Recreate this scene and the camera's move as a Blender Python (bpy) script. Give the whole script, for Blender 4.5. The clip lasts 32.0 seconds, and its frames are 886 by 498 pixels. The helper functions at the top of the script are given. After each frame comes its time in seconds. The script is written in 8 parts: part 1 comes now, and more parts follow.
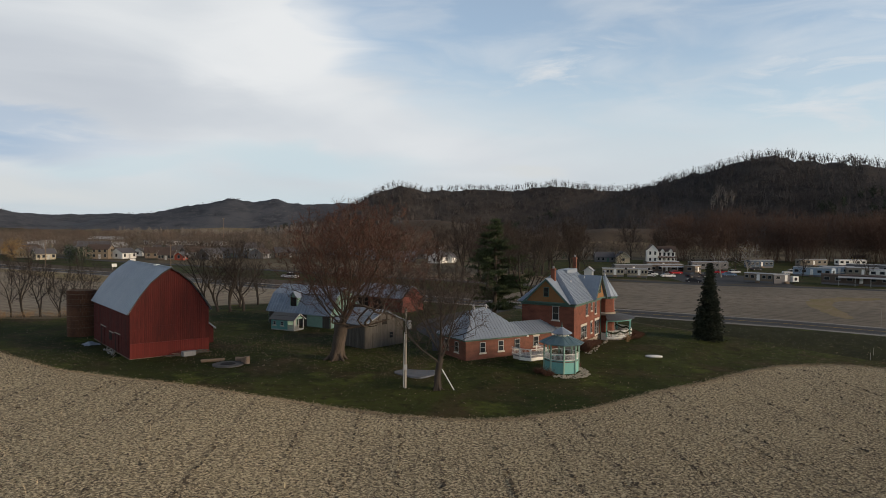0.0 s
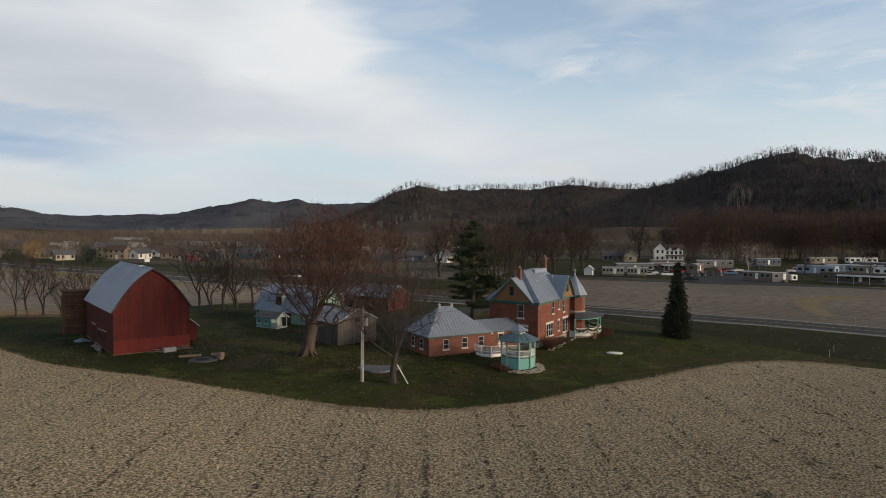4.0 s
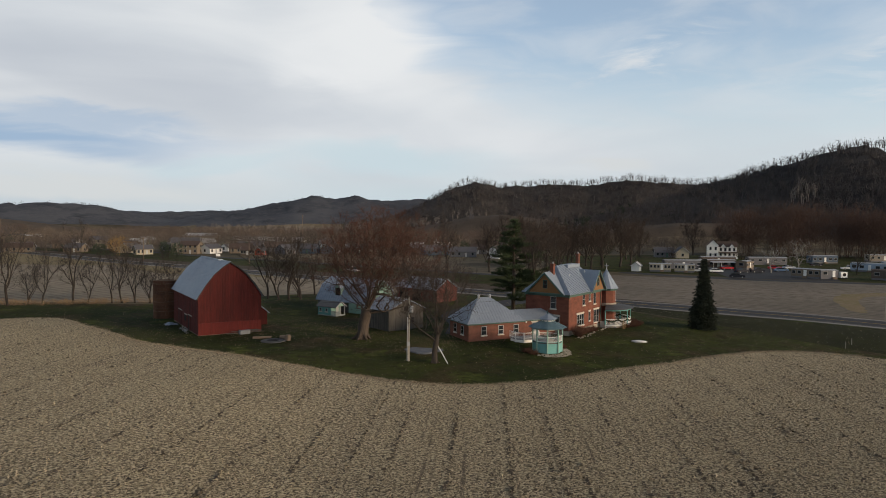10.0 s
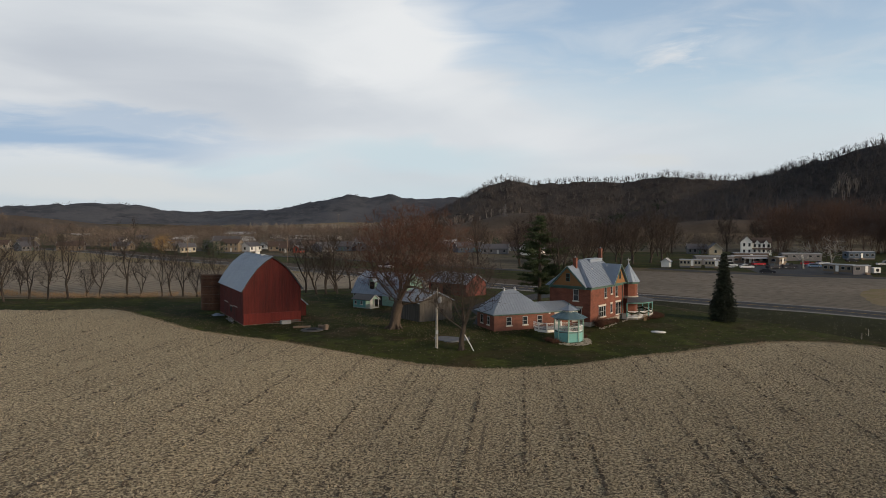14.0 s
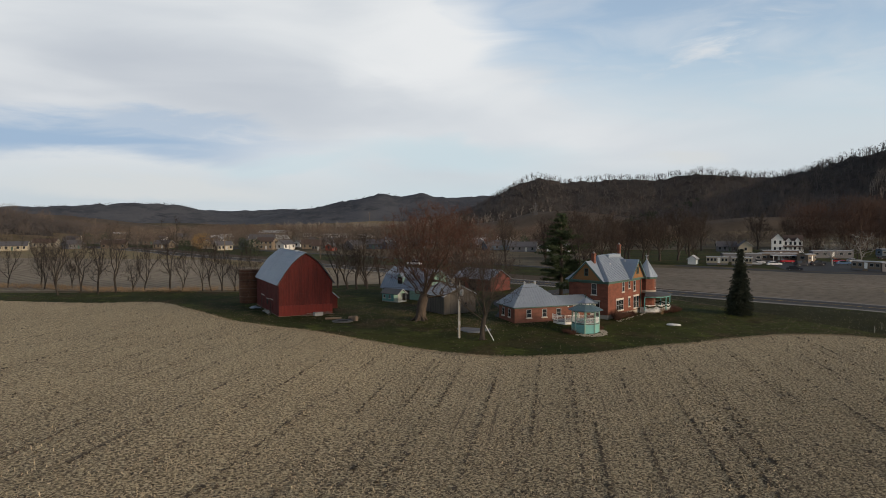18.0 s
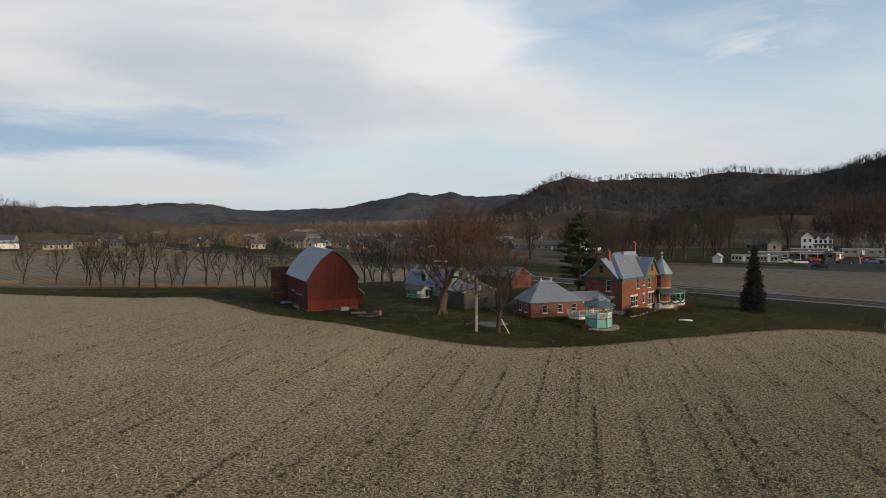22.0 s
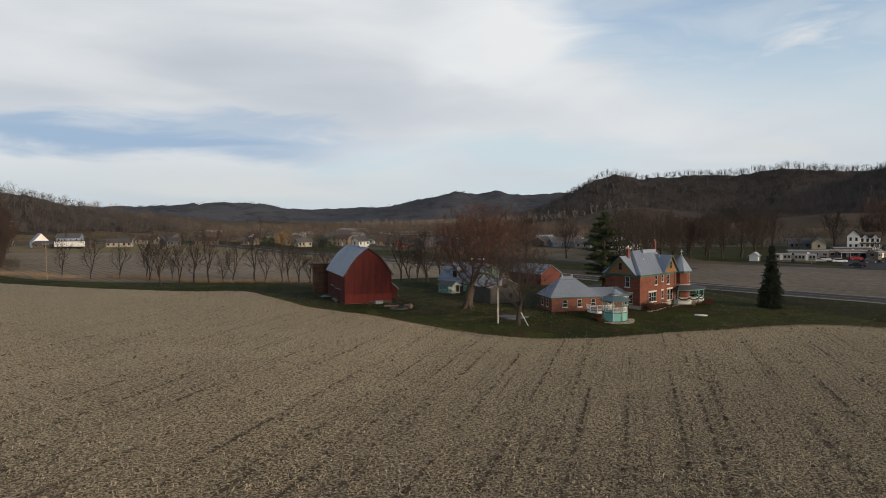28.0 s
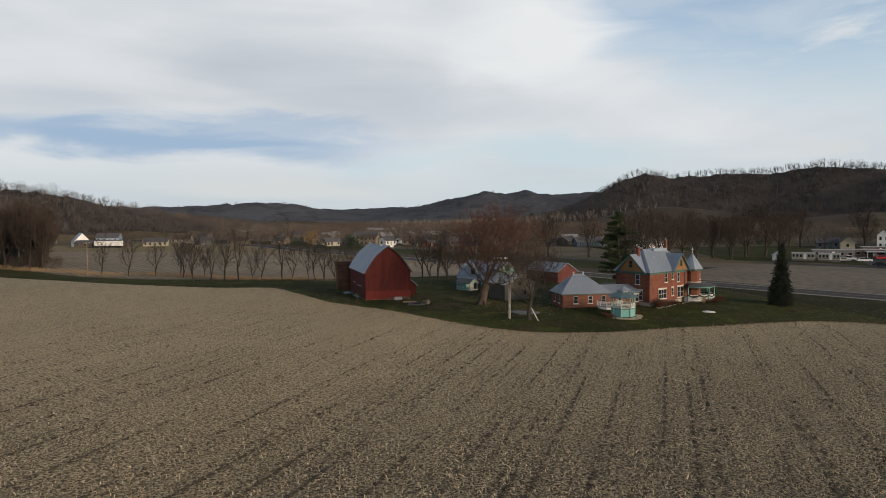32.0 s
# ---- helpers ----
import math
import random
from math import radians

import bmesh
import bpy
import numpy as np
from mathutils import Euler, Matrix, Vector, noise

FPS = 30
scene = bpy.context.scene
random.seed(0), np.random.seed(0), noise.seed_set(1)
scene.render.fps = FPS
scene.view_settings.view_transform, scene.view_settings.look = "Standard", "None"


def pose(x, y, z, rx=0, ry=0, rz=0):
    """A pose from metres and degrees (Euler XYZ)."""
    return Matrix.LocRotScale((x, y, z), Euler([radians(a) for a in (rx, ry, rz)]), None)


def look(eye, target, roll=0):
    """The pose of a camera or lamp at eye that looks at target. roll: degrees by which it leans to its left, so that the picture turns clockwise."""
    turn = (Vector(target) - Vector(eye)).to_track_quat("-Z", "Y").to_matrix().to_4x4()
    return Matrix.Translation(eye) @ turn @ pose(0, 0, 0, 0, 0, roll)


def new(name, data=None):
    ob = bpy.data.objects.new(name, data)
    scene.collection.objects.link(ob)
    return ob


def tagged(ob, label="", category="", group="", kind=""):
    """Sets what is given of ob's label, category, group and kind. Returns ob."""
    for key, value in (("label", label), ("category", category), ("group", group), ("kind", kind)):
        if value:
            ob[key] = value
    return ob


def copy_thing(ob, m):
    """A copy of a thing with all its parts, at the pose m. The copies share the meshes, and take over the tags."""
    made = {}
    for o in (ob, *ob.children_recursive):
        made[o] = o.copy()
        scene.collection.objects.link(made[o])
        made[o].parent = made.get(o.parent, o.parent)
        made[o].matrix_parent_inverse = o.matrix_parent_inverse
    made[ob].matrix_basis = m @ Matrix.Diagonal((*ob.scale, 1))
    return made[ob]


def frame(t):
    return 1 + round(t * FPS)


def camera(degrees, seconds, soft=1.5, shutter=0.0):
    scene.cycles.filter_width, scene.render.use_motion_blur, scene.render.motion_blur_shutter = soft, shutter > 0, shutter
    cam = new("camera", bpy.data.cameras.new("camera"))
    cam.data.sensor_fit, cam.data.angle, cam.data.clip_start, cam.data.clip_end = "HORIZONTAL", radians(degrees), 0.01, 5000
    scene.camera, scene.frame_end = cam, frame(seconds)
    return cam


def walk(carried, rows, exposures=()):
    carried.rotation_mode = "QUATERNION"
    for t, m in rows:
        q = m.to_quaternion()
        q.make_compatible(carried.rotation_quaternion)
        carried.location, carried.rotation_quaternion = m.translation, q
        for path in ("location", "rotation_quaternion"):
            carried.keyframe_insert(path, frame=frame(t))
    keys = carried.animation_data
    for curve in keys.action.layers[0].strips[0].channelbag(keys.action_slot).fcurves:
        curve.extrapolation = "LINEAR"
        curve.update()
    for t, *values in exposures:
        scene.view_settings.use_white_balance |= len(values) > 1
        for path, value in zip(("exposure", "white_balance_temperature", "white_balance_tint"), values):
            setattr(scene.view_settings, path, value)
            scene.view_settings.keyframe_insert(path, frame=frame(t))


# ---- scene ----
from mathutils import geometry

cam = camera(68.0, 32.0, soft=0.2)
PATH = [
    (0, (-6.847, 11.519, 16.125), (-6.546, 13.495, 16.061), 0.6),
    (0.5, (-5.868, 11.325, 16.134), (-5.572, 13.302, 16.07), 0.5),
    (1, (-4.642, 11.027, 16.15), (-4.35, 13.004, 16.086), 0.5),
    (1.5, (-3.404, 10.513, 16.175), (-3.115, 12.491, 16.11), 0.5),
    (2, (-2.328, 9.895, 16.238), (-2.047, 11.874, 16.173), 0.5),
    (2.5, (-1.54, 9.165, 16.323), (-1.266, 11.145, 16.257), 0.4),
    (4.5, (0.335, 5.833, 16.716), (0.552, 7.82, 16.647), 0.4),
    (5, (0.597, 4.905, 16.793), (0.8, 6.894, 16.723), 0.5),
    (5.5, (0.766, 3.924, 16.852), (0.954, 5.914, 16.782), 0.4),
    (6, (0.923, 3.015, 16.917), (1.096, 5.007, 16.844), 0.4),
    (6.5, (1.114, 2.091, 16.936), (1.27, 4.083, 16.862), 0.4),
    (7, (1.236, 1.102, 17.004), (1.377, 3.096, 16.928), 0.3),
    (8, (1.415, -0.697, 17.07), (1.526, 1.298, 16.99), 0.4),
    (9, (1.454, -2.363, 17.087), (1.538, -0.367, 17.007), 0.3),
    (10, (1.593, -3.888, 17.139), (1.65, -1.89, 17.057), 0.3),
    (11, (1.799, -5.426, 17.187), (1.83, -3.428, 17.103), 0.2),
    (12, (2.023, -6.926, 17.121), (2.027, -4.928, 17.036), 0.1),
    (13, (2.281, -8.322, 16.995), (2.26, -6.324, 16.908), 0.0),
    (14, (2.582, -9.802, 16.916), (2.534, -7.804, 16.828), -0.0),
    (15, (2.799, -11.214, 16.807), (2.726, -9.217, 16.717), -0.0),
    (15.5, (2.962, -11.867, 16.771), (2.877, -9.87, 16.68), -0.1),
    (17.5, (3.842, -14.53, 16.691), (3.71, -12.536, 16.599), -0.1),
    (18.5, (4.355, -15.901, 16.721), (4.2, -13.91, 16.629), -0.2),
    (19, (4.624, -16.539, 16.734), (4.458, -14.548, 16.641), -0.2),
    (20, (5.135, -17.746, 16.715), (4.948, -15.757, 16.621), -0.3),
    (21, (5.722, -18.989, 16.758), (5.51, -17.002, 16.664), -0.3),
    (22, (6.341, -20.206, 16.772), (6.105, -18.223, 16.677), -0.3),
    (23, (7.086, -21.44, 16.83), (6.825, -19.459, 16.735), -0.3),
    (24, (7.837, -22.663, 16.955), (7.553, -20.686, 16.858), -0.3),
    (25, (8.572, -23.884, 16.98), (8.263, -21.91, 16.883), -0.3),
    (25.5, (8.949, -24.505, 16.971), (8.63, -22.533, 16.874), -0.3),
    (27.5, (10.6, -26.86, 17.017), (10.236, -24.896, 16.918), -0.4),
    (28, (11.008, -27.483, 17.007), (10.631, -25.522, 16.908), -0.4),
    (29, (11.929, -28.643, 17.053), (11.529, -26.686, 16.953), -0.4),
    (30, (12.716, -29.846, 17.062), (12.295, -27.893, 16.962), -0.3),
    (31, (13.706, -30.92, 17.051), (13.261, -28.973, 16.951), -0.4),
    (32, (14.726, -31.982, 16.967), (14.259, -30.04, 16.868), -0.5),
]
walk(cam, [(t, look(eye, target, roll)) for t, eye, target, roll in PATH])

# ---- sky and sun ----
SUN_AZ, SUN_EL = radians(118), radians(13)
world = bpy.data.worlds.new("world")
scene.world = world
world.use_nodes = True
wn, wl = world.node_tree.nodes, world.node_tree.links
wn.clear()


def wmath(op, a, b=None, clamp=False):
    n = wn.new("ShaderNodeMath")
    n.operation, n.use_clamp = op, clamp
    for i, v in enumerate((a, b)):
        if v is None:
            continue
        if isinstance(v, (int, float)):
            n.inputs[i].default_value = v
        else:
            wl.new(v, n.inputs[i])
    return n.outputs[0]


def wnoise(vec, scale, detail, rough, distort=0.0):
    n = wn.new("ShaderNodeTexNoise")
    n.inputs["Scale"].default_value, n.inputs["Detail"].default_value = scale, detail
    n.inputs["Roughness"].default_value, n.inputs["Distortion"].default_value = rough, distort
    wl.new(vec, n.inputs["Vector"])
    return n.outputs["Fac"]


def wramp(fac, lo, hi):
    n = wn.new("ShaderNodeMapRange")
    n.interpolation_type = "SMOOTHSTEP"
    n.inputs["From Min"].default_value, n.inputs["From Max"].default_value = lo, hi
    wl.new(fac, n.inputs["Value"])
    return n.outputs["Result"]


def wmix(fac, a, b):
    n = wn.new("ShaderNodeMix")
    n.data_type = "RGBA"
    for key, v in ((0, fac), (6, a), (7, b)):
        if isinstance(v, (int, float, tuple)):
            n.inputs[key].default_value = v
        else:
            wl.new(v, n.inputs[key])
    return n.outputs[2]


sky = wn.new("ShaderNodeTexSky")
sky.sky_type, sky.sun_disc = "NISHITA", False
sky.sun_elevation, sky.sun_rotation, sky.air_density, sky.dust_density, sky.ozone_density = radians(16), SUN_AZ, 1.0, 0.6, 2.0
coord = wn.new("ShaderNodeTexCoord")
sep = wn.new("ShaderNodeSeparateXYZ")
wl.new(coord.outputs["Generated"], sep.inputs[0])
up = wmath("MAXIMUM", sep.outputs["Z"], 0.0)
lift = wmath("ADD", up, 0.24)
flat = wn.new("ShaderNodeCombineXYZ")
wl.new(wmath("DIVIDE", sep.outputs["X"], lift), flat.inputs[0])
wl.new(wmath("DIVIDE", sep.outputs["Y"], lift), flat.inputs[1])
turned = wn.new("ShaderNodeMapping")
turned.inputs["Rotation"].default_value = (0, 0, radians(-24))
turned.inputs["Scale"].default_value = (0.6, 1.0, 1)
turned.inputs["Location"].default_value = (3.35, 1.2, 0)
wl.new(flat.outputs[0], turned.inputs["Vector"])
big = wnoise(turned.outputs[0], 0.55, 3.0, 0.5, 0.5)
fine = wnoise(turned.outputs[0], 1.7, 7.0, 0.55, 0.7)
# compass bearing and height of each part of the sky, in degrees, pushed about by turbulence
bearing = wmath("MULTIPLY", wmath("ARCTAN2", sep.outputs["X"], sep.outputs["Y"]), 57.3)
height = wmath("MULTIPLY", wmath("ARCSINE", sep.outputs["Z"]), 57.3)
streaks = wn.new("ShaderNodeCombineXYZ")
wl.new(wmath("MULTIPLY", bearing, 0.10), streaks.inputs[0])
wl.new(wmath("MULTIPLY", height, 0.38), streaks.inputs[1])
tilted = wn.new("ShaderNodeMapping")
tilted.inputs["Rotation"].default_value = (0, 0, radians(12))
wl.new(streaks.outputs[0], tilted.inputs["Vector"])
drift = wnoise(streaks.outputs[0], 0.42, 2.5, 0.5, 0.3)
torn = wnoise(tilted.outputs[0], 0.8, 7.0, 0.54, 0.6)
wisp = wnoise(tilted.outputs[0], 1.1, 7.0, 0.56, 0.9)
fold = wnoise(tilted.outputs[0], 0.5, 5.0, 0.45, 0.4)
warp = wmath("ADD", wmath("MULTIPLY", wmath("SUBTRACT", drift, 0.5), 5.0), wmath("MULTIPLY", wmath("SUBTRACT", torn, 0.5), 4.0))
az = wmath("ADD", bearing, wmath("MULTIPLY", wmath("SUBTRACT", torn, 0.5), 9.0))
el = wmath("ADD", height, warp)


def puff(a0, e0, ra, re, lo=1.25, hi=0.35, lean_by=0.0):
    """A soft oval of cloud or clear sky round one bearing and height, with a torn edge."""
    da = wmath("SUBTRACT", az, a0)
    de = wmath("SUBTRACT", wmath("SUBTRACT", el, e0), wmath("MULTIPLY", da, lean_by))
    da, de = wmath("DIVIDE", da, ra), wmath("DIVIDE", de, re)
    return wramp(wmath("SQRT", wmath("ADD", wmath("MULTIPLY", da, da), wmath("MULTIPLY", de, de))), lo, hi)


# the wide sheet: it climbs towards the west and thins to nothing above its sloping edge in the east
edge_at = wmath("ADD", 5.2, wmath("MULTIPLY", wmath("POWER", 2.718, wmath("DIVIDE", wmath("ADD", az, 4.0), -12.5)), 14.0))
main = wramp(wmath("SUBTRACT", el, edge_at), 4.2, -3.6)
veil = wmath("MAXIMUM", main, wmath("MULTIPLY", puff(-4.0, 16.5, 7.0, 5.5, 1.3, 0.0), 0.9))
# wisps in the blue, and the milky air low down
thin = wmath("MULTIPLY", wramp(wisp, 0.44, 0.72), wmath("MAXIMUM", puff(19.0, 12.6, 12.0, 3.4, 1.2, 0.2, 0.10), wmath("MULTIPLY", puff(39.0, 11.0, 10.0, 6.0), 0.9)))
veil = wmath("MAXIMUM", veil, wmath("MULTIPLY", thin, 0.95))
veil = wmath("MAXIMUM", veil, wmath("MULTIPLY", wramp(torn, 0.36, 0.72), 0.5))
# openings below the sheet
gap = wmath("MULTIPLY", puff(-36.0, 6.6, 22.0, 1.6, 1.15, 0.3, -0.02), 1.0)
gap = wmath("MAXIMUM", gap, wmath("MULTIPLY", puff(-27.0, 7.4, 9.0, 0.8), 0.6))
pale_gap = wmath("MAXIMUM", puff(-4.0, 5.2, 13.0, 1.9, 1.2, 0.2), wmath("MULTIPLY", puff(-17.0, 5.0, 7.0, 0.7), 0.8))
near_rim = wmath("MULTIPLY", wramp(height, 4.6, 1.2), wramp(bearing, -16.0, -4.0))
low_bank = wmath("MAXIMUM", puff(-27.0, 3.1, 15.0, 1.25, 1.15, 0.3), wmath("MULTIPLY", puff(15.5, 4.6, 3.5, 0.8), 0.9))
shade = wramp(fold, 0.30, 0.72)
grey = wmath("MULTIPLY", puff(-27.0, 10.6, 20.0, 4.6, 1.25, 0.2), wmath("SUBTRACT", 1.0, wmath("MULTIPLY", shade, 0.6)))
bright = wmath("MULTIPLY", puff(-4.5, 15.0, 8.0, 5.0), 0.85)
cloud = wmix(shade, (6.1, 6.5, 6.95, 1), (7.5, 7.75, 7.95, 1))
cloud = wmix(wmath("MULTIPLY", grey, 0.85), cloud, (5.0, 5.4, 6.0, 1))
cloud = wmix(wmath("MULTIPLY", wramp(height, 7.0, 1.0), 0.7), cloud, (5.3, 6.05, 6.45, 1))
cloud = wmix(bright, cloud, (8.2, 8.35, 8.45, 1))
haze = wramp(up, 0.30, 0.02)
deep = wn.new("ShaderNodeVectorMath")
deep.operation = "SCALE"
wl.new(wmath("ADD", wmath("MULTIPLY", wramp(up, 0.6, 0.3), 0.95), 0.75), deep.inputs["Scale"])
wl.new(sky.outputs[0], deep.inputs[0])
clear = wmix(wmath("MULTIPLY", haze, 0.8), deep.outputs[0], (6.2, 7.15, 7.55, 1))
# away from the north, a plain broken sheet
lean = wmath("MULTIPLY", wmath("MAXIMUM", sep.outputs["X"], -0.10), -0.5)
amount = wmath("ADD", wmath("ADD", wmath("MULTIPLY", big, 0.95), wmath("MULTIPLY", fine, 0.5)), lean)
broken = wmath("MULTIPLY", wramp(amount, 0.42, 0.80), wramp(up, 0.66, 0.34))
broken = wmath("MAXIMUM", broken, wmath("MULTIPLY", wramp(up, 0.20, 0.07), wmath("ADD", 0.35, wmath("MULTIPLY", big, 0.7))))
north = wmath("MULTIPLY", wramp(wmath("ABSOLUTE", bearing), 80.0, 50.0), wramp(height, 42.0, 24.0))
veil = wmath("ADD", wmath("MULTIPLY", veil, north), wmath("MULTIPLY", broken, wmath("SUBTRACT", 1.0, north)))
clear = wmix(wmath("MULTIPLY", north, 0.28), clear, (6.6, 7.2, 7.6, 1))
both = wmix(veil, clear, cloud)
both = wmix(wmath("MULTIPLY", pale_gap, 0.8), both, (5.7, 6.9, 7.45, 1))
both = wmix(wmath("MULTIPLY", near_rim, 0.6), both, (5.9, 7.0, 7.45, 1))
both = wmix(gap, both, (3.5, 4.75, 6.35, 1))
both = wmix(wmath("MULTIPLY", low_bank, 0.85), both, (6.6, 6.85, 6.9, 1))
back = wn.new("ShaderNodeBackground")
back.inputs["Strength"].default_value = 0.1
wl.new(both, back.inputs["Color"])
out = wn.new("ShaderNodeOutputWorld")
wl.new(back.outputs[0], out.inputs["Surface"])

sun = new("sun", bpy.data.lights.new("sun", "SUN"))
sun.data.energy, sun.data.angle, sun.data.color = 3.3, radians(20), (1.0, 0.76, 0.52)
sun.matrix_world = look((0, 0, 0), (-math.sin(SUN_AZ) * math.cos(SUN_EL), -math.cos(SUN_AZ) * math.cos(SUN_EL), -math.sin(SUN_EL)))


# ---- materials ----
def mat(name, a, b, s1=0.6, s2=6.0, rough=0.85, metal=0.0, bump=0.3, bs=25.0, rnd=0.25, stretch=(1, 1, 1), world_space=False, spec=0.3, mid=0.5, wide=0.22):
    """A surface of two colours mixed by a broad and a fine noise, each loose piece a little lighter or darker."""
    m = bpy.data.materials.new(name)
    m.use_nodes = True
    n, l = m.node_tree.nodes, m.node_tree.links
    p = n["Principled BSDF"]
    p.inputs["Roughness"].default_value, p.inputs["Metallic"].default_value = rough, metal
    p.inputs["Specular IOR Level"].default_value = spec
    if world_space:
        vec = n.new("ShaderNodeNewGeometry").outputs["Position"]
    else:
        vec = n.new("ShaderNodeTexCoord").outputs["Object"]
    mp = n.new("ShaderNodeMapping")
    mp.inputs["Scale"].default_value = stretch
    l.new(vec, mp.inputs["Vector"])
    facs = []
    for s, d in ((s1, 3.0), (s2, 5.0)):
        t = n.new("ShaderNodeTexNoise")
        t.inputs["Scale"].default_value, t.inputs["Detail"].default_value = s, d
        l.new(mp.outputs[0], t.inputs["Vector"])
        facs.append(t.outputs["Fac"])
    add = n.new("ShaderNodeMath")
    add.operation = "ADD"
    l.new(facs[0], add.inputs[0])
    l.new(facs[1], add.inputs[1])
    rg = n.new("ShaderNodeMapRange")
    rg.inputs["From Min"].default_value, rg.inputs["From Max"].default_value = 2 * (mid - wide), 2 * (mid + wide)
    l.new(add.outputs[0], rg.inputs["Value"])
    mx = n.new("ShaderNodeMix")
    mx.data_type = "RGBA"
    mx.inputs[6].default_value, mx.inputs[7].default_value = (*a, 1), (*b, 1)
    l.new(rg.outputs[0], mx.inputs[0])
    col = mx.outputs[2]
    if rnd:
        gi, oi = n.new("ShaderNodeNewGeometry"), n.new("ShaderNodeObjectInfo")
        s = n.new("ShaderNodeMath")
        s.operation = "ADD"
        l.new(gi.outputs["Random Per Island"], s.inputs[0])
        l.new(oi.outputs["Random"], s.inputs[1])
        r2 = n.new("ShaderNodeMapRange")
        r2.inputs["From Max"].default_value = 2.0
        r2.inputs["To Min"].default_value, r2.inputs["To Max"].default_value = 1 - rnd, 1 + rnd
        l.new(s.outputs[0], r2.inputs["Value"])
        hv = n.new("ShaderNodeHueSaturation")
        l.new(r2.outputs[0], hv.inputs["Value"])
        l.new(col, hv.inputs["Color"])
        col = hv.outputs[0]
    l.new(col, p.inputs["Base Color"])
    if bump:
        t = n.new("ShaderNodeTexNoise")
        t.inputs["Scale"].default_value, t.inputs["Detail"].default_value = bs, 4.0
        l.new(mp.outputs[0], t.inputs["Vector"])
        bp = n.new("ShaderNodeBump")
        bp.inputs["Strength"].default_value, bp.inputs["Distance"].default_value = bump, 0.05
        l.new(t.outputs["Fac"], bp.inputs["Height"])
        l.new(bp.outputs[0], p.inputs["Normal"])
    return m


def pane_mat(name, tint, rough=0.06):
    m = bpy.data.materials.new(name)
    m.use_nodes = True
    p = m.node_tree.nodes["Principled BSDF"]
    p.inputs["Base Color"].default_value = (*tint, 1)
    p.inputs["Roughness"].default_value, p.inputs["Specular IOR Level"].default_value = rough, 0.6
    return m


M_STRAW = mat("corn_residue", (0.248, 0.199, 0.128), (0.534, 0.440, 0.294), 0.9, 9, rnd=0.5, bump=0, world_space=True)
M_BARN = mat("red_barn_boards", (0.038, 0.0078, 0.0072), (0.106, 0.0165, 0.0128), 0.5, 3.0, stretch=(3, 3, 0.35), bump=0.4, bs=9, rnd=0.22)
M_BARN_LOW = mat("fresh_red_paint", (0.095, 0.015, 0.012), (0.14, 0.022, 0.017), 0.35, 2.5, stretch=(4, 4, 0.25), bump=0.3, bs=9, rnd=0.15)
M_ROOF = mat("galvanised_roof", (0.23, 0.275, 0.33), (0.33, 0.38, 0.44), 0.25, 3, rough=0.5, metal=0.35, bump=0.1, rnd=0.08)
M_ROOF_OLD = mat("patchy_metal_roof", (0.14, 0.185, 0.25), (0.36, 0.41, 0.47), 0.8, 5, rough=0.55, metal=0.3, bump=0.15, rnd=0.2)
M_ROOF_TEAL = mat("teal_metal_roof", (0.10, 0.165, 0.19), (0.155, 0.235, 0.265), 0.5, 4, rough=0.5, metal=0.3, bump=0.1, rnd=0.1)
M_BRICK_OLD = mat("brown_brick", (0.095, 0.042, 0.029), (0.215, 0.090, 0.062), 0.7, 11, bump=0.6, bs=14, rnd=0.1, wide=0.16, stretch=(1, 1, 2.2))
M_BRICK = mat("orange_brick", (0.092, 0.034, 0.023), (0.225, 0.082, 0.052), 0.7, 11, bump=0.6, bs=14, rnd=0.1, wide=0.16, stretch=(1, 1, 2.2))
M_STONE = mat("limestone", (0.255, 0.230, 0.185), (0.391, 0.357, 0.299), 1.2, 9, rnd=0.25)
M_TRIM = mat("dark_green_trim", (0.05, 0.10, 0.085), (0.08, 0.14, 0.12), rnd=0.1, bump=0.1)
M_GABLE = mat("ochre_shingles", (0.18, 0.092, 0.037), (0.25, 0.13, 0.055), 0.8, 9, bump=0.5, bs=14, rnd=0.12)
M_WHITE = mat("white_paint", (0.66, 0.66, 0.63), (0.80, 0.80, 0.77), rnd=0.08, bump=0.1)
M_TEAL = mat("teal_paint", (0.12, 0.31, 0.29), (0.18, 0.39, 0.36), rnd=0.1, bump=0.15)
M_GREEN = mat("pale_green_paint", (0.17, 0.29, 0.24), (0.26, 0.39, 0.325), 0.7, 5, rnd=0.12)
M_GREY = mat("weathered_boards", (0.050, 0.047, 0.043), (0.125, 0.115, 0.10), 0.5, 3, stretch=(4, 4, 0.3), rnd=0.3, bump=0.4, bs=8)
M_GLASS = pane_mat("dark_glass", (0.02, 0.025, 0.03))
M_DARK = mat("dark_opening", (0.012, 0.011, 0.01), (0.02, 0.018, 0.016), rnd=0, bump=0)
M_BARK = mat("grey_brown_bark", (0.055, 0.043, 0.034), (0.12, 0.094, 0.073), 0.8, 5, stretch=(3, 3, 0.6), bump=0.8, bs=6, rnd=0.1)
M_BARK_DARK = mat("dark_bark", (0.026, 0.021, 0.017), (0.062, 0.05, 0.04), 0.8, 5, stretch=(3, 3, 0.6), bump=0.8, bs=6, rnd=0.1)
M_TWIG_DARK = mat("dark_twigs", (0.026, 0.021, 0.018), (0.050, 0.040, 0.034), rnd=0.3, bump=0)
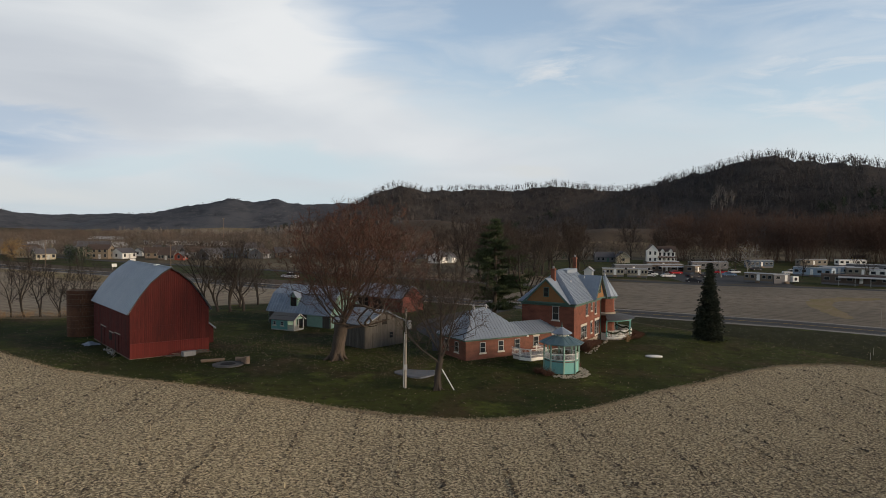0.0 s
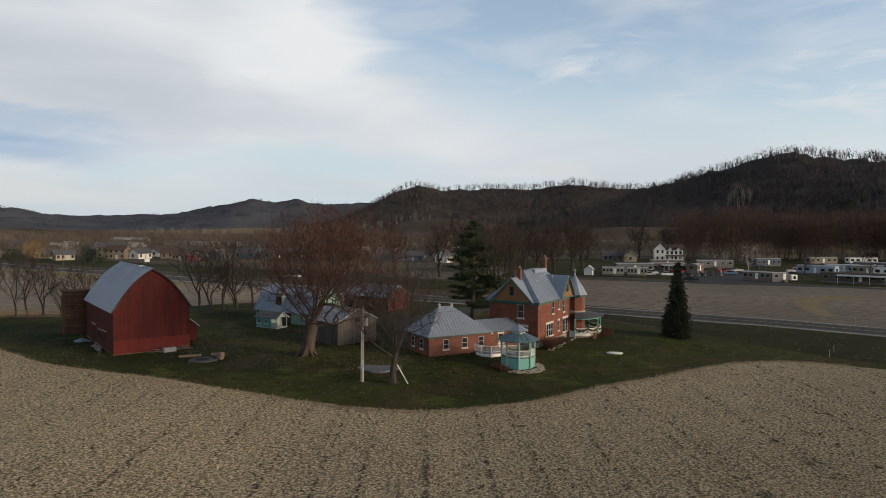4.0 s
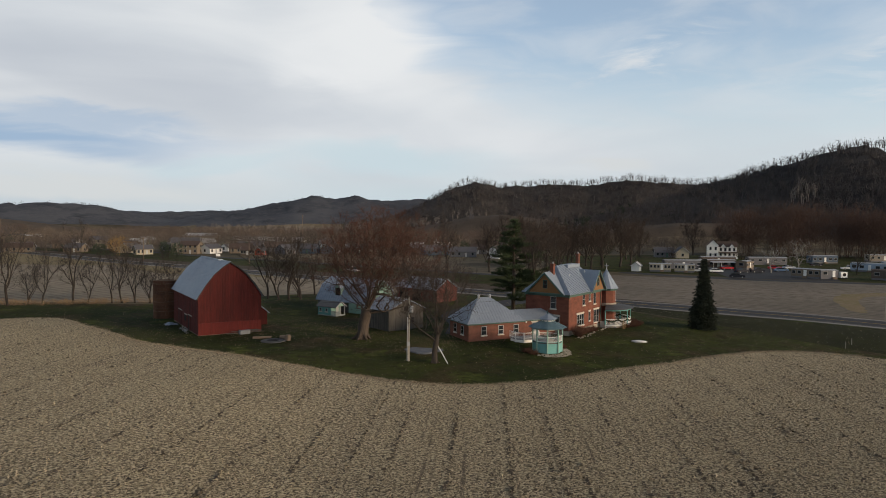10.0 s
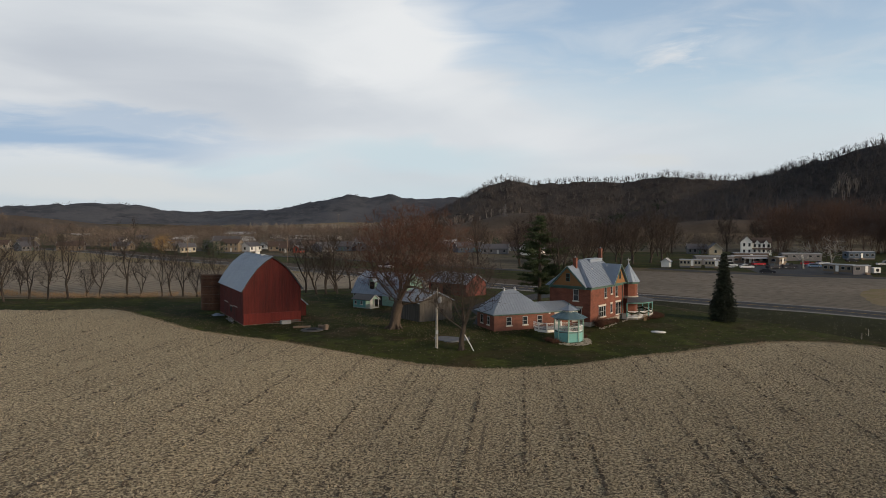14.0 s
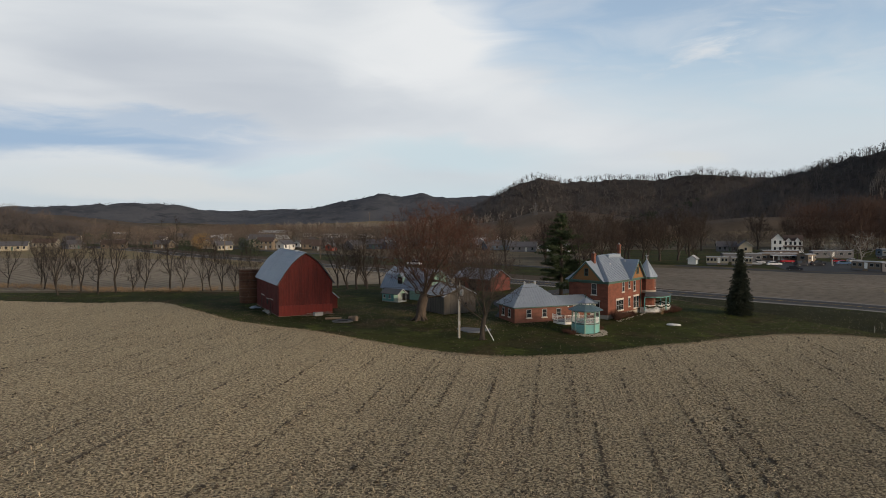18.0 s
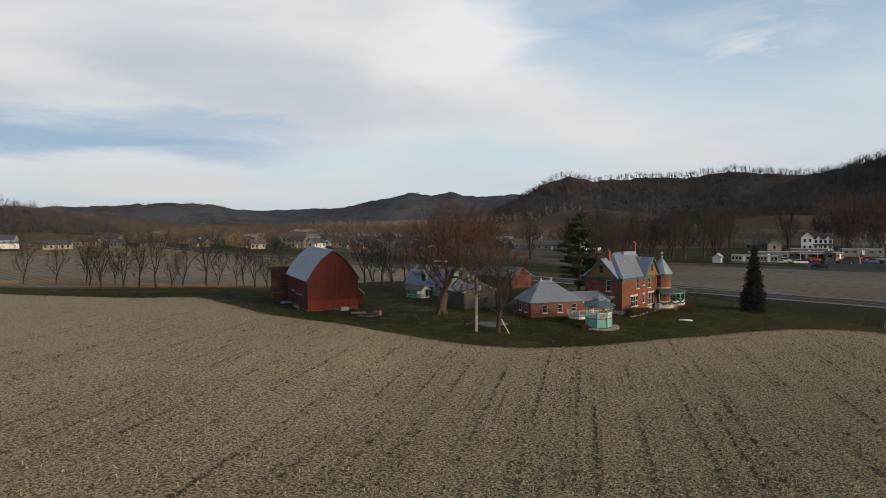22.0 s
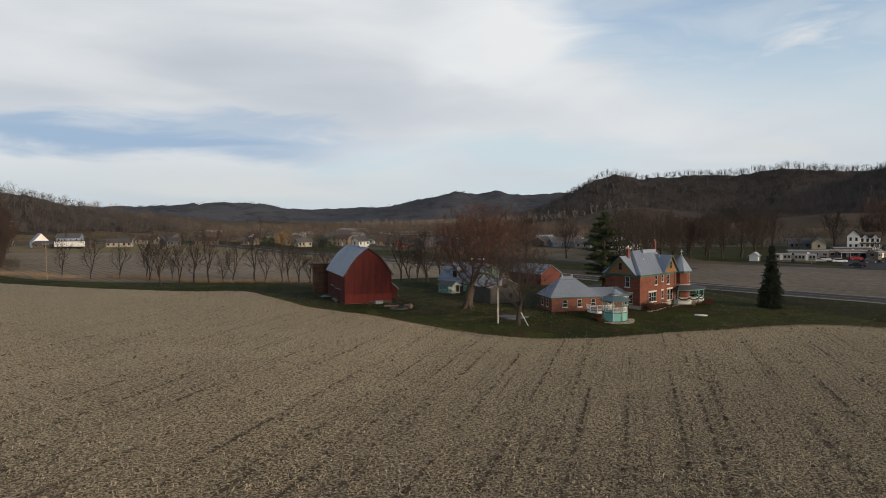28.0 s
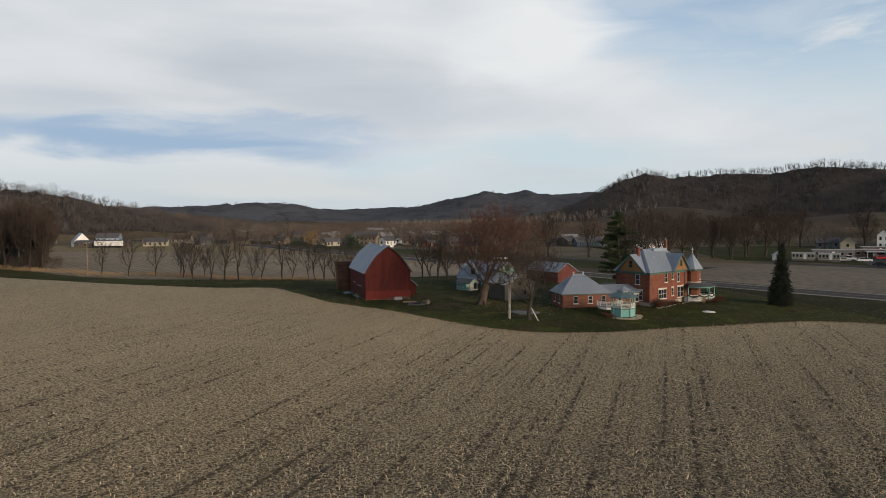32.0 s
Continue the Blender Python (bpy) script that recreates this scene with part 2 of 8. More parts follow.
M_TWIG_BIG = mat("brown_twigs", (0.034, 0.025, 0.020), (0.066, 0.045, 0.034), rnd=0.35, bump=0)
M_BARK_PALE = mat("pale_maple_bark", (0.034, 0.026, 0.021), (0.092, 0.071, 0.054), 0.6, 4, stretch=(3, 3, 0.5), bump=1.0, bs=5, rnd=0.1)
M_TWIG = mat("grey_twigs", (0.050, 0.038, 0.032), (0.088, 0.067, 0.055), rnd=0.3, bump=0)
M_TWIG_RED = mat("reddish_twigs", (0.060, 0.029, 0.020), (0.105, 0.050, 0.034), 0.2, 2, rnd=0.35, bump=0)
M_BIRCH = mat("white_birch_bark", (0.20, 0.19, 0.175), (0.34, 0.325, 0.30), rnd=0.15, bump=0.1)
M_NEEDLE = mat("spruce_needles", (0.016, 0.022, 0.014), (0.038, 0.048, 0.029), 0.6, 5, rnd=0.4, bump=0)
M_NEEDLE_P = mat("pine_needles", (0.026, 0.042, 0.018), (0.075, 0.098, 0.042), 0.6, 5, rnd=0.4, bump=0)
M_SHRUB = mat("bare_red_shrub", (0.070, 0.033, 0.022), (0.135, 0.068, 0.044), rnd=0.35, bump=0)
M_RUST = mat("rusty_tile", (0.055, 0.028, 0.017), (0.135, 0.062, 0.034), 0.6, 5, rnd=0.3, bump=0.4)
M_ASPHALT = mat("asphalt", (0.024, 0.025, 0.027), (0.040, 0.041, 0.044), 0.12, 2, rnd=0, bump=0.15, world_space=True)
M_GRAVEL = mat("gravel", (0.17, 0.155, 0.135), (0.27, 0.25, 0.22), 0.5, 6, rnd=0.2, bump=0.4, world_space=True)
M_SLAB = mat("worn_slab", (0.07, 0.078, 0.092), (0.17, 0.182, 0.205), 0.9, 5, rnd=0.1)
M_CONC = mat("concrete", (0.20, 0.20, 0.205), (0.33, 0.33, 0.335), 0.5, 5, rnd=0.1)
M_POLE = mat("weathered_pole", (0.28, 0.25, 0.21), (0.40, 0.37, 0.32), 0.8, 5, rnd=0.1, stretch=(3, 3, 0.3))
M_LOG = mat("old_logs", (0.10, 0.07, 0.05), (0.25, 0.19, 0.14), rnd=0.3)
M_RUBBER = mat("tyre_rubber", (0.015, 0.015, 0.016), (0.025, 0.025, 0.026), rnd=0)
M_STEEL = mat("grey_steel", (0.35, 0.36, 0.37), (0.48, 0.49, 0.5), rough=0.4, metal=0.5, rnd=0.1, bump=0.05)
M_LEAF = mat("fallen_leaves", (0.17, 0.12, 0.068), (0.38, 0.29, 0.18), rnd=0.4, bump=0)


def ground_mat(name, pieces, rows=None, bump=0.6, cut=(0.47, 0.66, 0.55, 0.95), greyed=None, straw=None):
    """pieces: colour a, colour b by noise of several sizes. rows: direction and spacing of crop rows."""
    m = bpy.data.materials.new(name)
    m.use_nodes = True
    n, l = m.node_tree.nodes, m.node_tree.links
    p = n["Principled BSDF"]
    p.inputs["Roughness"].default_value, p.inputs["Specular IOR Level"].default_value = 0.95, 0.1
    pos = n.new("ShaderNodeNewGeometry").outputs["Position"]

    def noise_of(scale, detail=4.0, rough=0.6, vec=pos):
        t = n.new("ShaderNodeTexNoise")
        t.inputs["Scale"].default_value, t.inputs["Detail"].default_value, t.inputs["Roughness"].default_value = scale, detail, rough
        l.new(vec, t.inputs["Vector"])
        return t.outputs["Fac"]

    def ramp(fac, lo, hi):
        r = n.new("ShaderNodeMapRange")
        r.inputs["From Min"].default_value, r.inputs["From Max"].default_value = lo, hi
        l.new(fac, r.inputs["Value"])
        return r.outputs[0]

    def mix(fac, a, b):
        x = n.new("ShaderNodeMix")
        x.data_type = "RGBA"
        for k, v in ((0, fac), (6, a), (7, b)):
            if isinstance(v, tuple):
                x.inputs[k].default_value = (*v, 1)
            else:
                l.new(v, x.inputs[k])
        return x.outputs[2]

    (base, scale0, *_), *more = pieces
    col = base
    for c, s, lo, hi in more:
        col = mix(ramp(noise_of(s), lo, hi), col, c)
    h = noise_of(7.0, 5.0, 0.7)
    if straw:
        # matted stalks and leaves: thin strokes that cross at several angles, each turn of the mat its own shade
        for turn, colour, lo, hi in straw:
            tm = n.new("ShaderNodeMapping")
            tm.inputs["Rotation"].default_value, tm.inputs["Location"].default_value = (0, 0, radians(turn)), (turn * 0.37, turn * 0.11, 0)
            l.new(pos, tm.inputs["Vector"])
            sm = n.new("ShaderNodeMapping")
            sm.inputs["Scale"].default_value = (3.0, 5.5, 0)
            l.new(tm.outputs[0], sm.inputs["Vector"])
            col = mix(ramp(noise_of(1.0, 2.0, 0.5, sm.outputs[0]), lo, hi), col, colour)
    if rows:
        angle, gap, colour = rows
        mp = n.new("ShaderNodeMapping")
        mp.inputs["Rotation"].default_value = (0, 0, -angle)
        l.new(pos, mp.inputs["Vector"])
        # each row is a long streak: noise that hardly changes along the row
        st = n.new("ShaderNodeMapping")
        st.inputs["Scale"].default_value = (0.035, 1.0 / gap, 0)
        l.new(mp.outputs[0], st.inputs["Vector"])
        streak = noise_of(0.9, 5.0, 0.65, st.outputs[0])
        wobble = n.new("ShaderNodeTexWave")
        wobble.inputs["Scale"].default_value = 0.314 / gap
        wobble.inputs["Distortion"].default_value, wobble.inputs["Detail"].default_value, wobble.inputs["Detail Scale"].default_value = 1.5, 3.0, 1.5
        wobble.bands_direction = "Y"
        l.new(mp.outputs[0], wobble.inputs["Vector"])
        mul = n.new("ShaderNodeMath")
        mul.operation = "MULTIPLY"
        l.new(ramp(streak, cut[0], cut[1]), mul.inputs[0])
        l.new(ramp(wobble.outputs["Fac"], cut[2], cut[3]), mul.inputs[1])
        brk = n.new("ShaderNodeMath")
        brk.operation = "MULTIPLY"
        l.new(mul.outputs[0], brk.inputs[0])
        l.new(ramp(noise_of(0.5, 4.0), 0.36, 0.56), brk.inputs[1])
        col = mix(brk.outputs[0], col, colour)
    if greyed:
        # a wide part of the field, darker and greyer towards the south-east
        colour, far, near = greyed
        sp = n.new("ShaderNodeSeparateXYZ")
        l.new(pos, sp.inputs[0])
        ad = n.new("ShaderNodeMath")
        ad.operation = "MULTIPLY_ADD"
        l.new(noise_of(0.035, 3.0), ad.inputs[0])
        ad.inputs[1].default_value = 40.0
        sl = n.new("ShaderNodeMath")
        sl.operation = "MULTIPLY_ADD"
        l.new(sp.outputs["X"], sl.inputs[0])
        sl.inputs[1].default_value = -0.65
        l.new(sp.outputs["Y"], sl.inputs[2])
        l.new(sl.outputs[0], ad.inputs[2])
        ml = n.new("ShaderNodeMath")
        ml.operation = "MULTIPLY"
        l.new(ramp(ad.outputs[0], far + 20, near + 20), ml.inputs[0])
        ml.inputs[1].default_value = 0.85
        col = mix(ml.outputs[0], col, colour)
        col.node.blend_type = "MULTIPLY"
    l.new(col, p.inputs["Base Color"])
    bp = n.new("ShaderNodeBump")
    bp.inputs["Strength"].default_value, bp.inputs["Distance"].default_value = bump, 0.15
    l.new(h, bp.inputs["Height"])
    l.new(bp.outputs[0], p.inputs["Normal"])
    return m


ROW = radians(84.5)
M_FIELD = ground_mat("corn_stubble", [((0.300, 0.247, 0.155), 0), ((0.393, 0.326, 0.202), 0.10, 0.42, 0.62), ((0.226, 0.184, 0.124), 1.6, 0.50, 0.75), ((0.167, 0.135, 0.096), 2.3, 0.53, 0.66), ((0.434, 0.368, 0.246), 3.1, 0.54, 0.65), ((0.133, 0.109, 0.079), 1.1, 0.60, 0.68)], (ROW, 0.76, (0.151, 0.124, 0.090)), bump=1.0, cut=(0.50, 0.66, 0.5, 0.9), greyed=((0.326, 0.345, 0.374), 66, -18),
                     straw=[(12, (0.144, 0.116, 0.079), 0.54, 0.61), (63, (0.595, 0.502, 0.325), 0.54, 0.60), (108, (0.096, 0.079, 0.054), 0.55, 0.61), (151, (0.672, 0.576, 0.379), 0.565, 0.61)])
M_FAR_FIELD = ground_mat("east_stubble", [((0.186, 0.161, 0.126), 0), ((0.248, 0.213, 0.166), 0.03, 0.4, 0.65), ((0.131, 0.113, 0.088), 0.4, 0.5, 0.75), ((0.285, 0.245, 0.189), 1.5, 0.55, 0.75)], (radians(-38), 2.4, (0.115, 0.099, 0.077)), cut=(0.33, 0.55, 0.25, 0.75))
M_NORTH_FIELD = ground_mat("north_stubble", [((0.251, 0.213, 0.156), 0), ((0.326, 0.276, 0.202), 0.03, 0.4, 0.65), ((0.186, 0.156, 0.115), 0.4, 0.5, 0.75), ((0.353, 0.298, 0.216), 1.5, 0.55, 0.75)], (radians(-38), 2.4, (0.177, 0.149, 0.110)), cut=(0.33, 0.55, 0.25, 0.75))
M_LAWN = ground_mat("late_autumn_lawn", [((0.024, 0.034, 0.007), 0), ((0.048, 0.056, 0.012), 0.05, 0.42, 0.6), ((0.063, 0.046, 0.021), 0.11, 0.50, 0.66), ((0.074, 0.088, 0.016), 0.16, 0.56, 0.68), ((0.016, 0.017, 0.006), 0.9, 0.50, 0.75), ((0.084, 0.068, 0.031), 3.5, 0.58, 0.75), ((0.016, 0.016, 0.006), 6.0, 0.55, 0.7)])
M_LAND = ground_mat("valley_land", [((0.139, 0.115, 0.072), 0), ((0.213, 0.174, 0.111), 0.006, 0.5, 0.62), ((0.049, 0.043, 0.027), 0.011, 0.48, 0.65), ((0.061, 0.061, 0.025), 0.02, 0.58, 0.7), ((0.070, 0.055, 0.038), 0.2, 0.45, 0.8)])
M_DRY = ground_mat("yellow_dry_grass", [((0.23, 0.18, 0.105), 0), ((0.20, 0.17, 0.08), 0.15, 0.42, 0.6), ((0.27, 0.215, 0.15), 0.7, 0.5, 0.7), ((0.12, 0.10, 0.055), 2.5, 0.55, 0.75)])
M_HAY = ground_mat("dry_grass", [((0.074, 0.058, 0.044), 0), ((0.109, 0.086, 0.063), 0.03, 0.4, 0.65), ((0.060, 0.048, 0.037), 0.12, 0.5, 0.7), ((0.093, 0.076, 0.053), 0.6, 0.5, 0.8)])
M_FOREST = ground_mat("leaf_litter", [((0.047, 0.043, 0.041), 0), ((0.080, 0.071, 0.064), 0.012, 0.42, 0.62), ((0.027, 0.026, 0.025), 0.05, 0.48, 0.7), ((0.087, 0.076, 0.064), 0.25, 0.55, 0.75)], bump=1.0)
# wood floor of the far ridges: aerial haze is mixed into these blue-grey colours
M_FOREST_HAZED = ground_mat("hazed_wood_floor", [((0.060, 0.066, 0.079), 0), ((0.092, 0.097, 0.108), 0.006, 0.42, 0.62), ((0.036, 0.041, 0.052), 0.02, 0.48, 0.7), ((0.092, 0.096, 0.104), 0.07, 0.50, 0.72)], bump=1.0)
M_DIRT = ground_mat("trodden_earth", [((0.07, 0.057, 0.034), 0), ((0.11, 0.088, 0.055), 0.4, 0.4, 0.65), ((0.04, 0.035, 0.02), 2.0, 0.5, 0.8)])


# ---- mesh helpers ----
class Shape:
    """Collects faces for one mesh."""

    def __init__(self):
        self.v, self.f = [], []

    def poly(self, pts):
        k = len(self.v)
        self.v += [tuple(p) for p in pts]
        self.f.append(tuple(range(k, k + len(pts))))
        return self

    def box(self, x0, y0, z0, x1, y1, z1, m=None):
        c = [(x, y, z) for z in (z0, z1) for x, y in ((x0, y0), (x1, y0), (x1, y1), (x0, y1))]
        if m is not None:
            c = [tuple(m @ Vector(p)) for p in c]
        k = len(self.v)
        self.v += c
        self.f += [tuple(k + i for i in q) for q in ((3, 2, 1, 0), (4, 5, 6, 7), (0, 1, 5, 4), (1, 2, 6, 5), (2, 3, 7, 6), (3, 0, 4, 7))]
        return self

    def slab(self, pts, thick):
        """A flat polygon thickened along its normal, downwards."""
        p = [Vector(q) for q in pts]
        nrm = (p[1] - p[0]).cross(p[-1] - p[0]).normalized() * thick
        k, n = len(self.v), len(p)
        self.v += [tuple(q) for q in p] + [tuple(q - nrm) for q in p]
        self.f += [tuple(range(k, k + n)), tuple(range(k + 2 * n - 1, k + n - 1, -1))]
        self.f += [(k + i, k + n + i, k + n + (i + 1) % n, k + (i + 1) % n) for i in range(n)]
        return self

    def prism(self, pts, z0, z1):
        n, k = len(pts), len(self.v)
        self.v += [(x, y, z0) for x, y in pts] + [(x, y, z1) for x, y in pts]
        self.f += [tuple(range(k + n - 1, k - 1, -1)), tuple(range(k + n, k + 2 * n))]
        self.f += [(k + i, k + (i + 1) % n, k + n + (i + 1) % n, k + n + i) for i in range(n)]
        return self

    def rod(self, p, q, r0, r1=None, n=6, cap=True):
        r1 = r0 if r1 is None else r1
        p, q = Vector(p), Vector(q)
        d = (q - p).normalized()
        s = d.cross(Vector((0.3, 0.2, 1)) if abs(d.z) < 0.9 else Vector((1, 0.2, 0))).normalized()
        u = d.cross(s)
        k = len(self.v)
        for c, r in ((p, r0), (q, r1)):
            self.v += [tuple(c + (s * math.cos(a) + u * math.sin(a)) * r) for a in (i * 2 * math.pi / n for i in range(n))]
        self.f += [(k + i, k + (i + 1) % n, k + n + (i + 1) % n, k + n + i) for i in range(n)]
        if cap:
            self.f += [tuple(range(k + n - 1, k - 1, -1)), tuple(range(k + n, k + 2 * n))]
        return self

    def lathe(self, prof, n=16, c=(0, 0)):
        """Rings of (radius, z) round a point."""
        k = len(self.v)
        for r, z in prof:
            self.v += [(c[0] + r * math.cos(a), c[1] + r * math.sin(a), z) for a in (i * 2 * math.pi / n for i in range(n))]
        for j in range(len(prof) - 1):
            b = k + j * n
            self.f += [(b + i, b + (i + 1) % n, b + n + (i + 1) % n, b + n + i) for i in range(n)]
        self.f += [tuple(range(k + n - 1, k - 1, -1)), tuple(range(k + len(prof) * n - n, k + len(prof) * n))]
        return self

    def mesh(self, name, material, smooth=False):
        me = bpy.data.meshes.new(name)
        me.from_pydata(self.v, [], self.f)
        me.materials.append(material)
        if smooth:
            me.polygons.foreach_set("use_smooth", [True] * len(me.polygons))
        me.update()
        return me


def part(name, shape, material, parent=None, label="", m=None, smooth=False, **tags):
    """One mesh object, under a thing or a part, or on its own."""
    ob = new(name, shape.mesh(name, material, smooth) if isinstance(shape, Shape) else shape)
    if parent is not None:
        ob.parent = parent
    if m is not None:
        ob.matrix_basis = m
    return tagged(ob, label, **tags)


def thing(name, label, category, m=None, group="", kind=""):
    ob = new(name)
    ob.empty_display_size = 0.5
    if m is not None:
        ob.matrix_basis = m
    return tagged(ob, label, category, group, kind)


def on_yard(x, y, turn=0.0):
    return pose(x, y, float(yard_z(x, y)), 0, 0, turn)


def place_on(x, y, turn=0.0, z=0.0):
    return pose(x, y, z, 0, 0, turn)


# ---- the land ----
RIDGES = [
    # crest points (x, y, height), half width, forested
    ([(300, 700, 57), (348, 672, 77), (404, 639, 95), (430, 621, 98), (454, 603, 94), (500, 564, 83), (600, 500, 83), (720, 380, 93)], 190, 1),
    ([(8, 1032, 36), (40, 1032, 50), (58, 1034, 64), (68, 1034, 88), (82, 1034, 91), (128, 1026, 79), (192, 1016, 86), (250, 1006, 83), (314, 988, 88), (400, 955, 85), (560, 860, 77), (760, 700, 93)], 170, 1),
    ([(-400, 1460, 46), (-325, 1477, 62), (-246, 1492, 81), (-200, 1499, 74), (-160, 1503, 83), (-138, 1505, 72), (34, 1511, 74), (300, 1450, 73)], 260, 1),
    ([(-1300, 1150, 57), (-1025, 1313, 47), (-934, 1378, 54), (-822, 1448, 62), (-737, 1492, 58), (-687, 1516, 41)], 260, 1),
    ([(-700, 1700, 35), (-580, 1760, 45), (-485, 1790, 56), (-387, 1820, 58), (-250, 1850, 45)], 200, 1),
    ([(-1800, 2300, 75), (-1119, 2361, 63), (-1000, 2400, 50), (-925, 2443, 55), (-810, 2484, 59), (-633, 2535, 63), (-400, 2600, 55)], 400, 1),
    ([(-700, 300, 58), (-580, 370, 56), (-505, 445, 50), (-483, 462, 47), (-461, 484, 40), (-437, 505, 31), (-415, 525, 22), (-395, 545, 12)], 110, 1),
    ([(-620, 640, 32), (-530, 725, 24), (-500, 742, 23), (-466, 765, 18), (-440, 782, 10)], 140, 0),
    ([(140, 575, 8), (178, 562, 16), (215, 548, 20), (262, 530, 19), (300, 510, 12)], 48, 0),
    ([(20, 800, 16), (60, 795, 27), (100, 785, 30), (140, 770, 24), (190, 750, 12)], 110, 0),
]


def land_height(xs, ys):
    """Heights of the valley and its hills, and how wooded they are."""
    h, wood = np.zeros_like(xs), np.zeros_like(xs)
    for crest, half, wooded in RIDGES:
        best = np.zeros_like(xs)
        for (xa, ya, ha), (xb, yb, hb) in zip(crest, crest[1:]):
            dx, dy = xb - xa, yb - ya
            s = np.clip(((xs - xa) * dx + (ys - ya) * dy) / (dx * dx + dy * dy), 0, 1)
            d = np.hypot(xs - xa - s * dx, ys - ya - s * dy) / half
            best = np.maximum(best, (ha + s * (hb - ha)) * np.clip(1 - d, 0, 1) ** 1.25)
        wood = np.where(best > h, wooded, wood)
        h = np.maximum(h, best)
    bumps = 0.5 + 0.5 * np.sin(xs * 0.031 + 1.7 * np.sin(ys * 0.017)) * np.sin(ys * 0.027 + 1.3 * np.sin(xs * 0.021))
    h = h * (0.93 + 0.06 * bumps)
    return h, wood


FRONT_X = [-240, -133, -82, -64, -53.5, -44, -38, -31, -24, -18, -12, -8, -4, 0, 4, 8, 12, 16, 20, 24, 28, 32, 36, 40, 44, 48, 52, 56, 60, 66, 96, 166]
FRONT_Y = [150, 120.5, 111, 112.5, 104.5, 95.5, 89.6, 85.4, 81.6, 78.6, 76.2, 74.3, 72.1, 70.1, 68.9, 68.8, 69.7, 70.8, 72.8, 75.4, 77.6, 79.3, 81.4, 83.8, 85.6, 87.1, 87.6, 87.1, 85.2, 80.5, 55.5, -14]


def fall(x):
    """How far the field lies below the yard: level in the west, a metre lower in the east."""
    u = np.clip((np.asarray(x, float) + 24) / 19, 0, 1)
    return u * u * (3 - 2 * u)


def yard_z(x, y):
    """Height of the lawn, which slopes down to the field along its front."""
    d = np.clip((np.asarray(y, float) - np.interp(x, FRONT_X, FRONT_Y)) * 0.85 / 20, 0, 1)
    return -fall(x) * (1 - d * d * (3 - 2 * d))


CENTRE = (0.0, -10.0)
fine_az = list(np.arange(-56, 66.01, 0.4))
all_az = np.radians(np.array(fine_az + list(np.arange(69, 303, 3.0))))
radii = np.concatenate([np.linspace(2, 240, 14), np.geomspace(260, 2900, 90), [3400, 4200, 4900]])
gx = CENTRE[0] + np.outer(radii, np.sin(all_az))
gy = CENTRE[1] + np.outer(radii, np.cos(all_az))
gz, _ = land_height(gx, gy)
gz = np.where(np.hypot(gx, gy) < 250, np.minimum(gz, 0), gz) - 0.06
# the ground stays under the sheets of field and lawn
gz -= np.where((np.interp(gx, [-250, -240, 230, 240], [-400, 165, -60, -400]) > gy) | ((gy < 125) & (np.abs(gx) < 75)), 1.4 * (np.abs(gx) < 240), 0)
# treetops make the wooded slopes uneven
gz += np.random.RandomState(2).normal(0, 1.1, gz.shape) * np.clip((gz - 8) / 12, 0, 1) * (_ > 0.5)
na, nr = len(all_az), len(radii)
idx = np.arange(na * nr).reshape(nr, na)
nxt = np.roll(idx, -1, axis=1)
quads = np.stack([idx[:-1], nxt[:-1], nxt[1:], idx[1:]], -1).reshape(-1, 4)[:, ::-1]
me = bpy.data.meshes.new("ground")
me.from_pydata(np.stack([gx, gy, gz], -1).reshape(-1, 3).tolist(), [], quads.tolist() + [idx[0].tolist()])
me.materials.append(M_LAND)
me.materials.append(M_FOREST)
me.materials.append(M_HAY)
me.materials.append(M_FOREST_HAZED)
# past 1180 m the wooded ground takes the colours with haze mixed in
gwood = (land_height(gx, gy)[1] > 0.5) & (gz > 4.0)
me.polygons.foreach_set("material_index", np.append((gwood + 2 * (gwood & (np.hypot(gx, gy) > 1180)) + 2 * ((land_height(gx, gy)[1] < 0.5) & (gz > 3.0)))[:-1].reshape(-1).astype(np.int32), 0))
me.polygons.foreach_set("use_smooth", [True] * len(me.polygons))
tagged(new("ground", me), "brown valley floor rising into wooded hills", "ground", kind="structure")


def sheet(name, pts, z, material, label, category, step=0):
    s = Shape()
    s.poly([(x, y, z) for x, y in pts])
    return tagged(part(name, s, material), label, category, kind="structure")


LAWN = list(zip(FRONT_X, FRONT_Y)) + [(190, 10), (78, 106), (46, 131), (20, 150), (-28, 150), (-50, 133), (-72, 132.5), (-88, 129), (-110, 127.5), (-138, 133), (-165, 145), (-190, 157), (-240, 185)]


def curved(pts, n=5, jitter=0.0, closed=True):
    """A smooth line through a few points, a little ragged."""
    rnd, res, m = random.Random(3), [], len(pts)
    for i in range(m if closed else m - 1):
        p0, p1, p2, p3 = (Vector(pts[(i + k) % m] if closed else pts[min(max(i + k, 0), m - 1)]) for k in (-1, 0, 1, 2))
        for j in range(n):
            t = j / n
            q = 0.5 * (2 * p1 + (p2 - p0) * t + (2 * p0 - 5 * p1 + 4 * p2 - p3) * t * t + (3 * p1 - p0 - 3 * p2 + p3) * t ** 3)
            res.append((q.x + rnd.uniform(-jitter, jitter), q.y + rnd.uniform(-jitter, jitter)))
    return res


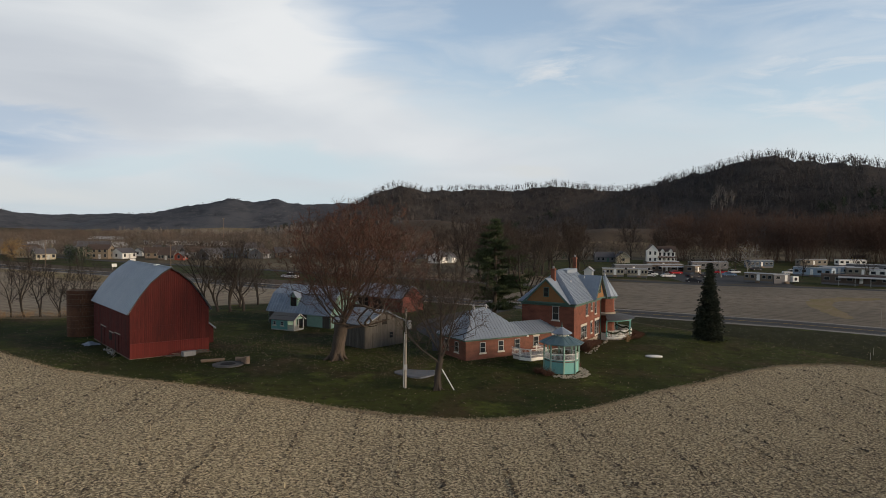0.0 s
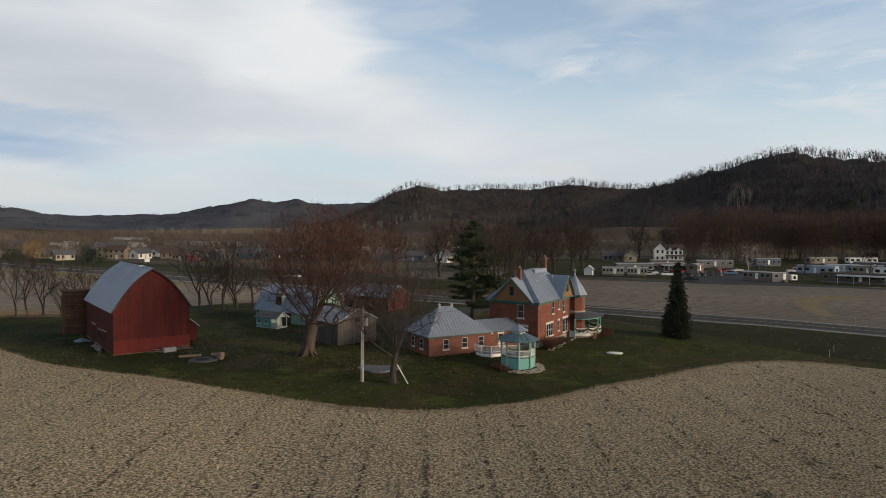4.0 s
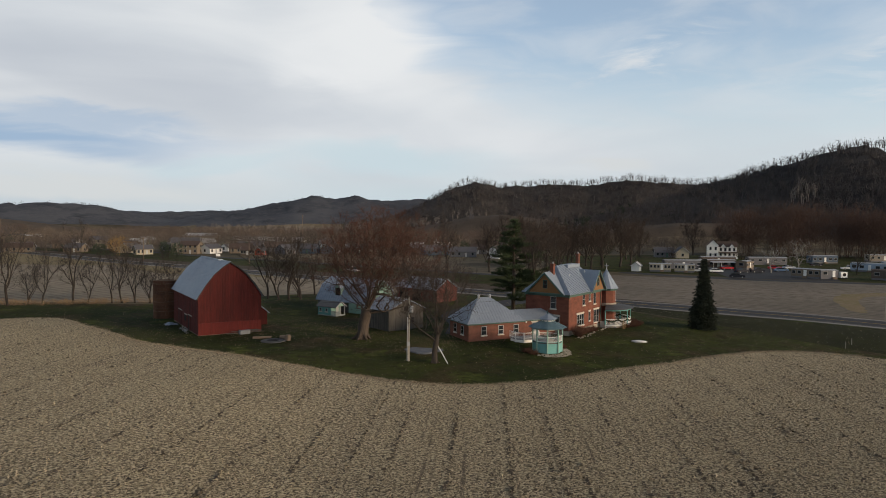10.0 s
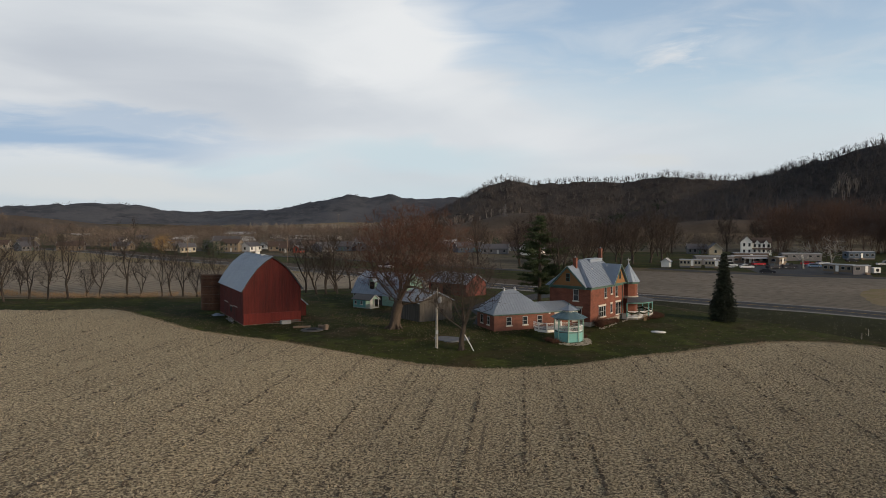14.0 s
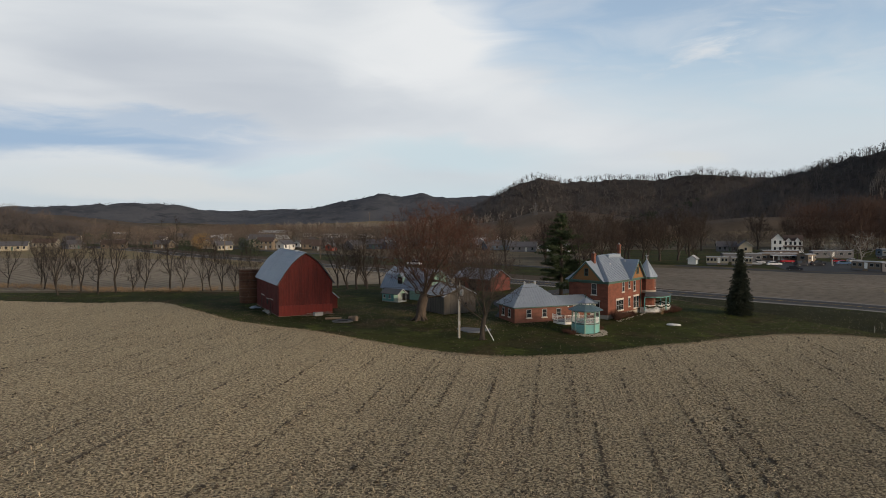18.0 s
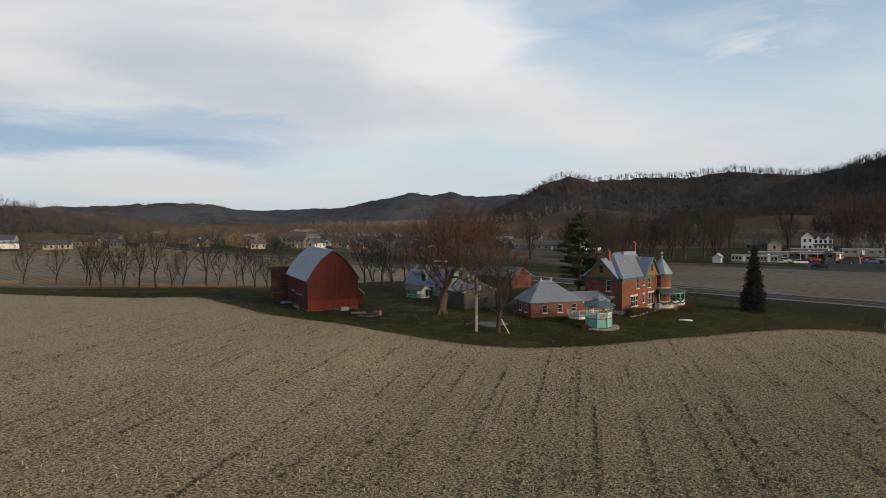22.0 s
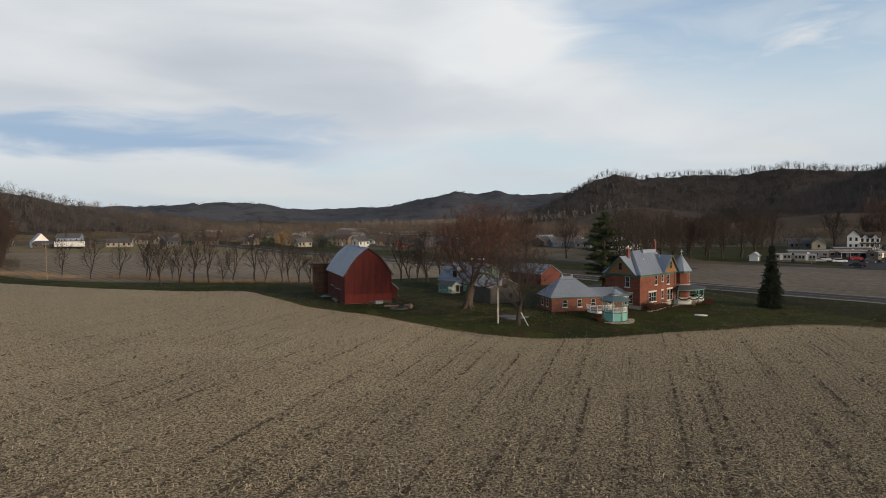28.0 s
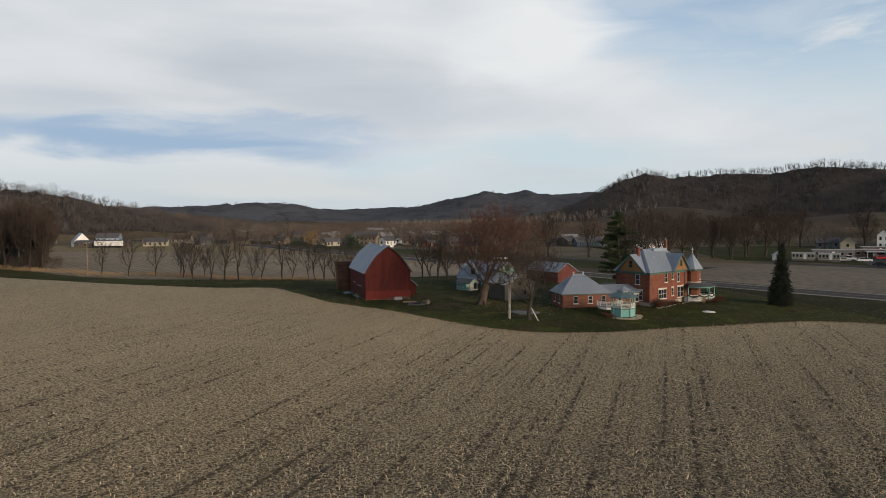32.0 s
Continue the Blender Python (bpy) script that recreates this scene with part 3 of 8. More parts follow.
def draped(name, pts, z, height_at, gap, material, label, category):
    """A sheet of ground inside a line, laid over a sloping surface."""
    poly = [Vector(p) for p in pts]
    xs, ys = [p[0] for p in pts], [p[1] for p in pts]
    gx_, gy_ = np.meshgrid(np.arange(min(xs) + 1.3, max(xs), gap[0]), np.arange(min(ys) + 1.1, max(ys), gap[1]))
    keep = inside(gx_.ravel(), gy_.ravel(), pts)
    grid = [Vector(p) for p in zip(gx_.ravel()[keep], gy_.ravel()[keep])]
    k = len(poly)
    co, _e, faces, *_rest = geometry.delaunay_2d_cdt(poly + grid, [(i, (i + 1) % k) for i in range(k)], [], 1, 1e-4)
    zs = height_at(np.array([p.x for p in co]), np.array([p.y for p in co])) + z
    s = Shape()
    s.v = [(p.x, p.y, float(h)) for p, h in zip(co, zs)]
    s.f = [tuple(f) for f in faces]
    return tagged(part(name, s, material, smooth=True), label, category, kind="structure")


def inside(px, py, poly):
    c = np.zeros(len(px), bool)
    x0, y0 = poly[-1]
    for x1, y1 in poly:
        hit = ((y1 > py) != (y0 > py)) & (px < (x0 - x1) * (py - y1) / (y0 - y1 + 1e-12) + x1)
        c ^= hit
        x0, y0 = x1, y1
    return c


FIELD = [(-400, -300), (400, -300), (190, -40), (160, 4), (92, 72), (68, 90), (46, 96), (0, 100), (-60, 118), (-160, 134), (-240, 160), (-330, 200)]
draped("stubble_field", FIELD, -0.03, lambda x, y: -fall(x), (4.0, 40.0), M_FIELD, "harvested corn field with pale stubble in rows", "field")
lawn_line = curved(LAWN, 8, 0.16)
draped("lawn", lawn_line, 0.0, yard_z, (3.0, 3.0), M_LAWN, "dark green late autumn lawn strewn with leaves", "lawn")
sheet("north_field", [(-260, 200), (-165, 147), (-138, 135), (-110, 130), (-72, 135), (-50, 136), (-28, 152), (10, 156), (-38, 196), (-85, 212), (-116, 250), (-176, 256), (-247, 266), (-300, 250)], -0.02, M_NORTH_FIELD, "pale harvested field behind the farm", "field")
sheet("east_field", [(52, 137), (68, 125), (86, 109), (200, -5), (330, 60), (150, 176), (126, 183), (102, 192), (60, 212), (10, 222), (-20, 205), (10, 170)], -0.02, M_FAR_FIELD, "pale harvested field across the road", "field")
sheet("dry_patch", curved([(97.4, 146.1), (104.0, 153.0), (110.1, 155.4), (115.4, 156.6), (120.2, 155.2), (123.0, 153.8), (121.1, 151.4), (114.1, 149.1), (107.7, 148.1), (101.8, 143.8), (95.8, 135.7), (92.0, 127.5), (88.5, 121.9), (85.7, 121.2), (87.3, 126.8), (90.5, 133.9)], 3, 0.5), 0.0, M_DRY, "yellow patch of dry grass in the field", "grass")
sheet("hay_meadow", [(-300, 250), (-247, 266), (-176, 256), (-116, 250), (-85, 212), (-38, 196), (-34, 212), (-90, 256), (-140, 302), (-196, 352), (-262, 382), (-340, 350)], -0.012, M_DRY, "dry grass verge along the road", "grass")


def ribbon(name, line, offs0, offs1, z, material, label, category="road"):
    s, pts = Shape(), [Vector(p) for p in curved(line, 6, 0, closed=False)] + [Vector(line[-1])]
    rows = []
    for i, p in enumerate(pts):
        d = (pts[min(i + 1, len(pts) - 1)] - pts[max(i - 1, 0)]).normalized()
        nrm = Vector((-d.y, d.x))
        rows.append((p + nrm * offs0, p + nrm * offs1))
    for (a, b), (c, d) in zip(rows, rows[1:]):
        s.poly([(q.x, q.y, z + float(yard_z(q.x, q.y))) for q in (c, d, b, a)])
    return tagged(part(name, s, material), label, category, kind="structure")


ROAD = [(230, -48), (150, 32), (81, 105), (64, 120), (48, 132), (20, 153), (-40, 204), (-90, 246), (-128, 275), (-200, 340), (-260, 374), (-420, 420)]
ribbon("road_shoulder", ROAD, -5.6, 5.6, 0.01, M_GRAVEL, "narrow gravel shoulders of the highway")
ribbon("road", ROAD, -4.2, 4.2, 0.03, M_ASPHALT, "grey asphalt two-lane highway")
M_LINE = mat("road_paint", (0.30, 0.30, 0.29), (0.42, 0.42, 0.40), rnd=0, bump=0)
M_LINE_Y = mat("yellow_road_paint", (0.32, 0.22, 0.05), (0.40, 0.28, 0.07), rnd=0, bump=0)
ribbon("edge_line", ROAD, -3.7, -3.6, 0.04, M_LINE, "white edge line of the highway")
ribbon("edge_line", ROAD, 3.6, 3.7, 0.04, M_LINE, "white edge line of the highway")
ribbon("centre_line", ROAD, -0.2, -0.05, 0.04, M_LINE_Y, "yellow centre line of the highway")
ribbon("centre_line", ROAD, 0.07, 0.22, 0.04, M_LINE_Y, "yellow centre line of the highway")
ribbon("far_verge", ROAD[5:], -17, -5.55, -0.003, M_HAY, "tan dry grass along the far side of the road", "grass")
sheet("weed_strip", curved([(59, 131.2), (52, 137.8), (44, 144.5), (32, 155), (25, 161), (20, 158), (24, 154), (36, 146), (47, 138)], 4, 0.4), 0.004, M_HAY, "brown weeds along the edge of the highway", "grass")
ribbon("near_verge", ROAD[6:], 5.55, 10, -0.003, M_DRY, "tan dry grass along the near side of the road", "grass")
ribbon("village_green", ROAD[5:], -44, -16.9, -0.006, M_LAWN, "dull green grass before the houses", "grass")
ribbon("village_street", ROAD[5:], -49, -43.9, -0.004, M_ASPHALT, "narrow street before the houses")
LANE = [(70, 222), (86, 205), (102, 193), (126, 183), (145, 170), (175, 130), (230, 90)]
ribbon("park_lane", LANE, -3, 3, 0.02, M_ASPHALT, "grey lane along the trailer park")
sheet("parking_lot", [(98, 200), (126, 188), (140, 215), (128, 262), (112, 262), (104, 225)], 0.005, M_ASPHALT, "grey asphalt lot of the trailer park", "pavement")
sheet("park_grass", [(60, 228), (90, 214), (104, 199), (130, 187), (150, 174), (180, 140), (300, 150), (330, 330), (120, 345), (50, 330)], -0.005, M_LAWN, "dull grass between the trailers", "grass")
ribbon("driveway", [(8, 96), (9, 106), (8, 116), (12, 126), (22, 138), (32, 146)], -3.2, 3.2, 0.015, M_ASPHALT, "grey asphalt driveway behind the house")
# a strip of grass darker than the lawn, laid just above it along the road
M_DITCH = ground_mat("darker_ditch_grass", [((0.024, 0.027, 0.010), 0), ((0.036, 0.038, 0.013), 0.08, 0.42, 0.6), ((0.018, 0.018, 0.008), 0.9, 0.50, 0.75), ((0.055, 0.045, 0.022), 3.5, 0.60, 0.75)])
DITCH = curved([(41.8, 122.4), (45, 116.5), (48.2, 110.7), (51.4, 105.8), (55.4, 100.8), (57.6, 96.2), (60, 92.6), (63.5, 87.4), (72, 79), (86, 67), (110, 46), (150, 6)], 4, 0.15, closed=False) + [(154, 20), (120, 53.5), (90, 86), (76, 100.8), (59, 115.4), (47, 126.4), (40, 132)]
draped("roadside_ditch", DITCH, 0.012, yard_z, (3.0, 3.0), M_DITCH, "darker grass in the ditch beside the road", "grass")
ribbon("garden_path", [(26, 139), (34, 129.5), (41.6, 122.2), (45, 116.3), (48.1, 110.6), (50, 107.6)], -0.3, 0.3, 0.022, M_DIRT, "worn footpath across the lawn", "path")


M_SASH = mat("pale_sash", (0.30, 0.31, 0.30), (0.42, 0.43, 0.42), rnd=0.08, bump=0.1)
M_LINTEL = mat("cream_lintel", (0.46, 0.43, 0.37), (0.58, 0.55, 0.48), rnd=0.1)


# ---- building pieces ----
def wall_with_ribs(shape, a, b, z0, z1, gap, depth, width):
    """Upright ribs or battens along a wall from a to b (xy), outward to the right of a-b."""
    a, b = Vector(a), Vector(b)
    d = (b - a)
    n = max(1, int(d.length / gap))
    o = Vector((d.y, -d.x)).normalized() * depth
    w = d.normalized() * width / 2
    for i in range(n + 1):
        c = a + d * (i / n)
        k = len(shape.v)
        q = [c - w, c + w, c + w + o, c - w + o]
        shape.prism([(p.x, p.y) for p in q], z0, z1)


def roof_plane(parent, pts, material, name="roof", rib=0.45, thick=0.08, label="", rib_h=0.05):
    """A roof slope: pts run along the eave first (a, b), then up. Standing seams climb from the eave."""
    s = Shape()
    p = [Vector(q) for q in pts]
    s.slab(p, thick)
    ob = part(name, s, material, parent, label)
    if rib:
        e = (p[1] - p[0]).normalized()
        nrm = (p[1] - p[0]).cross(p[-1] - p[0]).normalized()
        up = nrm.cross(e)
        flat = [((q - p[0]).dot(e), (q - p[0]).dot(up)) for q in p]
        lo, hi = min(x for x, _ in flat), max(x for x, _ in flat)
        ribs, n = Shape(), max(1, int((hi - lo) / rib))
        for i in range(n + 1):
            x = lo + 0.03 + (hi - lo - 0.06) * i / n
            cut = []
            for (xa, ya), (xb, yb) in zip(flat, flat[1:] + flat[:1]):
                if (xa - x) * (xb - x) < 0:
                    cut.append(ya + (yb - ya) * (x - xa) / (xb - xa))
            if len(cut) < 2 or max(cut) - min(cut) < 0.1:
                continue
            q0, q1 = p[0] + e * x + up * min(cut), p[0] + e * x + up * max(cut)
            w, h = e * 0.025, nrm * rib_h
            k = len(ribs.v)
            ribs.v += [tuple(v) for v in (q0 - w, q0 + w, q0 + w + h, q0 - w + h, q1 - w, q1 + w, q1 + w + h, q1 - w + h)]
            ribs.f += [tuple(k + j for j in q) for q in ((0, 1, 2, 3), (7, 6, 5, 4), (1, 5, 6, 2), (3, 2, 6, 7), (0, 3, 7, 4))]
        part("standing_seams", ribs, material, ob)
    return ob


def window(parent, m, w, h, frame_mat=None, sill=True, lintel=True, bars=(1, 2), trim=None, glass=None):
    """A window in the plane y = 0 of m, facing -y, its foot at z = 0; panes set back in a frame, stone sill and lintel."""
    frame_mat, trim = frame_mat or M_SASH, trim or M_LINTEL
    f = Shape()
    t = 0.065
    for x0, z0, x1, z1 in ((-w / 2, 0, -w / 2 + t, h), (w / 2 - t, 0, w / 2, h), (-w / 2 + t, h - t, w / 2 - t, h), (-w / 2 + t, 0, w / 2 - t, t)):
        f.box(x0, -0.06, z0, x1, 0.03, z1)
    nx, nz = bars
    for i in range(1, nx):
        x = -w / 2 + w * i / nx
        f.box(x - 0.035, -0.05, t, x + 0.035, 0.02, h - t)
    for j in range(1, nz):
        z = h * j / nz
        f.box(-w / 2 + t, -0.045, z - 0.03, w / 2 - t, 0.015, z + 0.03)
    ob = part("window", f, frame_mat, parent, m=m)
    g = Shape()
    g.box(-w / 2 + t, -0.028, t, w / 2 - t, -0.018, h - t)
    part("pane", g, glass or M_GLASS, ob)
    if sill:
        part("sill", Shape().box(-w / 2 - 0.12, -0.13, -0.16, w / 2 + 0.12, 0.02, -0.005), trim, ob)
    if lintel:
        part("lintel", Shape().box(-w / 2 - 0.12, -0.075, h + 0.005, w / 2 + 0.12, 0.02, h + 0.26), trim, ob)
    return ob


def chimney(parent, x, y, z0, z1, w=0.6, material=None):
    s = Shape().box(x - w / 2, y - w / 2, z0, x + w / 2, y + w / 2, z1)
    s.box(x - w / 2 - 0.06, y - w / 2 - 0.06, z1 - 0.25, x + w / 2 + 0.06, y + w / 2 + 0.06, z1 - 0.1)
    ob = part("chimney", s, material or M_BRICK, parent, "tall orange brick chimney")
    part("flue", Shape().lathe([(0.14, z1), (0.14, z1 + 0.28), (0.11, z1 + 0.3)], 8, (x, y)), M_CONC, ob)
    return ob


# ---- red barn ----
def barn():
    W, L, E, K, R = 9.45, 18.5, 5.75, 9.0, 10.9
    ob = thing("barn", "large red wooden gambrel barn with a grey metal roof", "barn", place_on(-31.95, 94.2, 31))
    prof = [(0, E), (1.1, 7.35), (2.35, K), (3.7, 10.15), (W / 2, R - 0.12), (W - 3.7, 10.15), (W - 2.35, K), (W - 1.1, 7.35), (W, E)]
    # gable ends: boards from the ground to the roof line
    def top(x):
        for (xa, za), (xb, zb) in zip(prof, prof[1:]):
            if xa <= x <= xb:
                return za + (zb - za) * (x - xa) / (xb - xa)
        return E

    rnd = random.Random(5)
    for y0, sgn in ((0.0, -1), (L, 1)):
        up, low = Shape(), Shape()
        n = 40
        for i in range(n):
            xa, xb = W * i / n, W * (i + 1) / n
            d = sgn * (0.03 + rnd.uniform(0, 0.022))
            za, zb = top(xa + 1e-4), top(xb - 1e-4)
            k = len(up.v)
            y1, y2 = sorted((y0 + d, y0 - sgn * 0.06))
            cut = 1.85 - 0.1 * i / n
            g = 0.006
            up.v += [(xa + g, y1, cut), (xb - g, y1, cut), (xb - g, y2, cut), (xa + g, y2, cut), (xa + g, y1, za), (xb - g, y1, zb), (xb - g, y2, zb), (xa + g, y2, za)]
            up.f += [tuple(k + j for j in q) for q in ((3, 2, 1, 0), (4, 5, 6, 7), (0, 1, 5, 4), (1, 2, 6, 5), (2, 3, 7, 6), (3, 0, 4, 7))]
            low.box(xa + g, y1 - 0.012, 0.05 + rnd.uniform(-0.05, 0.04), xb - g, y2, cut - 0.01)
        ws = Shape().slab([(x, y0 + (0.02 if sgn < 0 else -0.02), z) for x, z in [(0.02, 0), (W - 0.02, 0)] + [(x, z - 0.02) for x, z in prof[::-1]]], 0.02)
        w = part("gable_wall", ws, M_BARN, ob, "weathered dark red board wall")
        for shp, mt in ((up, M_BARN), (low, M_BARN_LOW)):
            for k in range(0, len(shp.v), 8):
                b = Shape()
                b.v, b.f = shp.v[k:k + 8], [(3, 2, 1, 0), (4, 5, 6, 7), (0, 1, 5, 4), (1, 2, 6, 5), (2, 3, 7, 6), (3, 0, 4, 7)]
                part("board", b, mt, w, "" if mt is M_BARN else "brighter repainted red board")
    for x0, sgn in ((0.0, -1), (W, 1)):
        s = Shape()
        n = 70
        for i in range(n):
            ya, yb = 0.08 + (L - 0.16) * i / n, 0.08 + (L - 0.16) * (i + 1) / n
            d = sgn * (0.02 + rnd.uniform(0, 0.02))
            x1, x2 = sorted((x0 + d, x0 - sgn * 0.06))
            s.box(x1, ya + 0.006, 0.0, x2, yb - 0.006, E)
        w = part("side_wall", Shape().box(x0 - 0.01, 0.1, 0, x0 + 0.01, L - 0.1, E - 0.02), M_BARN, ob)
        for k in range(0, len(s.v), 8):
            b = Shape()
            b.v, b.f = s.v[k:k + 8], [(3, 2, 1, 0), (4, 5, 6, 7), (0, 1, 5, 4), (1, 2, 6, 5), (2, 3, 7, 6), (3, 0, 4, 7)]
            part("board", b, M_BARN, w)
    # horizontal joints of the front gable, where two lifts of boards meet
    for z, xa, xb in ((E + 0.02, 0.06, W - 0.06), (3.75, 0.03, W - 0.03)):
        part("joint_board", Shape().box(xa, -0.066, z - 0.035, xb, -0.05, z + 0.035), M_BARN, ob)
    # roof: five facets to a side, one metal skin
    o = 0.35
    for side in (0, 1):
        pr = [(-0.32, E - 0.35), (1.0, 7.45), (2.3, K + 0.1), (3.68, 10.27), (W / 2, R)]
        for (xa, za), (xb, zb) in zip(pr, pr[1:]):
            if side == 0:
                roof_plane(ob, [(xa, L + o, za), (xa, -o, za), (xb, -o, zb), (xb, L + o, zb)], M_ROOF, rib=0.6, thick=0.06, rib_h=0.03)
            else:
                roof_plane(ob, [(W - xa, -o, za), (W - xa, L + o, za), (W - xb, L + o, zb), (W - xb, -o, zb)], M_ROOF, rib=0.6, thick=0.06, rib_h=0.03)
    part("ridge_cap", Shape().rod((W / 2, -o, R + 0.02), (W / 2, L + o, R + 0.02), 0.1, n=8), M_ROOF, ob)
    part("ventilator", Shape().box(W / 2 - 0.25, 5, R - 0.05, W / 2 + 0.25, 6.2, R + 0.14), M_WHITE, ob)
    v = Shape()
    for (xa, za), (xb, zb) in zip([(-0.36, E - 0.3), (0.98, 7.49), (2.28, K + 0.14), (3.67, 10.31), (W / 2, R + 0.05)], [(0.98, 7.49), (2.28, K + 0.14), (3.67, 10.31), (W / 2, R + 0.05)]):
        for f in (1, -1):
            c = W / 2
            A, B = (c + f * (xa - c), za), (c + f * (xb - c), zb)
            v.slab([(A[0], -o - 0.02, A[1] - 0.16), (B[0], -o - 0.02, B[1] - 0.16), (B[0], -o - 0.02, B[1]), (A[0], -o - 0.02, A[1])], 0.06)
    part("verge_board", v, mat("dark_verge", (0.03, 0.035, 0.03), (0.05, 0.05, 0.045)), ob, "dark roof edge board")
    # stone footing
    f = Shape()
    f.box(-0.05, -0.09, -0.2, W + 0.05, -0.02, 0.05).box(-0.09, 0, -0.2, -0.045, L, 0.12)
    part("footing", f, M_LOG, ob, "low dark footing")
    # openings in the long wall, with pale hood rails
    for y, w, h, z in ((5.5, 1.3, 2.3, 0.1), (8.6, 0.8, 1.0, 1.2), (12.8, 1.5, 2.4, 0.1)):
        d = part("barn_door", Shape().box(-0.10, y - w / 2, z, -0.055, y + w / 2, z + h), M_BARN if z < 1 else M_DARK, ob)
        part("door_rail", Shape().box(-0.16, y - w / 2 - 0.9, z + h + 0.03, -0.06, y + w / 2 + 0.4, z + h + 0.14), M_POLE, d, "pale weathered track rail")
        part("door_gap", Shape().box(-0.115, y + w / 2 + 0.01, z, -0.058, y + w / 2 + 0.4, z + h), M_DARK, d)
    return ob


barn()


def lean_to():
    ob = thing("lean_to", "small red lean-to with a metal roof against the barn", "shed", place_on(-31.95, 94.2, 31))
    part("wall", Shape().box(9.53, 6.0, 0, 12.3, 12.0, 2.1), M_BARN, ob)
    roof_plane(ob, [(12.6, 5.7, 1.95), (12.6, 12.3, 1.95), (9.53, 12.3, 4.6), (9.53, 5.7, 4.6)], M_ROOF_OLD, rib=0.4)
    s = Shape().poly([(9.53, 5.98, 2.1), (12.3, 5.98, 2.1), (9.53, 5.98, 4.45)])
    part("end_panel", s, M_BARN, ob)


lean_to()


def silo():
    ob = thing("silo", "short round silo of rust-brown glazed tiles", "silo", place_on(-44.3, 113.4))
    r, h, n = 1.95, 6.6, 24
    for j in range(11):
        ring = Shape()
        for i in range(n):
            a0 = (i + 0.5 * (j % 2)) * 2 * math.pi / n + 0.006
            a1 = a0 + 2 * math.pi / n - 0.012
            q = [(rr * math.cos(a), rr * math.sin(a)) for rr, a in ((r - 0.15, a0), (r, a0), (r, a1), (r - 0.15, a1))]
            ring.prism(q, h * j / 11 + 0.008, h * (j + 1) / 11 - 0.008)
        part("tile_course", ring, M_RUST, ob)
    part("core", Shape().lathe([(r - 0.05, 0), (r - 0.05, h - 0.05), (r - 0.2, h - 0.05), (r - 0.2, 0.5)], 26), M_LOG, ob)
    for z in (1.3, 2.9, 4.5, 6.1):
        part("hoop", Shape().lathe([(r + 0.004, z), (r + 0.03, z + 0.02), (r + 0.004, z + 0.04)], 26), M_LOG, ob)


silo()


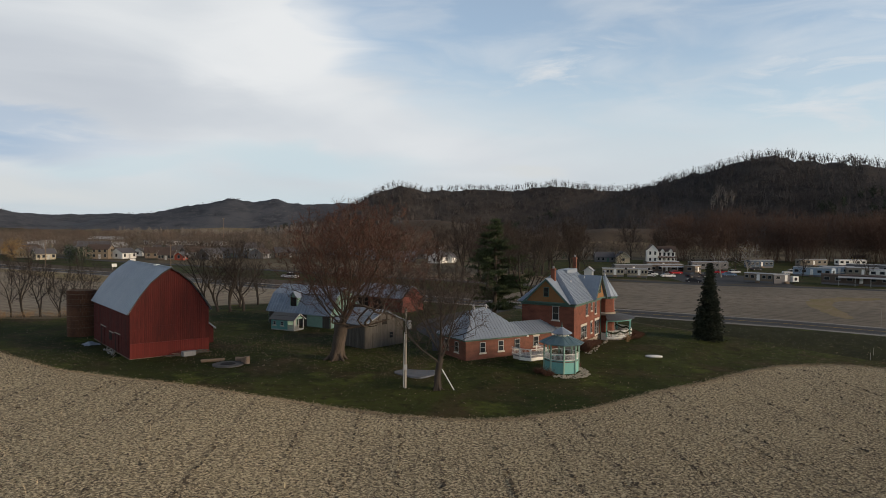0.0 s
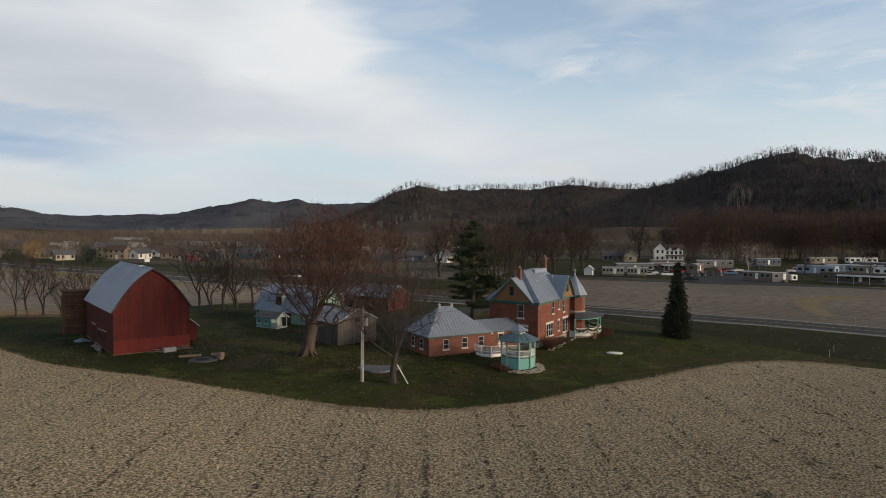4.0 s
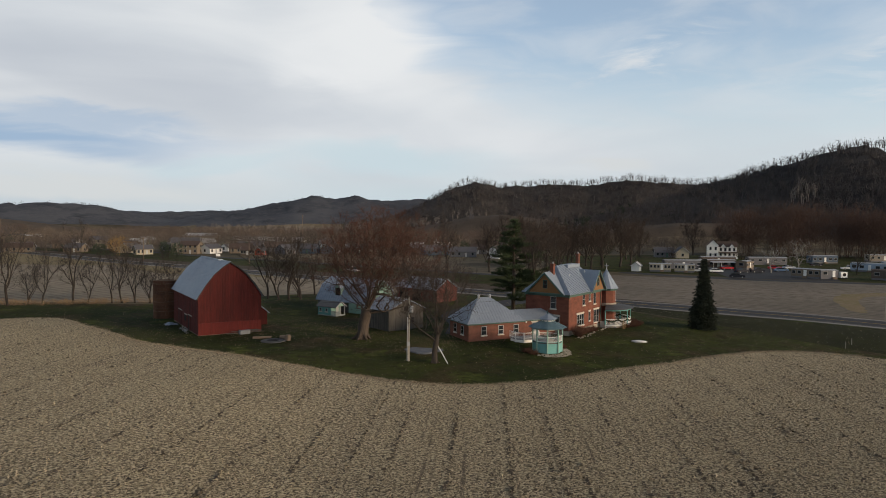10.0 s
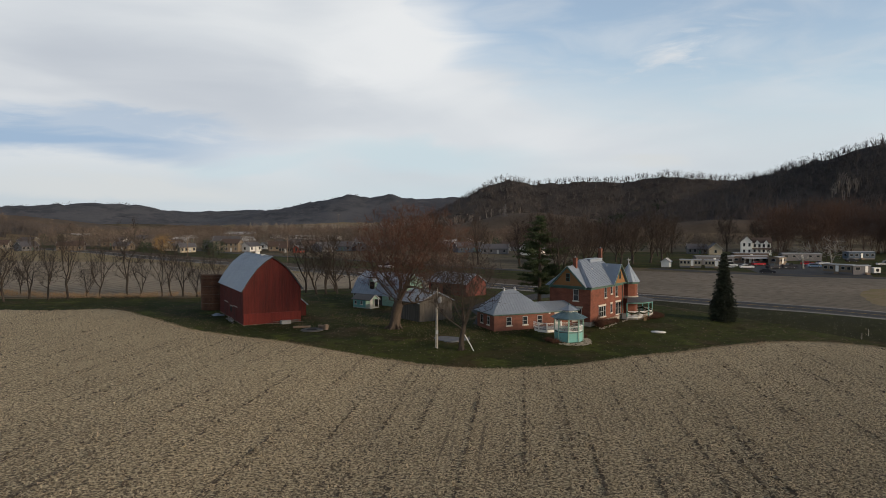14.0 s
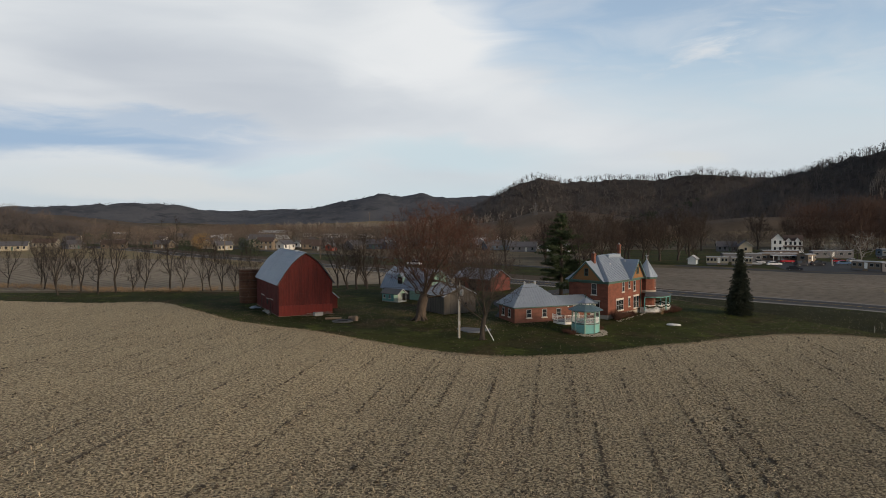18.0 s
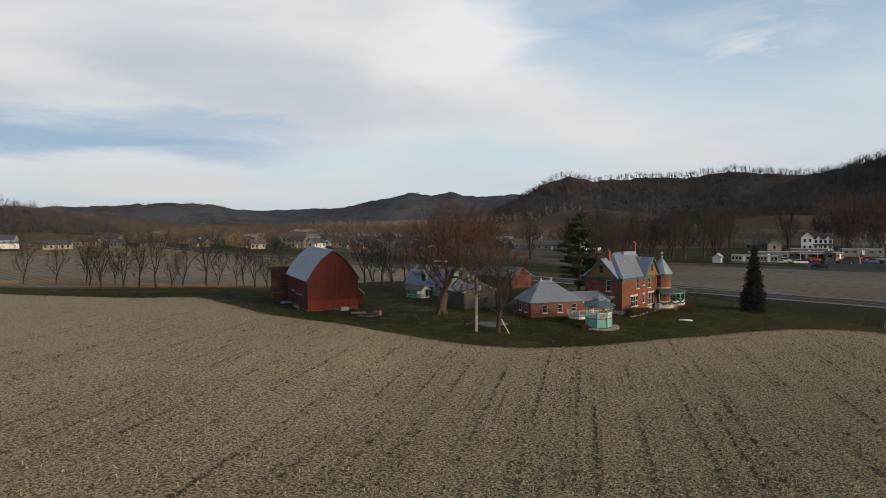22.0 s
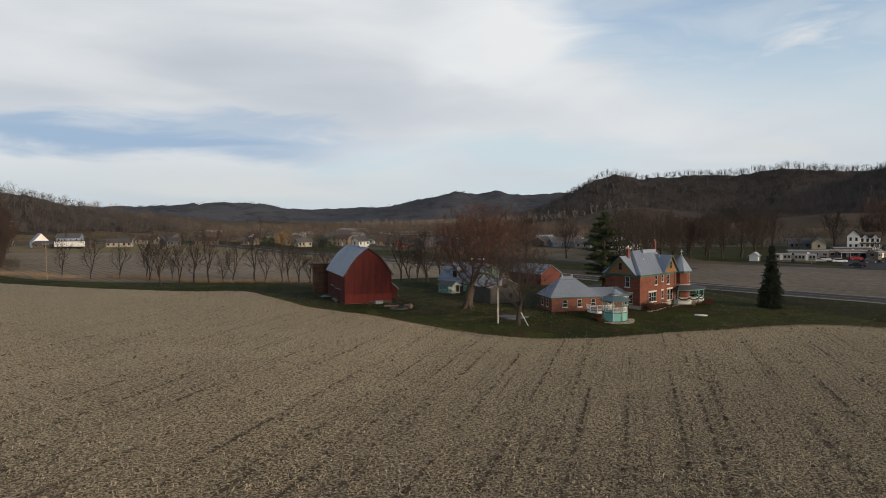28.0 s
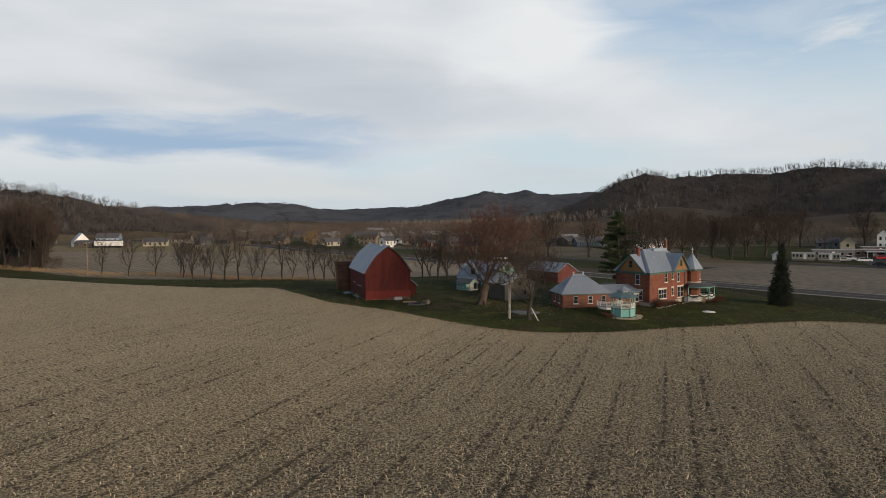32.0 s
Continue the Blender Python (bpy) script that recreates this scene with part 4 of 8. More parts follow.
# ---- brick farmhouse ----
def farmhouse():
    ob = thing("farmhouse", "two-storey orange brick Victorian farmhouse with grey metal roofs", "house", place_on(23.55, 94.75, 51))
    W, D, E, R = 11.5, 7.5, 6.2, 10.35
    part("foundation", Shape().box(-0.06, -0.06, -0.1, W + 0.06, D, 0.55), M_STONE, ob, "rough pale limestone foundation")
    part("brick_wall", Shape().box(0, 0, 0.55, W, D, E), M_BRICK, ob)
    part("rear_wing", Shape().box(W, 0.35, 0, W + 3.9, D, E), M_BRICK, ob)
    part("water_table", Shape().box(-0.09, -0.09, 0.5, W + 0.09, D + 0.05, 0.62), M_STONE, ob)
    # cornice under the eaves
    c = Shape()
    c.box(-0.4, -0.4, E - 0.12, W + 0.3, D + 0.4, E + 0.04)
    c.box(-0.12, -0.12, E - 0.42, W + 0.1, D + 0.12, E - 0.12)
    part("cornice", c, M_TRIM, ob, "dark green painted cornice")
    e, x0, x1, y0, y1 = E + 0.05, -0.55, W + 0.5, -0.55, D + 0.5
    ra, rb = (3.1, D / 2, R), (10.2, D / 2, R)
    roof_plane(ob, [(x0, y0, e), (x1, y0, e), rb, ra], M_ROOF)
    roof_plane(ob, [(x1, y1, e), (x0, y1, e), ra, rb], M_ROOF)
    roof_plane(ob, [(x0, y1, e), (x0, y0, e), ra], M_ROOF)
    roof_plane(ob, [(x1, y0, e), (x1, y1, e), rb], M_ROOF)
    part("ridge_deck", Shape().box(5.6, D / 2 - 0.7, R - 0.5, 9.9, D / 2 + 0.7, R + 0.03), M_ROOF, ob)
    # west gable
    def gable(ax, lo, hi, apex, back, tilt):
        """A gabled dormer: ax 0 stands on x = 0, ax 1 on y = 0."""
        mid = (lo + hi) / 2
        P = (lambda d, s, z: (d, s, z)) if ax == 0 else (lambda d, s, z: (s, d, z))
        flip = 1 if ax == 0 else -1
        w = Shape()
        tri = [P(-0.58, lo, e - 0.05), P(-0.58, hi, e - 0.05), P(-0.58, mid, apex - 0.1)]
        w.slab(tri[::-flip], 0.1)
        g = part("gable", w, M_GABLE, ob, "ochre shingled gable")
        for a, b in ((lo - 0.35, mid), (hi + 0.35, mid)):
            q = [P(-0.88, a, e - 0.1), P(back * 0.25, a, e - 0.1), P(back, b, apex), P(-0.88, b, apex)]
            if (a < b) == (ax == 0):
                q = [q[1], q[0], q[3], q[2]]
            roof_plane(ob, q, M_ROOF)
            v = [P(-0.91, a, e - 0.34), P(-0.91, b, apex - 0.24), P(-0.91, b, apex + 0.03), P(-0.91, a, e - 0.06)]
            part("barge_board", Shape().slab(v, 0.07), M_TRIM, g, "dark green barge board")
        part("sill_band", Shape().box(-0.7, lo - 0.1, e - 0.12, -0.3, hi + 0.1, e + 0.08) if ax == 0 else Shape().box(lo - 0.1, -0.7, e - 0.12, hi + 0.1, -0.3, e + 0.08), M_TRIM, g)
        wm = pose(-0.6, mid, e + 0.75, 0, 0, -90) if ax == 0 else pose(mid, -0.6, e + 0.75, 0, 0, 0)
        window(g, wm, 0.75, 1.3, frame_mat=M_TRIM, sill=False, lintel=False, glass=M_DARK)

    gable(0, 0.75, D - 0.75, 9.45, 3.0, 0)
    gable(1, 6.9, 11.5, 9.45, 3.2, 0)
    # windows: R wall faces -y, L wall faces -x
    for x, z, w, h, bars in ((5.15, 4.15, 0.8, 1.75, (1, 2)), (7.3, 4.6, 0.6, 1.25, (1, 2)), (9.2, 4.0, 0.8, 1.8, (1, 2)), (4.0, 1.1, 2.4, 1.75, (3, 2)), (7.3, 1.45, 0.6, 1.45, (1, 2)), (9.35, 0.95, 0.85, 2.05, (1, 2)), (10.4, 0.95, 0.85, 2.05, (1, 2))):
        window(ob, pose(x, 0, z), w, h, bars=bars)
    for y, z, w, h in ((2.6, 3.9, 0.95, 1.85), (2.0, 0.95, 0.9, 1.8)):
        window(ob, pose(0, y, z, 0, 0, -90), w, h)
    part("downpipe", Shape().rod((11.35, -0.12, 0.3), (11.35, -0.12, E - 0.1), 0.06), M_TRIM, ob)
    part("downpipe", Shape().rod((-0.1, -0.15, E - 0.6), (-0.1, -0.15, E), 0.06), M_TRIM, ob)
    # corner tower
    tx, ty, tr = W + 2.9, 0.25, 1.6
    ring = [(tx + tr * math.cos(a), ty + tr * math.sin(a)) for a in (math.pi / 8 + i * math.pi / 4 for i in range(8))]
    tower = part("tower", Shape().prism(ring, 0, E), M_BRICK, ob, "eight-sided brick corner tower")
    part("tower_cornice", Shape().lathe([(tr + 0.3, E - 0.35), (tr + 0.38, E - 0.1), (tr + 0.38, E + 0.05)], 8, (tx, ty)), M_TRIM, tower)
    part("tower_band", Shape().lathe([(tr + 0.06, 3.3), (tr + 0.1, 3.5), (tr + 0.1, 3.72), (tr + 0.02, 3.75)], 16, (tx, ty)), M_STONE, tower)
    for i in range(8):
        a0, a1 = i * math.pi / 4, (i + 1) * math.pi / 4
        rr = tr + 0.5
        roof_plane(tower, [(tx + rr * math.cos(a0), ty + rr * math.sin(a0), E), (tx + rr * math.cos(a1), ty + rr * math.sin(a1), E), (tx, ty, 9.3)], M_ROOF, name="tower_roof", rib=0.55)
    fin = Shape().lathe([(0.1, 9.1), (0.16, 9.3), (0.06, 9.5), (0.05, 9.7), (0.17, 9.85), (0.05, 10.0), (0.02, 10.35)], 8, (tx, ty))
    for a in range(4):
        fin.rod((tx, ty, 9.75), (tx + 0.35 * math.cos(a * 1.571), ty + 0.35 * math.sin(a * 1.571), 10.0), 0.03)
    part("finial", fin, M_STEEL, tower, "pale metal finial")
    for a in (-67.5, -22.5):
        c, s = math.cos(radians(a)), math.sin(radians(a))
        d = tr * math.cos(math.pi / 8)
        for z in (4.2, 1.3):
            window(tower, pose(tx + d * c, ty + d * s, z, 0, 0, a + 90), 0.75, 1.7)
    # porch round the tower
    pr = 4.1
    arc = [(tx + pr * math.cos(a), ty + pr * math.sin(a)) for a in np.radians(np.linspace(-158, 60, 16))]
    deck = part("porch_deck", Shape().prism([(tx - 0.6, ty + 1.5), (tx - 0.6, ty - pr)] + arc, 0.25, 0.5), M_WHITE, ob, "pale painted porch floor")
    part("porch_skirt", Shape().prism([(tx - 0.5, ty + 1.4), (tx - 0.5, ty - pr + 0.15)] + [(tx + (p - tx) * 0.96, ty + (q - ty) * 0.96) for p, q in arc], 0, 0.25), M_STONE, deck)
    rf = Shape()
    ro = [(tx + (p - tx) * 1.1, ty + (q - ty) * 1.1, 3.05) for p, q in arc]
    ri = [(tx + (p - tx) * 0.47, ty + (q - ty) * 0.47, 3.55) for p, q in arc]
    for i in range(len(arc) - 1):
        rf.slab([ro[i], ro[i + 1], ri[i + 1], ri[i]], 0.1)
    part("porch_roof", rf, mat("dark_porch_roof", (0.05, 0.055, 0.06), (0.09, 0.095, 0.10), rough=0.7), ob, "dark porch roof")
    fs = Shape()
    for i in range(len(arc) - 1):
        (xa, ya), (xb, yb) = arc[i], arc[i + 1]
        fs.slab([(xa, ya, 2.72), (xb, yb, 2.72), (xb, yb, 3.0), (xa, ya, 3.0)], 0.12)
    part("porch_beam", fs, M_TEAL, ob, "teal porch beam")
    for i in (0, 4, 7, 10, 13, 15):
        x, y = arc[i]
        post = part("porch_post", Shape().lathe([(0.13, 0.5), (0.13, 1.2), (0.09, 1.3), (0.09, 2.5), (0.13, 2.6), (0.13, 2.75)], 8, (x, y)), M_TEAL, ob, "teal turned porch post")
    rl, gl = Shape(), Shape()
    for i in range(len(arc) - 1):
        (xa, ya), (xb, yb) = arc[i], arc[i + 1]
        rl.rod((xa, ya, 1.35), (xb, yb, 1.35), 0.05).rod((xa, ya, 0.65), (xb, yb, 0.65), 0.04)
        for k in range(5):
            x, y = xa + (xb - xa) * k / 5, ya + (yb - ya) * k / 5
            rl.rod((x, y, 0.6), (x, y, 1.35), 0.03, n=4)
        for k in range(6):
            s0, s1 = k / 6, (k + 1) / 6
            ph = lambda s: 1.32 - 0.32 * math.sin(math.pi * ((i + s) % 2) / 2)
            gl.rod((xa + (xb - xa) * s0, ya + (yb - ya) * s0, ph(s0)), (xa + (xb - xa) * s1, ya + (yb - ya) * s1, ph(s1)), 0.13, n=6)
    part("porch_railing", rl, M_WHITE, ob, "white porch railing")
    part("garland", gl, M_NEEDLE, ob, "dark evergreen garland hung along the railing")
    chimney(ob, 1.3, D / 2 - 0.25, 8.9, 10.75, 0.55)
    chimney(ob, 10.2, D / 2 - 0.2, 9.2, 12.0, 0.5, M_BRICK_OLD)
    part("roof_vent", Shape().rod((4.2, 2.0, 8.3), (4.2, 2.0, 9.0), 0.06), M_WHITE, ob)
    part("roof_vent", Shape().rod((8.8, 1.6, 8.6), (8.8, 1.6, 9.4), 0.06), M_WHITE, ob)


farmhouse()


# ---- one-storey brick annex ----
def annex():
    ob = thing("annex", "low orange brick annex with a hipped grey metal roof", "house", place_on(8.0, 89.7, 23))
    W, D, E, R = 9.2, 6.2, 2.5, 5.85
    part("brick_wall", Shape().box(0, 0, 0, W, D, E), M_BRICK_OLD, ob)
    part("base_course", Shape().box(-0.04, -0.04, -0.3, W, D, 0.12), M_BRICK_OLD, ob)
    part("fascia", Shape().box(-0.3, -0.3, E - 0.16, W, D + 0.3, E + 0.02), M_TRIM, ob)
    x0, y0, x1, y1, e = -0.4, -0.4, W + 0.2, D + 0.4, E + 0.04
    ra, rb = (3.1, D / 2, R), (5.2, D / 2, R)
    roof_plane(ob, [(x0, y0, e), (x1, y0, e), rb, ra], M_ROOF)
    roof_plane(ob, [(x1, y1, e), (x0, y1, e), ra, rb], M_ROOF)
    roof_plane(ob, [(x0, y1, e), (x0, y0, e), ra], M_ROOF)
    roof_plane(ob, [(x1, y0, e), (x1, y1, e), rb], M_ROOF)
    part("ridge_cap", Shape().rod(ra, rb, 0.09), M_ROOF, ob)
    for x in (3.2, 5.1):
        part("roof_vent", Shape().lathe([(0.16, R - 0.1), (0.16, R + 0.3), (0.24, R + 0.32), (0.05, R + 0.5)], 10, (x, D / 2)), M_STEEL, ob)
    for x in (2.5, 5.3, 7.9):
        window(ob, pose(x, 0, 0.75), 0.85, 1.3, lintel=False)
    for y in (2.0, 4.4):
        window(ob, pose(0, y, 0.75, 0, 0, -90), 0.85, 1.3, lintel=False)
    # linking wing to the house
    wing = part("link_wing", Shape().box(W, 0.5, 0, W + 7.5, 5.0, E), M_BRICK_OLD, ob)
    roof_plane(wing, [(W - 1.2, 0.1, e), (W + 7.6, 0.1, e), (W + 7.6, 2.75, 3.8), (W - 1.2, 2.75, 3.8)], M_ROOF)
    roof_plane(wing, [(W + 7.6, 5.4, e), (W - 1.2, 5.4, e), (W - 1.2, 2.75, 3.8), (W + 7.6, 2.75, 3.8)], M_ROOF)
    part("fascia", Shape().box(W, 0.15, E - 0.16, W + 7.5, 0.5, E + 0.02), M_TRIM, wing)
    part("wall_lamp", Shape().box(W + 0.6, 0.3, E - 0.4, W + 0.8, 0.5, E - 0.2), M_WHITE, wing)
    window(wing, pose(W + 2.2, 0.5, 0.75), 0.85, 1.3)
    window(wing, pose(W + 5.4, 0.5, 0.75), 0.85, 1.3)


annex()


def deck():
    ob = thing("deck", "small raised white wooden deck with a railing", "deck", place_on(14.7, 89.3, 23))
    pts = [(0, 0), (0.7, -1.2), (3.2, -1.2), (3.9, 0), (3.9, 1.6), (0, 1.6)]
    part("deck_floor", Shape().prism(pts, 0.4, 0.52), M_CONC, ob)
    part("deck_skirt", Shape().prism([(0.1, 0.05), (0.75, -1.1), (3.15, -1.1), (3.8, 0.05), (3.8, 1.5), (0.1, 1.5)], 0, 0.4), M_WHITE, ob)
    for (xa, ya), (xb, yb) in zip([(0, 1.6)] + pts[:4], pts[:4] + [(3.9, 1.6)]):
        r = Shape().rod((xa, ya, 1.4), (xb, yb, 1.4), 0.05, n=4).rod((xa, ya, 0.7), (xb, yb, 0.7), 0.04, n=4)
        n = max(3, int(math.hypot(xb - xa, yb - ya) / 0.16))
        rail = part("railing", r, M_WHITE, ob)
        for i in range(n):
            x, y = xa + (xb - xa) * i / n, ya + (yb - ya) * i / n
            part("baluster", Shape().rod((x, y, 0.55), (x, y, 1.4), 0.022, n=4, cap=False), M_WHITE, rail)
    for x, y in pts[:5]:
        part("post", Shape().box(x - 0.06, y - 0.06, 0, x + 0.06, y + 0.06, 1.5), M_WHITE, ob)


deck()


def gazebo():
    ob = thing("gazebo", "eight-sided teal garden gazebo with a two-tiered metal roof", "gazebo", place_on(18.5, 85.0, 12))
    r, n = 2.0, 8
    ang = [math.pi / 8 + i * math.pi / 4 for i in range(n)]
    P = lambda i, rr, z: (rr * math.cos(ang[i % n]), rr * math.sin(ang[i % n]), z)
    part("floor", Shape().prism([P(i, r, 0)[:2] for i in range(n)], 0.85, 0.98), M_GREY, ob)
    for i in range(n):
        part("base_panel", Shape().slab([P(i, r - 0.03, -0.45), P(i + 1, r - 0.03, -0.45), P(i + 1, r - 0.03, 1.05), P(i, r - 0.03, 1.05)], 0.06), M_TEAL, ob, "teal boarded base panel")
        x, y, _ = P(i, r, 0)
        part("post", Shape().box(x - 0.075, y - 0.075, -0.45, x + 0.075, y + 0.075, 3.0), M_GREEN, ob, "pale green post")
        rl = Shape().rod(P(i, r, 1.78), P(i + 1, r, 1.78), 0.05, n=4).rod(P(i, r, 1.12), P(i + 1, r, 1.12), 0.04, n=4)
        a, b = Vector(P(i, r, 0)), Vector(P(i + 1, r, 0))
        rail = part("railing", rl, M_WHITE, ob, "white baluster railing")
        for k in range(1, 11):
            q = a + (b - a) * k / 11
            part("baluster", Shape().rod((q.x, q.y, 1.1), (q.x, q.y, 1.78), 0.028, n=4, cap=False), M_WHITE, rail)
        part("frieze", Shape().slab([P(i, r, 2.72), P(i + 1, r, 2.72), P(i + 1, r, 2.98), P(i, r, 2.98)], 0.06), M_GREEN, ob)
        roof_plane(ob, [P(i, r + 0.65, 2.95), P(i + 1, r + 0.65, 2.95), P(i + 1, 0.85, 3.72), P(i, 0.85, 3.72)], M_ROOF_TEAL, rib=0.6)
        part("cupola_post", Shape().rod(P(i, 0.8, 3.7), P(i, 0.8, 4.05), 0.06, n=4), M_GREEN, ob)
        roof_plane(ob, [P(i, 1.25, 4.03), P(i + 1, 1.25, 4.03), P(i + 1, 0.04, 4.75), P(i, 0.04, 4.75)], M_ROOF, name="cupola_roof", rib=0)
    part("cupola_band", Shape().lathe([(0.84, 3.68), (0.84, 3.8)], 8), M_WHITE, ob)
    part("cupola_band", Shape().lathe([(0.84, 3.97), (0.9, 4.05)], 8), M_WHITE, ob)
    part("finial", Shape().lathe([(0.07, 4.7), (0.1, 4.85), (0.04, 4.95), (0.05, 5.1), (0.015, 5.35)], 8), M_TRIM, ob)
    for i in range(0, 6):
        part("bench", Shape().slab([P(i, r - 0.12, 1.35), P(i + 1, r - 0.12, 1.35), P(i + 1, r - 0.5, 1.35), P(i, r - 0.5, 1.35)], 0.06), M_GREY, ob)


gazebo()


# ---- outbuildings ----
def grey_shed():
    ob = thing("grey_shed", "weathered grey wooden shed with a metal roof", "shed", place_on(-3.9, 98.3, 38))
    W, D, E, R = 6.8, 6.6, 3.3, 4.9
    s = Shape()
    rnd = random.Random(2)
    n = 28
    for y0, f in ((0, -1), (D, 1)):
        for i in range(n):
            xa, xb = W * i / n, W * (i + 1) / n
            top = lambda x: E + (R - E) * (1 - abs(x / (W / 2) - 1))
            k = len(s.v)
            d = f * rnd.uniform(0.02, 0.05)
            y1, y2 = sorted((y0 + d, y0 - f * 0.04))
            s.v += [(xa, y1, 0), (xb - 0.012, y1, 0), (xb - 0.012, y2, 0), (xa, y2, 0), (xa, y1, top(xa)), (xb - 0.012, y1, top(xb)), (xb - 0.012, y2, top(xb)), (xa, y2, top(xa))]
            s.f += [tuple(k + j for j in q) for q in ((3, 2, 1, 0), (4, 5, 6, 7), (0, 1, 5, 4), (1, 2, 6, 5), (2, 3, 7, 6), (3, 0, 4, 7))]
    for k in range(0, len(s.v), 8):
        b = Shape()
        b.v, b.f = s.v[k:k + 8], [(3, 2, 1, 0), (4, 5, 6, 7), (0, 1, 5, 4), (1, 2, 6, 5), (2, 3, 7, 6), (3, 0, 4, 7)]
        part("board", b, M_GREY, ob)
    s = Shape()
    for x0 in (0, W):
        for i in range(24):
            s.box(x0 - 0.04 - rnd.uniform(0, 0.02), D * i / 24 + 0.05, 0, x0 + 0.05, D * (i + 1) / 24, E)
    for k in range(0, len(s.v), 8):
        b = Shape()
        b.v, b.f = s.v[k:k + 8], [(3, 2, 1, 0), (4, 5, 6, 7), (0, 1, 5, 4), (1, 2, 6, 5), (2, 3, 7, 6), (3, 0, 4, 7)]
        part("board", b, M_GREY, ob)
    roof_plane(ob, [(-0.4, D + 0.3, E - 0.15), (-0.4, -0.3, E - 0.15), (W / 2, -0.3, R + 0.05), (W / 2, D + 0.3, R + 0.05)], M_ROOF_OLD, rib=0.5)
    roof_plane(ob, [(W + 0.4, -0.3, E - 0.15), (W + 0.4, D + 0.3, E - 0.15), (W / 2, D + 0.3, R + 0.05), (W / 2, -0.3, R + 0.05)], M_ROOF_OLD, rib=0.5)
    window(ob, pose(4.6, -0.03, 1.0), 0.7, 0.9, frame_mat=M_GREY, sill=False, lintel=False)
    part("door", Shape().box(1.2, -0.08, 0.05, 2.2, -0.05, 2.0), M_GREY, ob)
    part("loft_opening", Shape().box(2.9, -0.07, 3.0, 3.8, -0.05, 3.7), M_DARK, ob)


grey_shed()


def green_barn():
    """Gambrel shed with a green gable and a roof dormer."""
    ob = thing("green_shed", "gambrel shed with patchy metal roof and pale green gable", "shed", place_on(-19.0, 124.3, -38))
    W, L, E = 7.5, 13.0, 2.4
    pr = [(-0.5, E - 0.4), (1.3, 4.9), (W / 2, 6.3)]
    # the ridge runs along x; gables face +x and -x
    part("side_wall", Shape().box(0, 0, 0, L, 0.12, E), M_GREY, ob)
    part("side_wall", Shape().box(0, W - 0.12, 0, L, W, E), M_GREY, ob)
    for x in (0.0, L - 0.1):
        s = Shape()
        q = [(x, 0, 0), (x, W, 0), (x, W, E), (x, W - 1.3, 4.8), (x, W / 2, 6.2), (x, 1.3, 4.8), (x, 0, E)]
        s.slab(q, 0.1)
        part("gable_wall", s, M_GREEN, ob, "pale green boarded gable")
    for (ya, za), (yb, zb) in zip(pr, pr[1:]):
        roof_plane(ob, [(-0.3, ya, za), (L + 0.3, ya, za), (L + 0.3, yb, zb), (-0.3, yb, zb)], M_ROOF_OLD, rib=0.6)
        roof_plane(ob, [(L + 0.3, W - ya, za), (-0.3, W - ya, za), (-0.3, W - yb, zb), (L + 0.3, W - yb, zb)], M_ROOF_OLD, rib=0.6)
    d = part("dormer", Shape().box(4.4, 0.2, 3.0, 6.0, 2.5, 4.6), M_GREEN, ob)
    part("dormer_face", Shape().box(4.6, 0.12, 3.1, 5.8, 0.19, 4.5), M_DARK, d)
    part("dormer_gable", Shape().slab([(4.4, 0.19, 4.6), (6.0, 0.19, 4.6), (5.2, 0.19, 5.4)], 0.08), M_GREEN, d)
    roof_plane(d, [(4.2, 3.0, 4.5), (4.2, -0.1, 4.5), (5.2, -0.1, 5.5), (5.2, 3.0, 5.5)], M_ROOF_OLD, rib=0)
    roof_plane(d, [(6.2, -0.1, 4.5), (6.2, 3.0, 4.5), (5.2, 3.0, 5.5), (5.2, -0.1, 5.5)], M_ROOF_OLD, rib=0)
    part("loft_door", Shape().box(L + 0.005, W / 2 - 0.6, 4.2, L + 0.03, W / 2 + 0.6, 5.6), M_TRIM, ob)
    part("garage_door", Shape().box(8.2, -0.03, 0.05, 11.4, -0.005, 2.3), M_GREEN, ob)


green_barn()


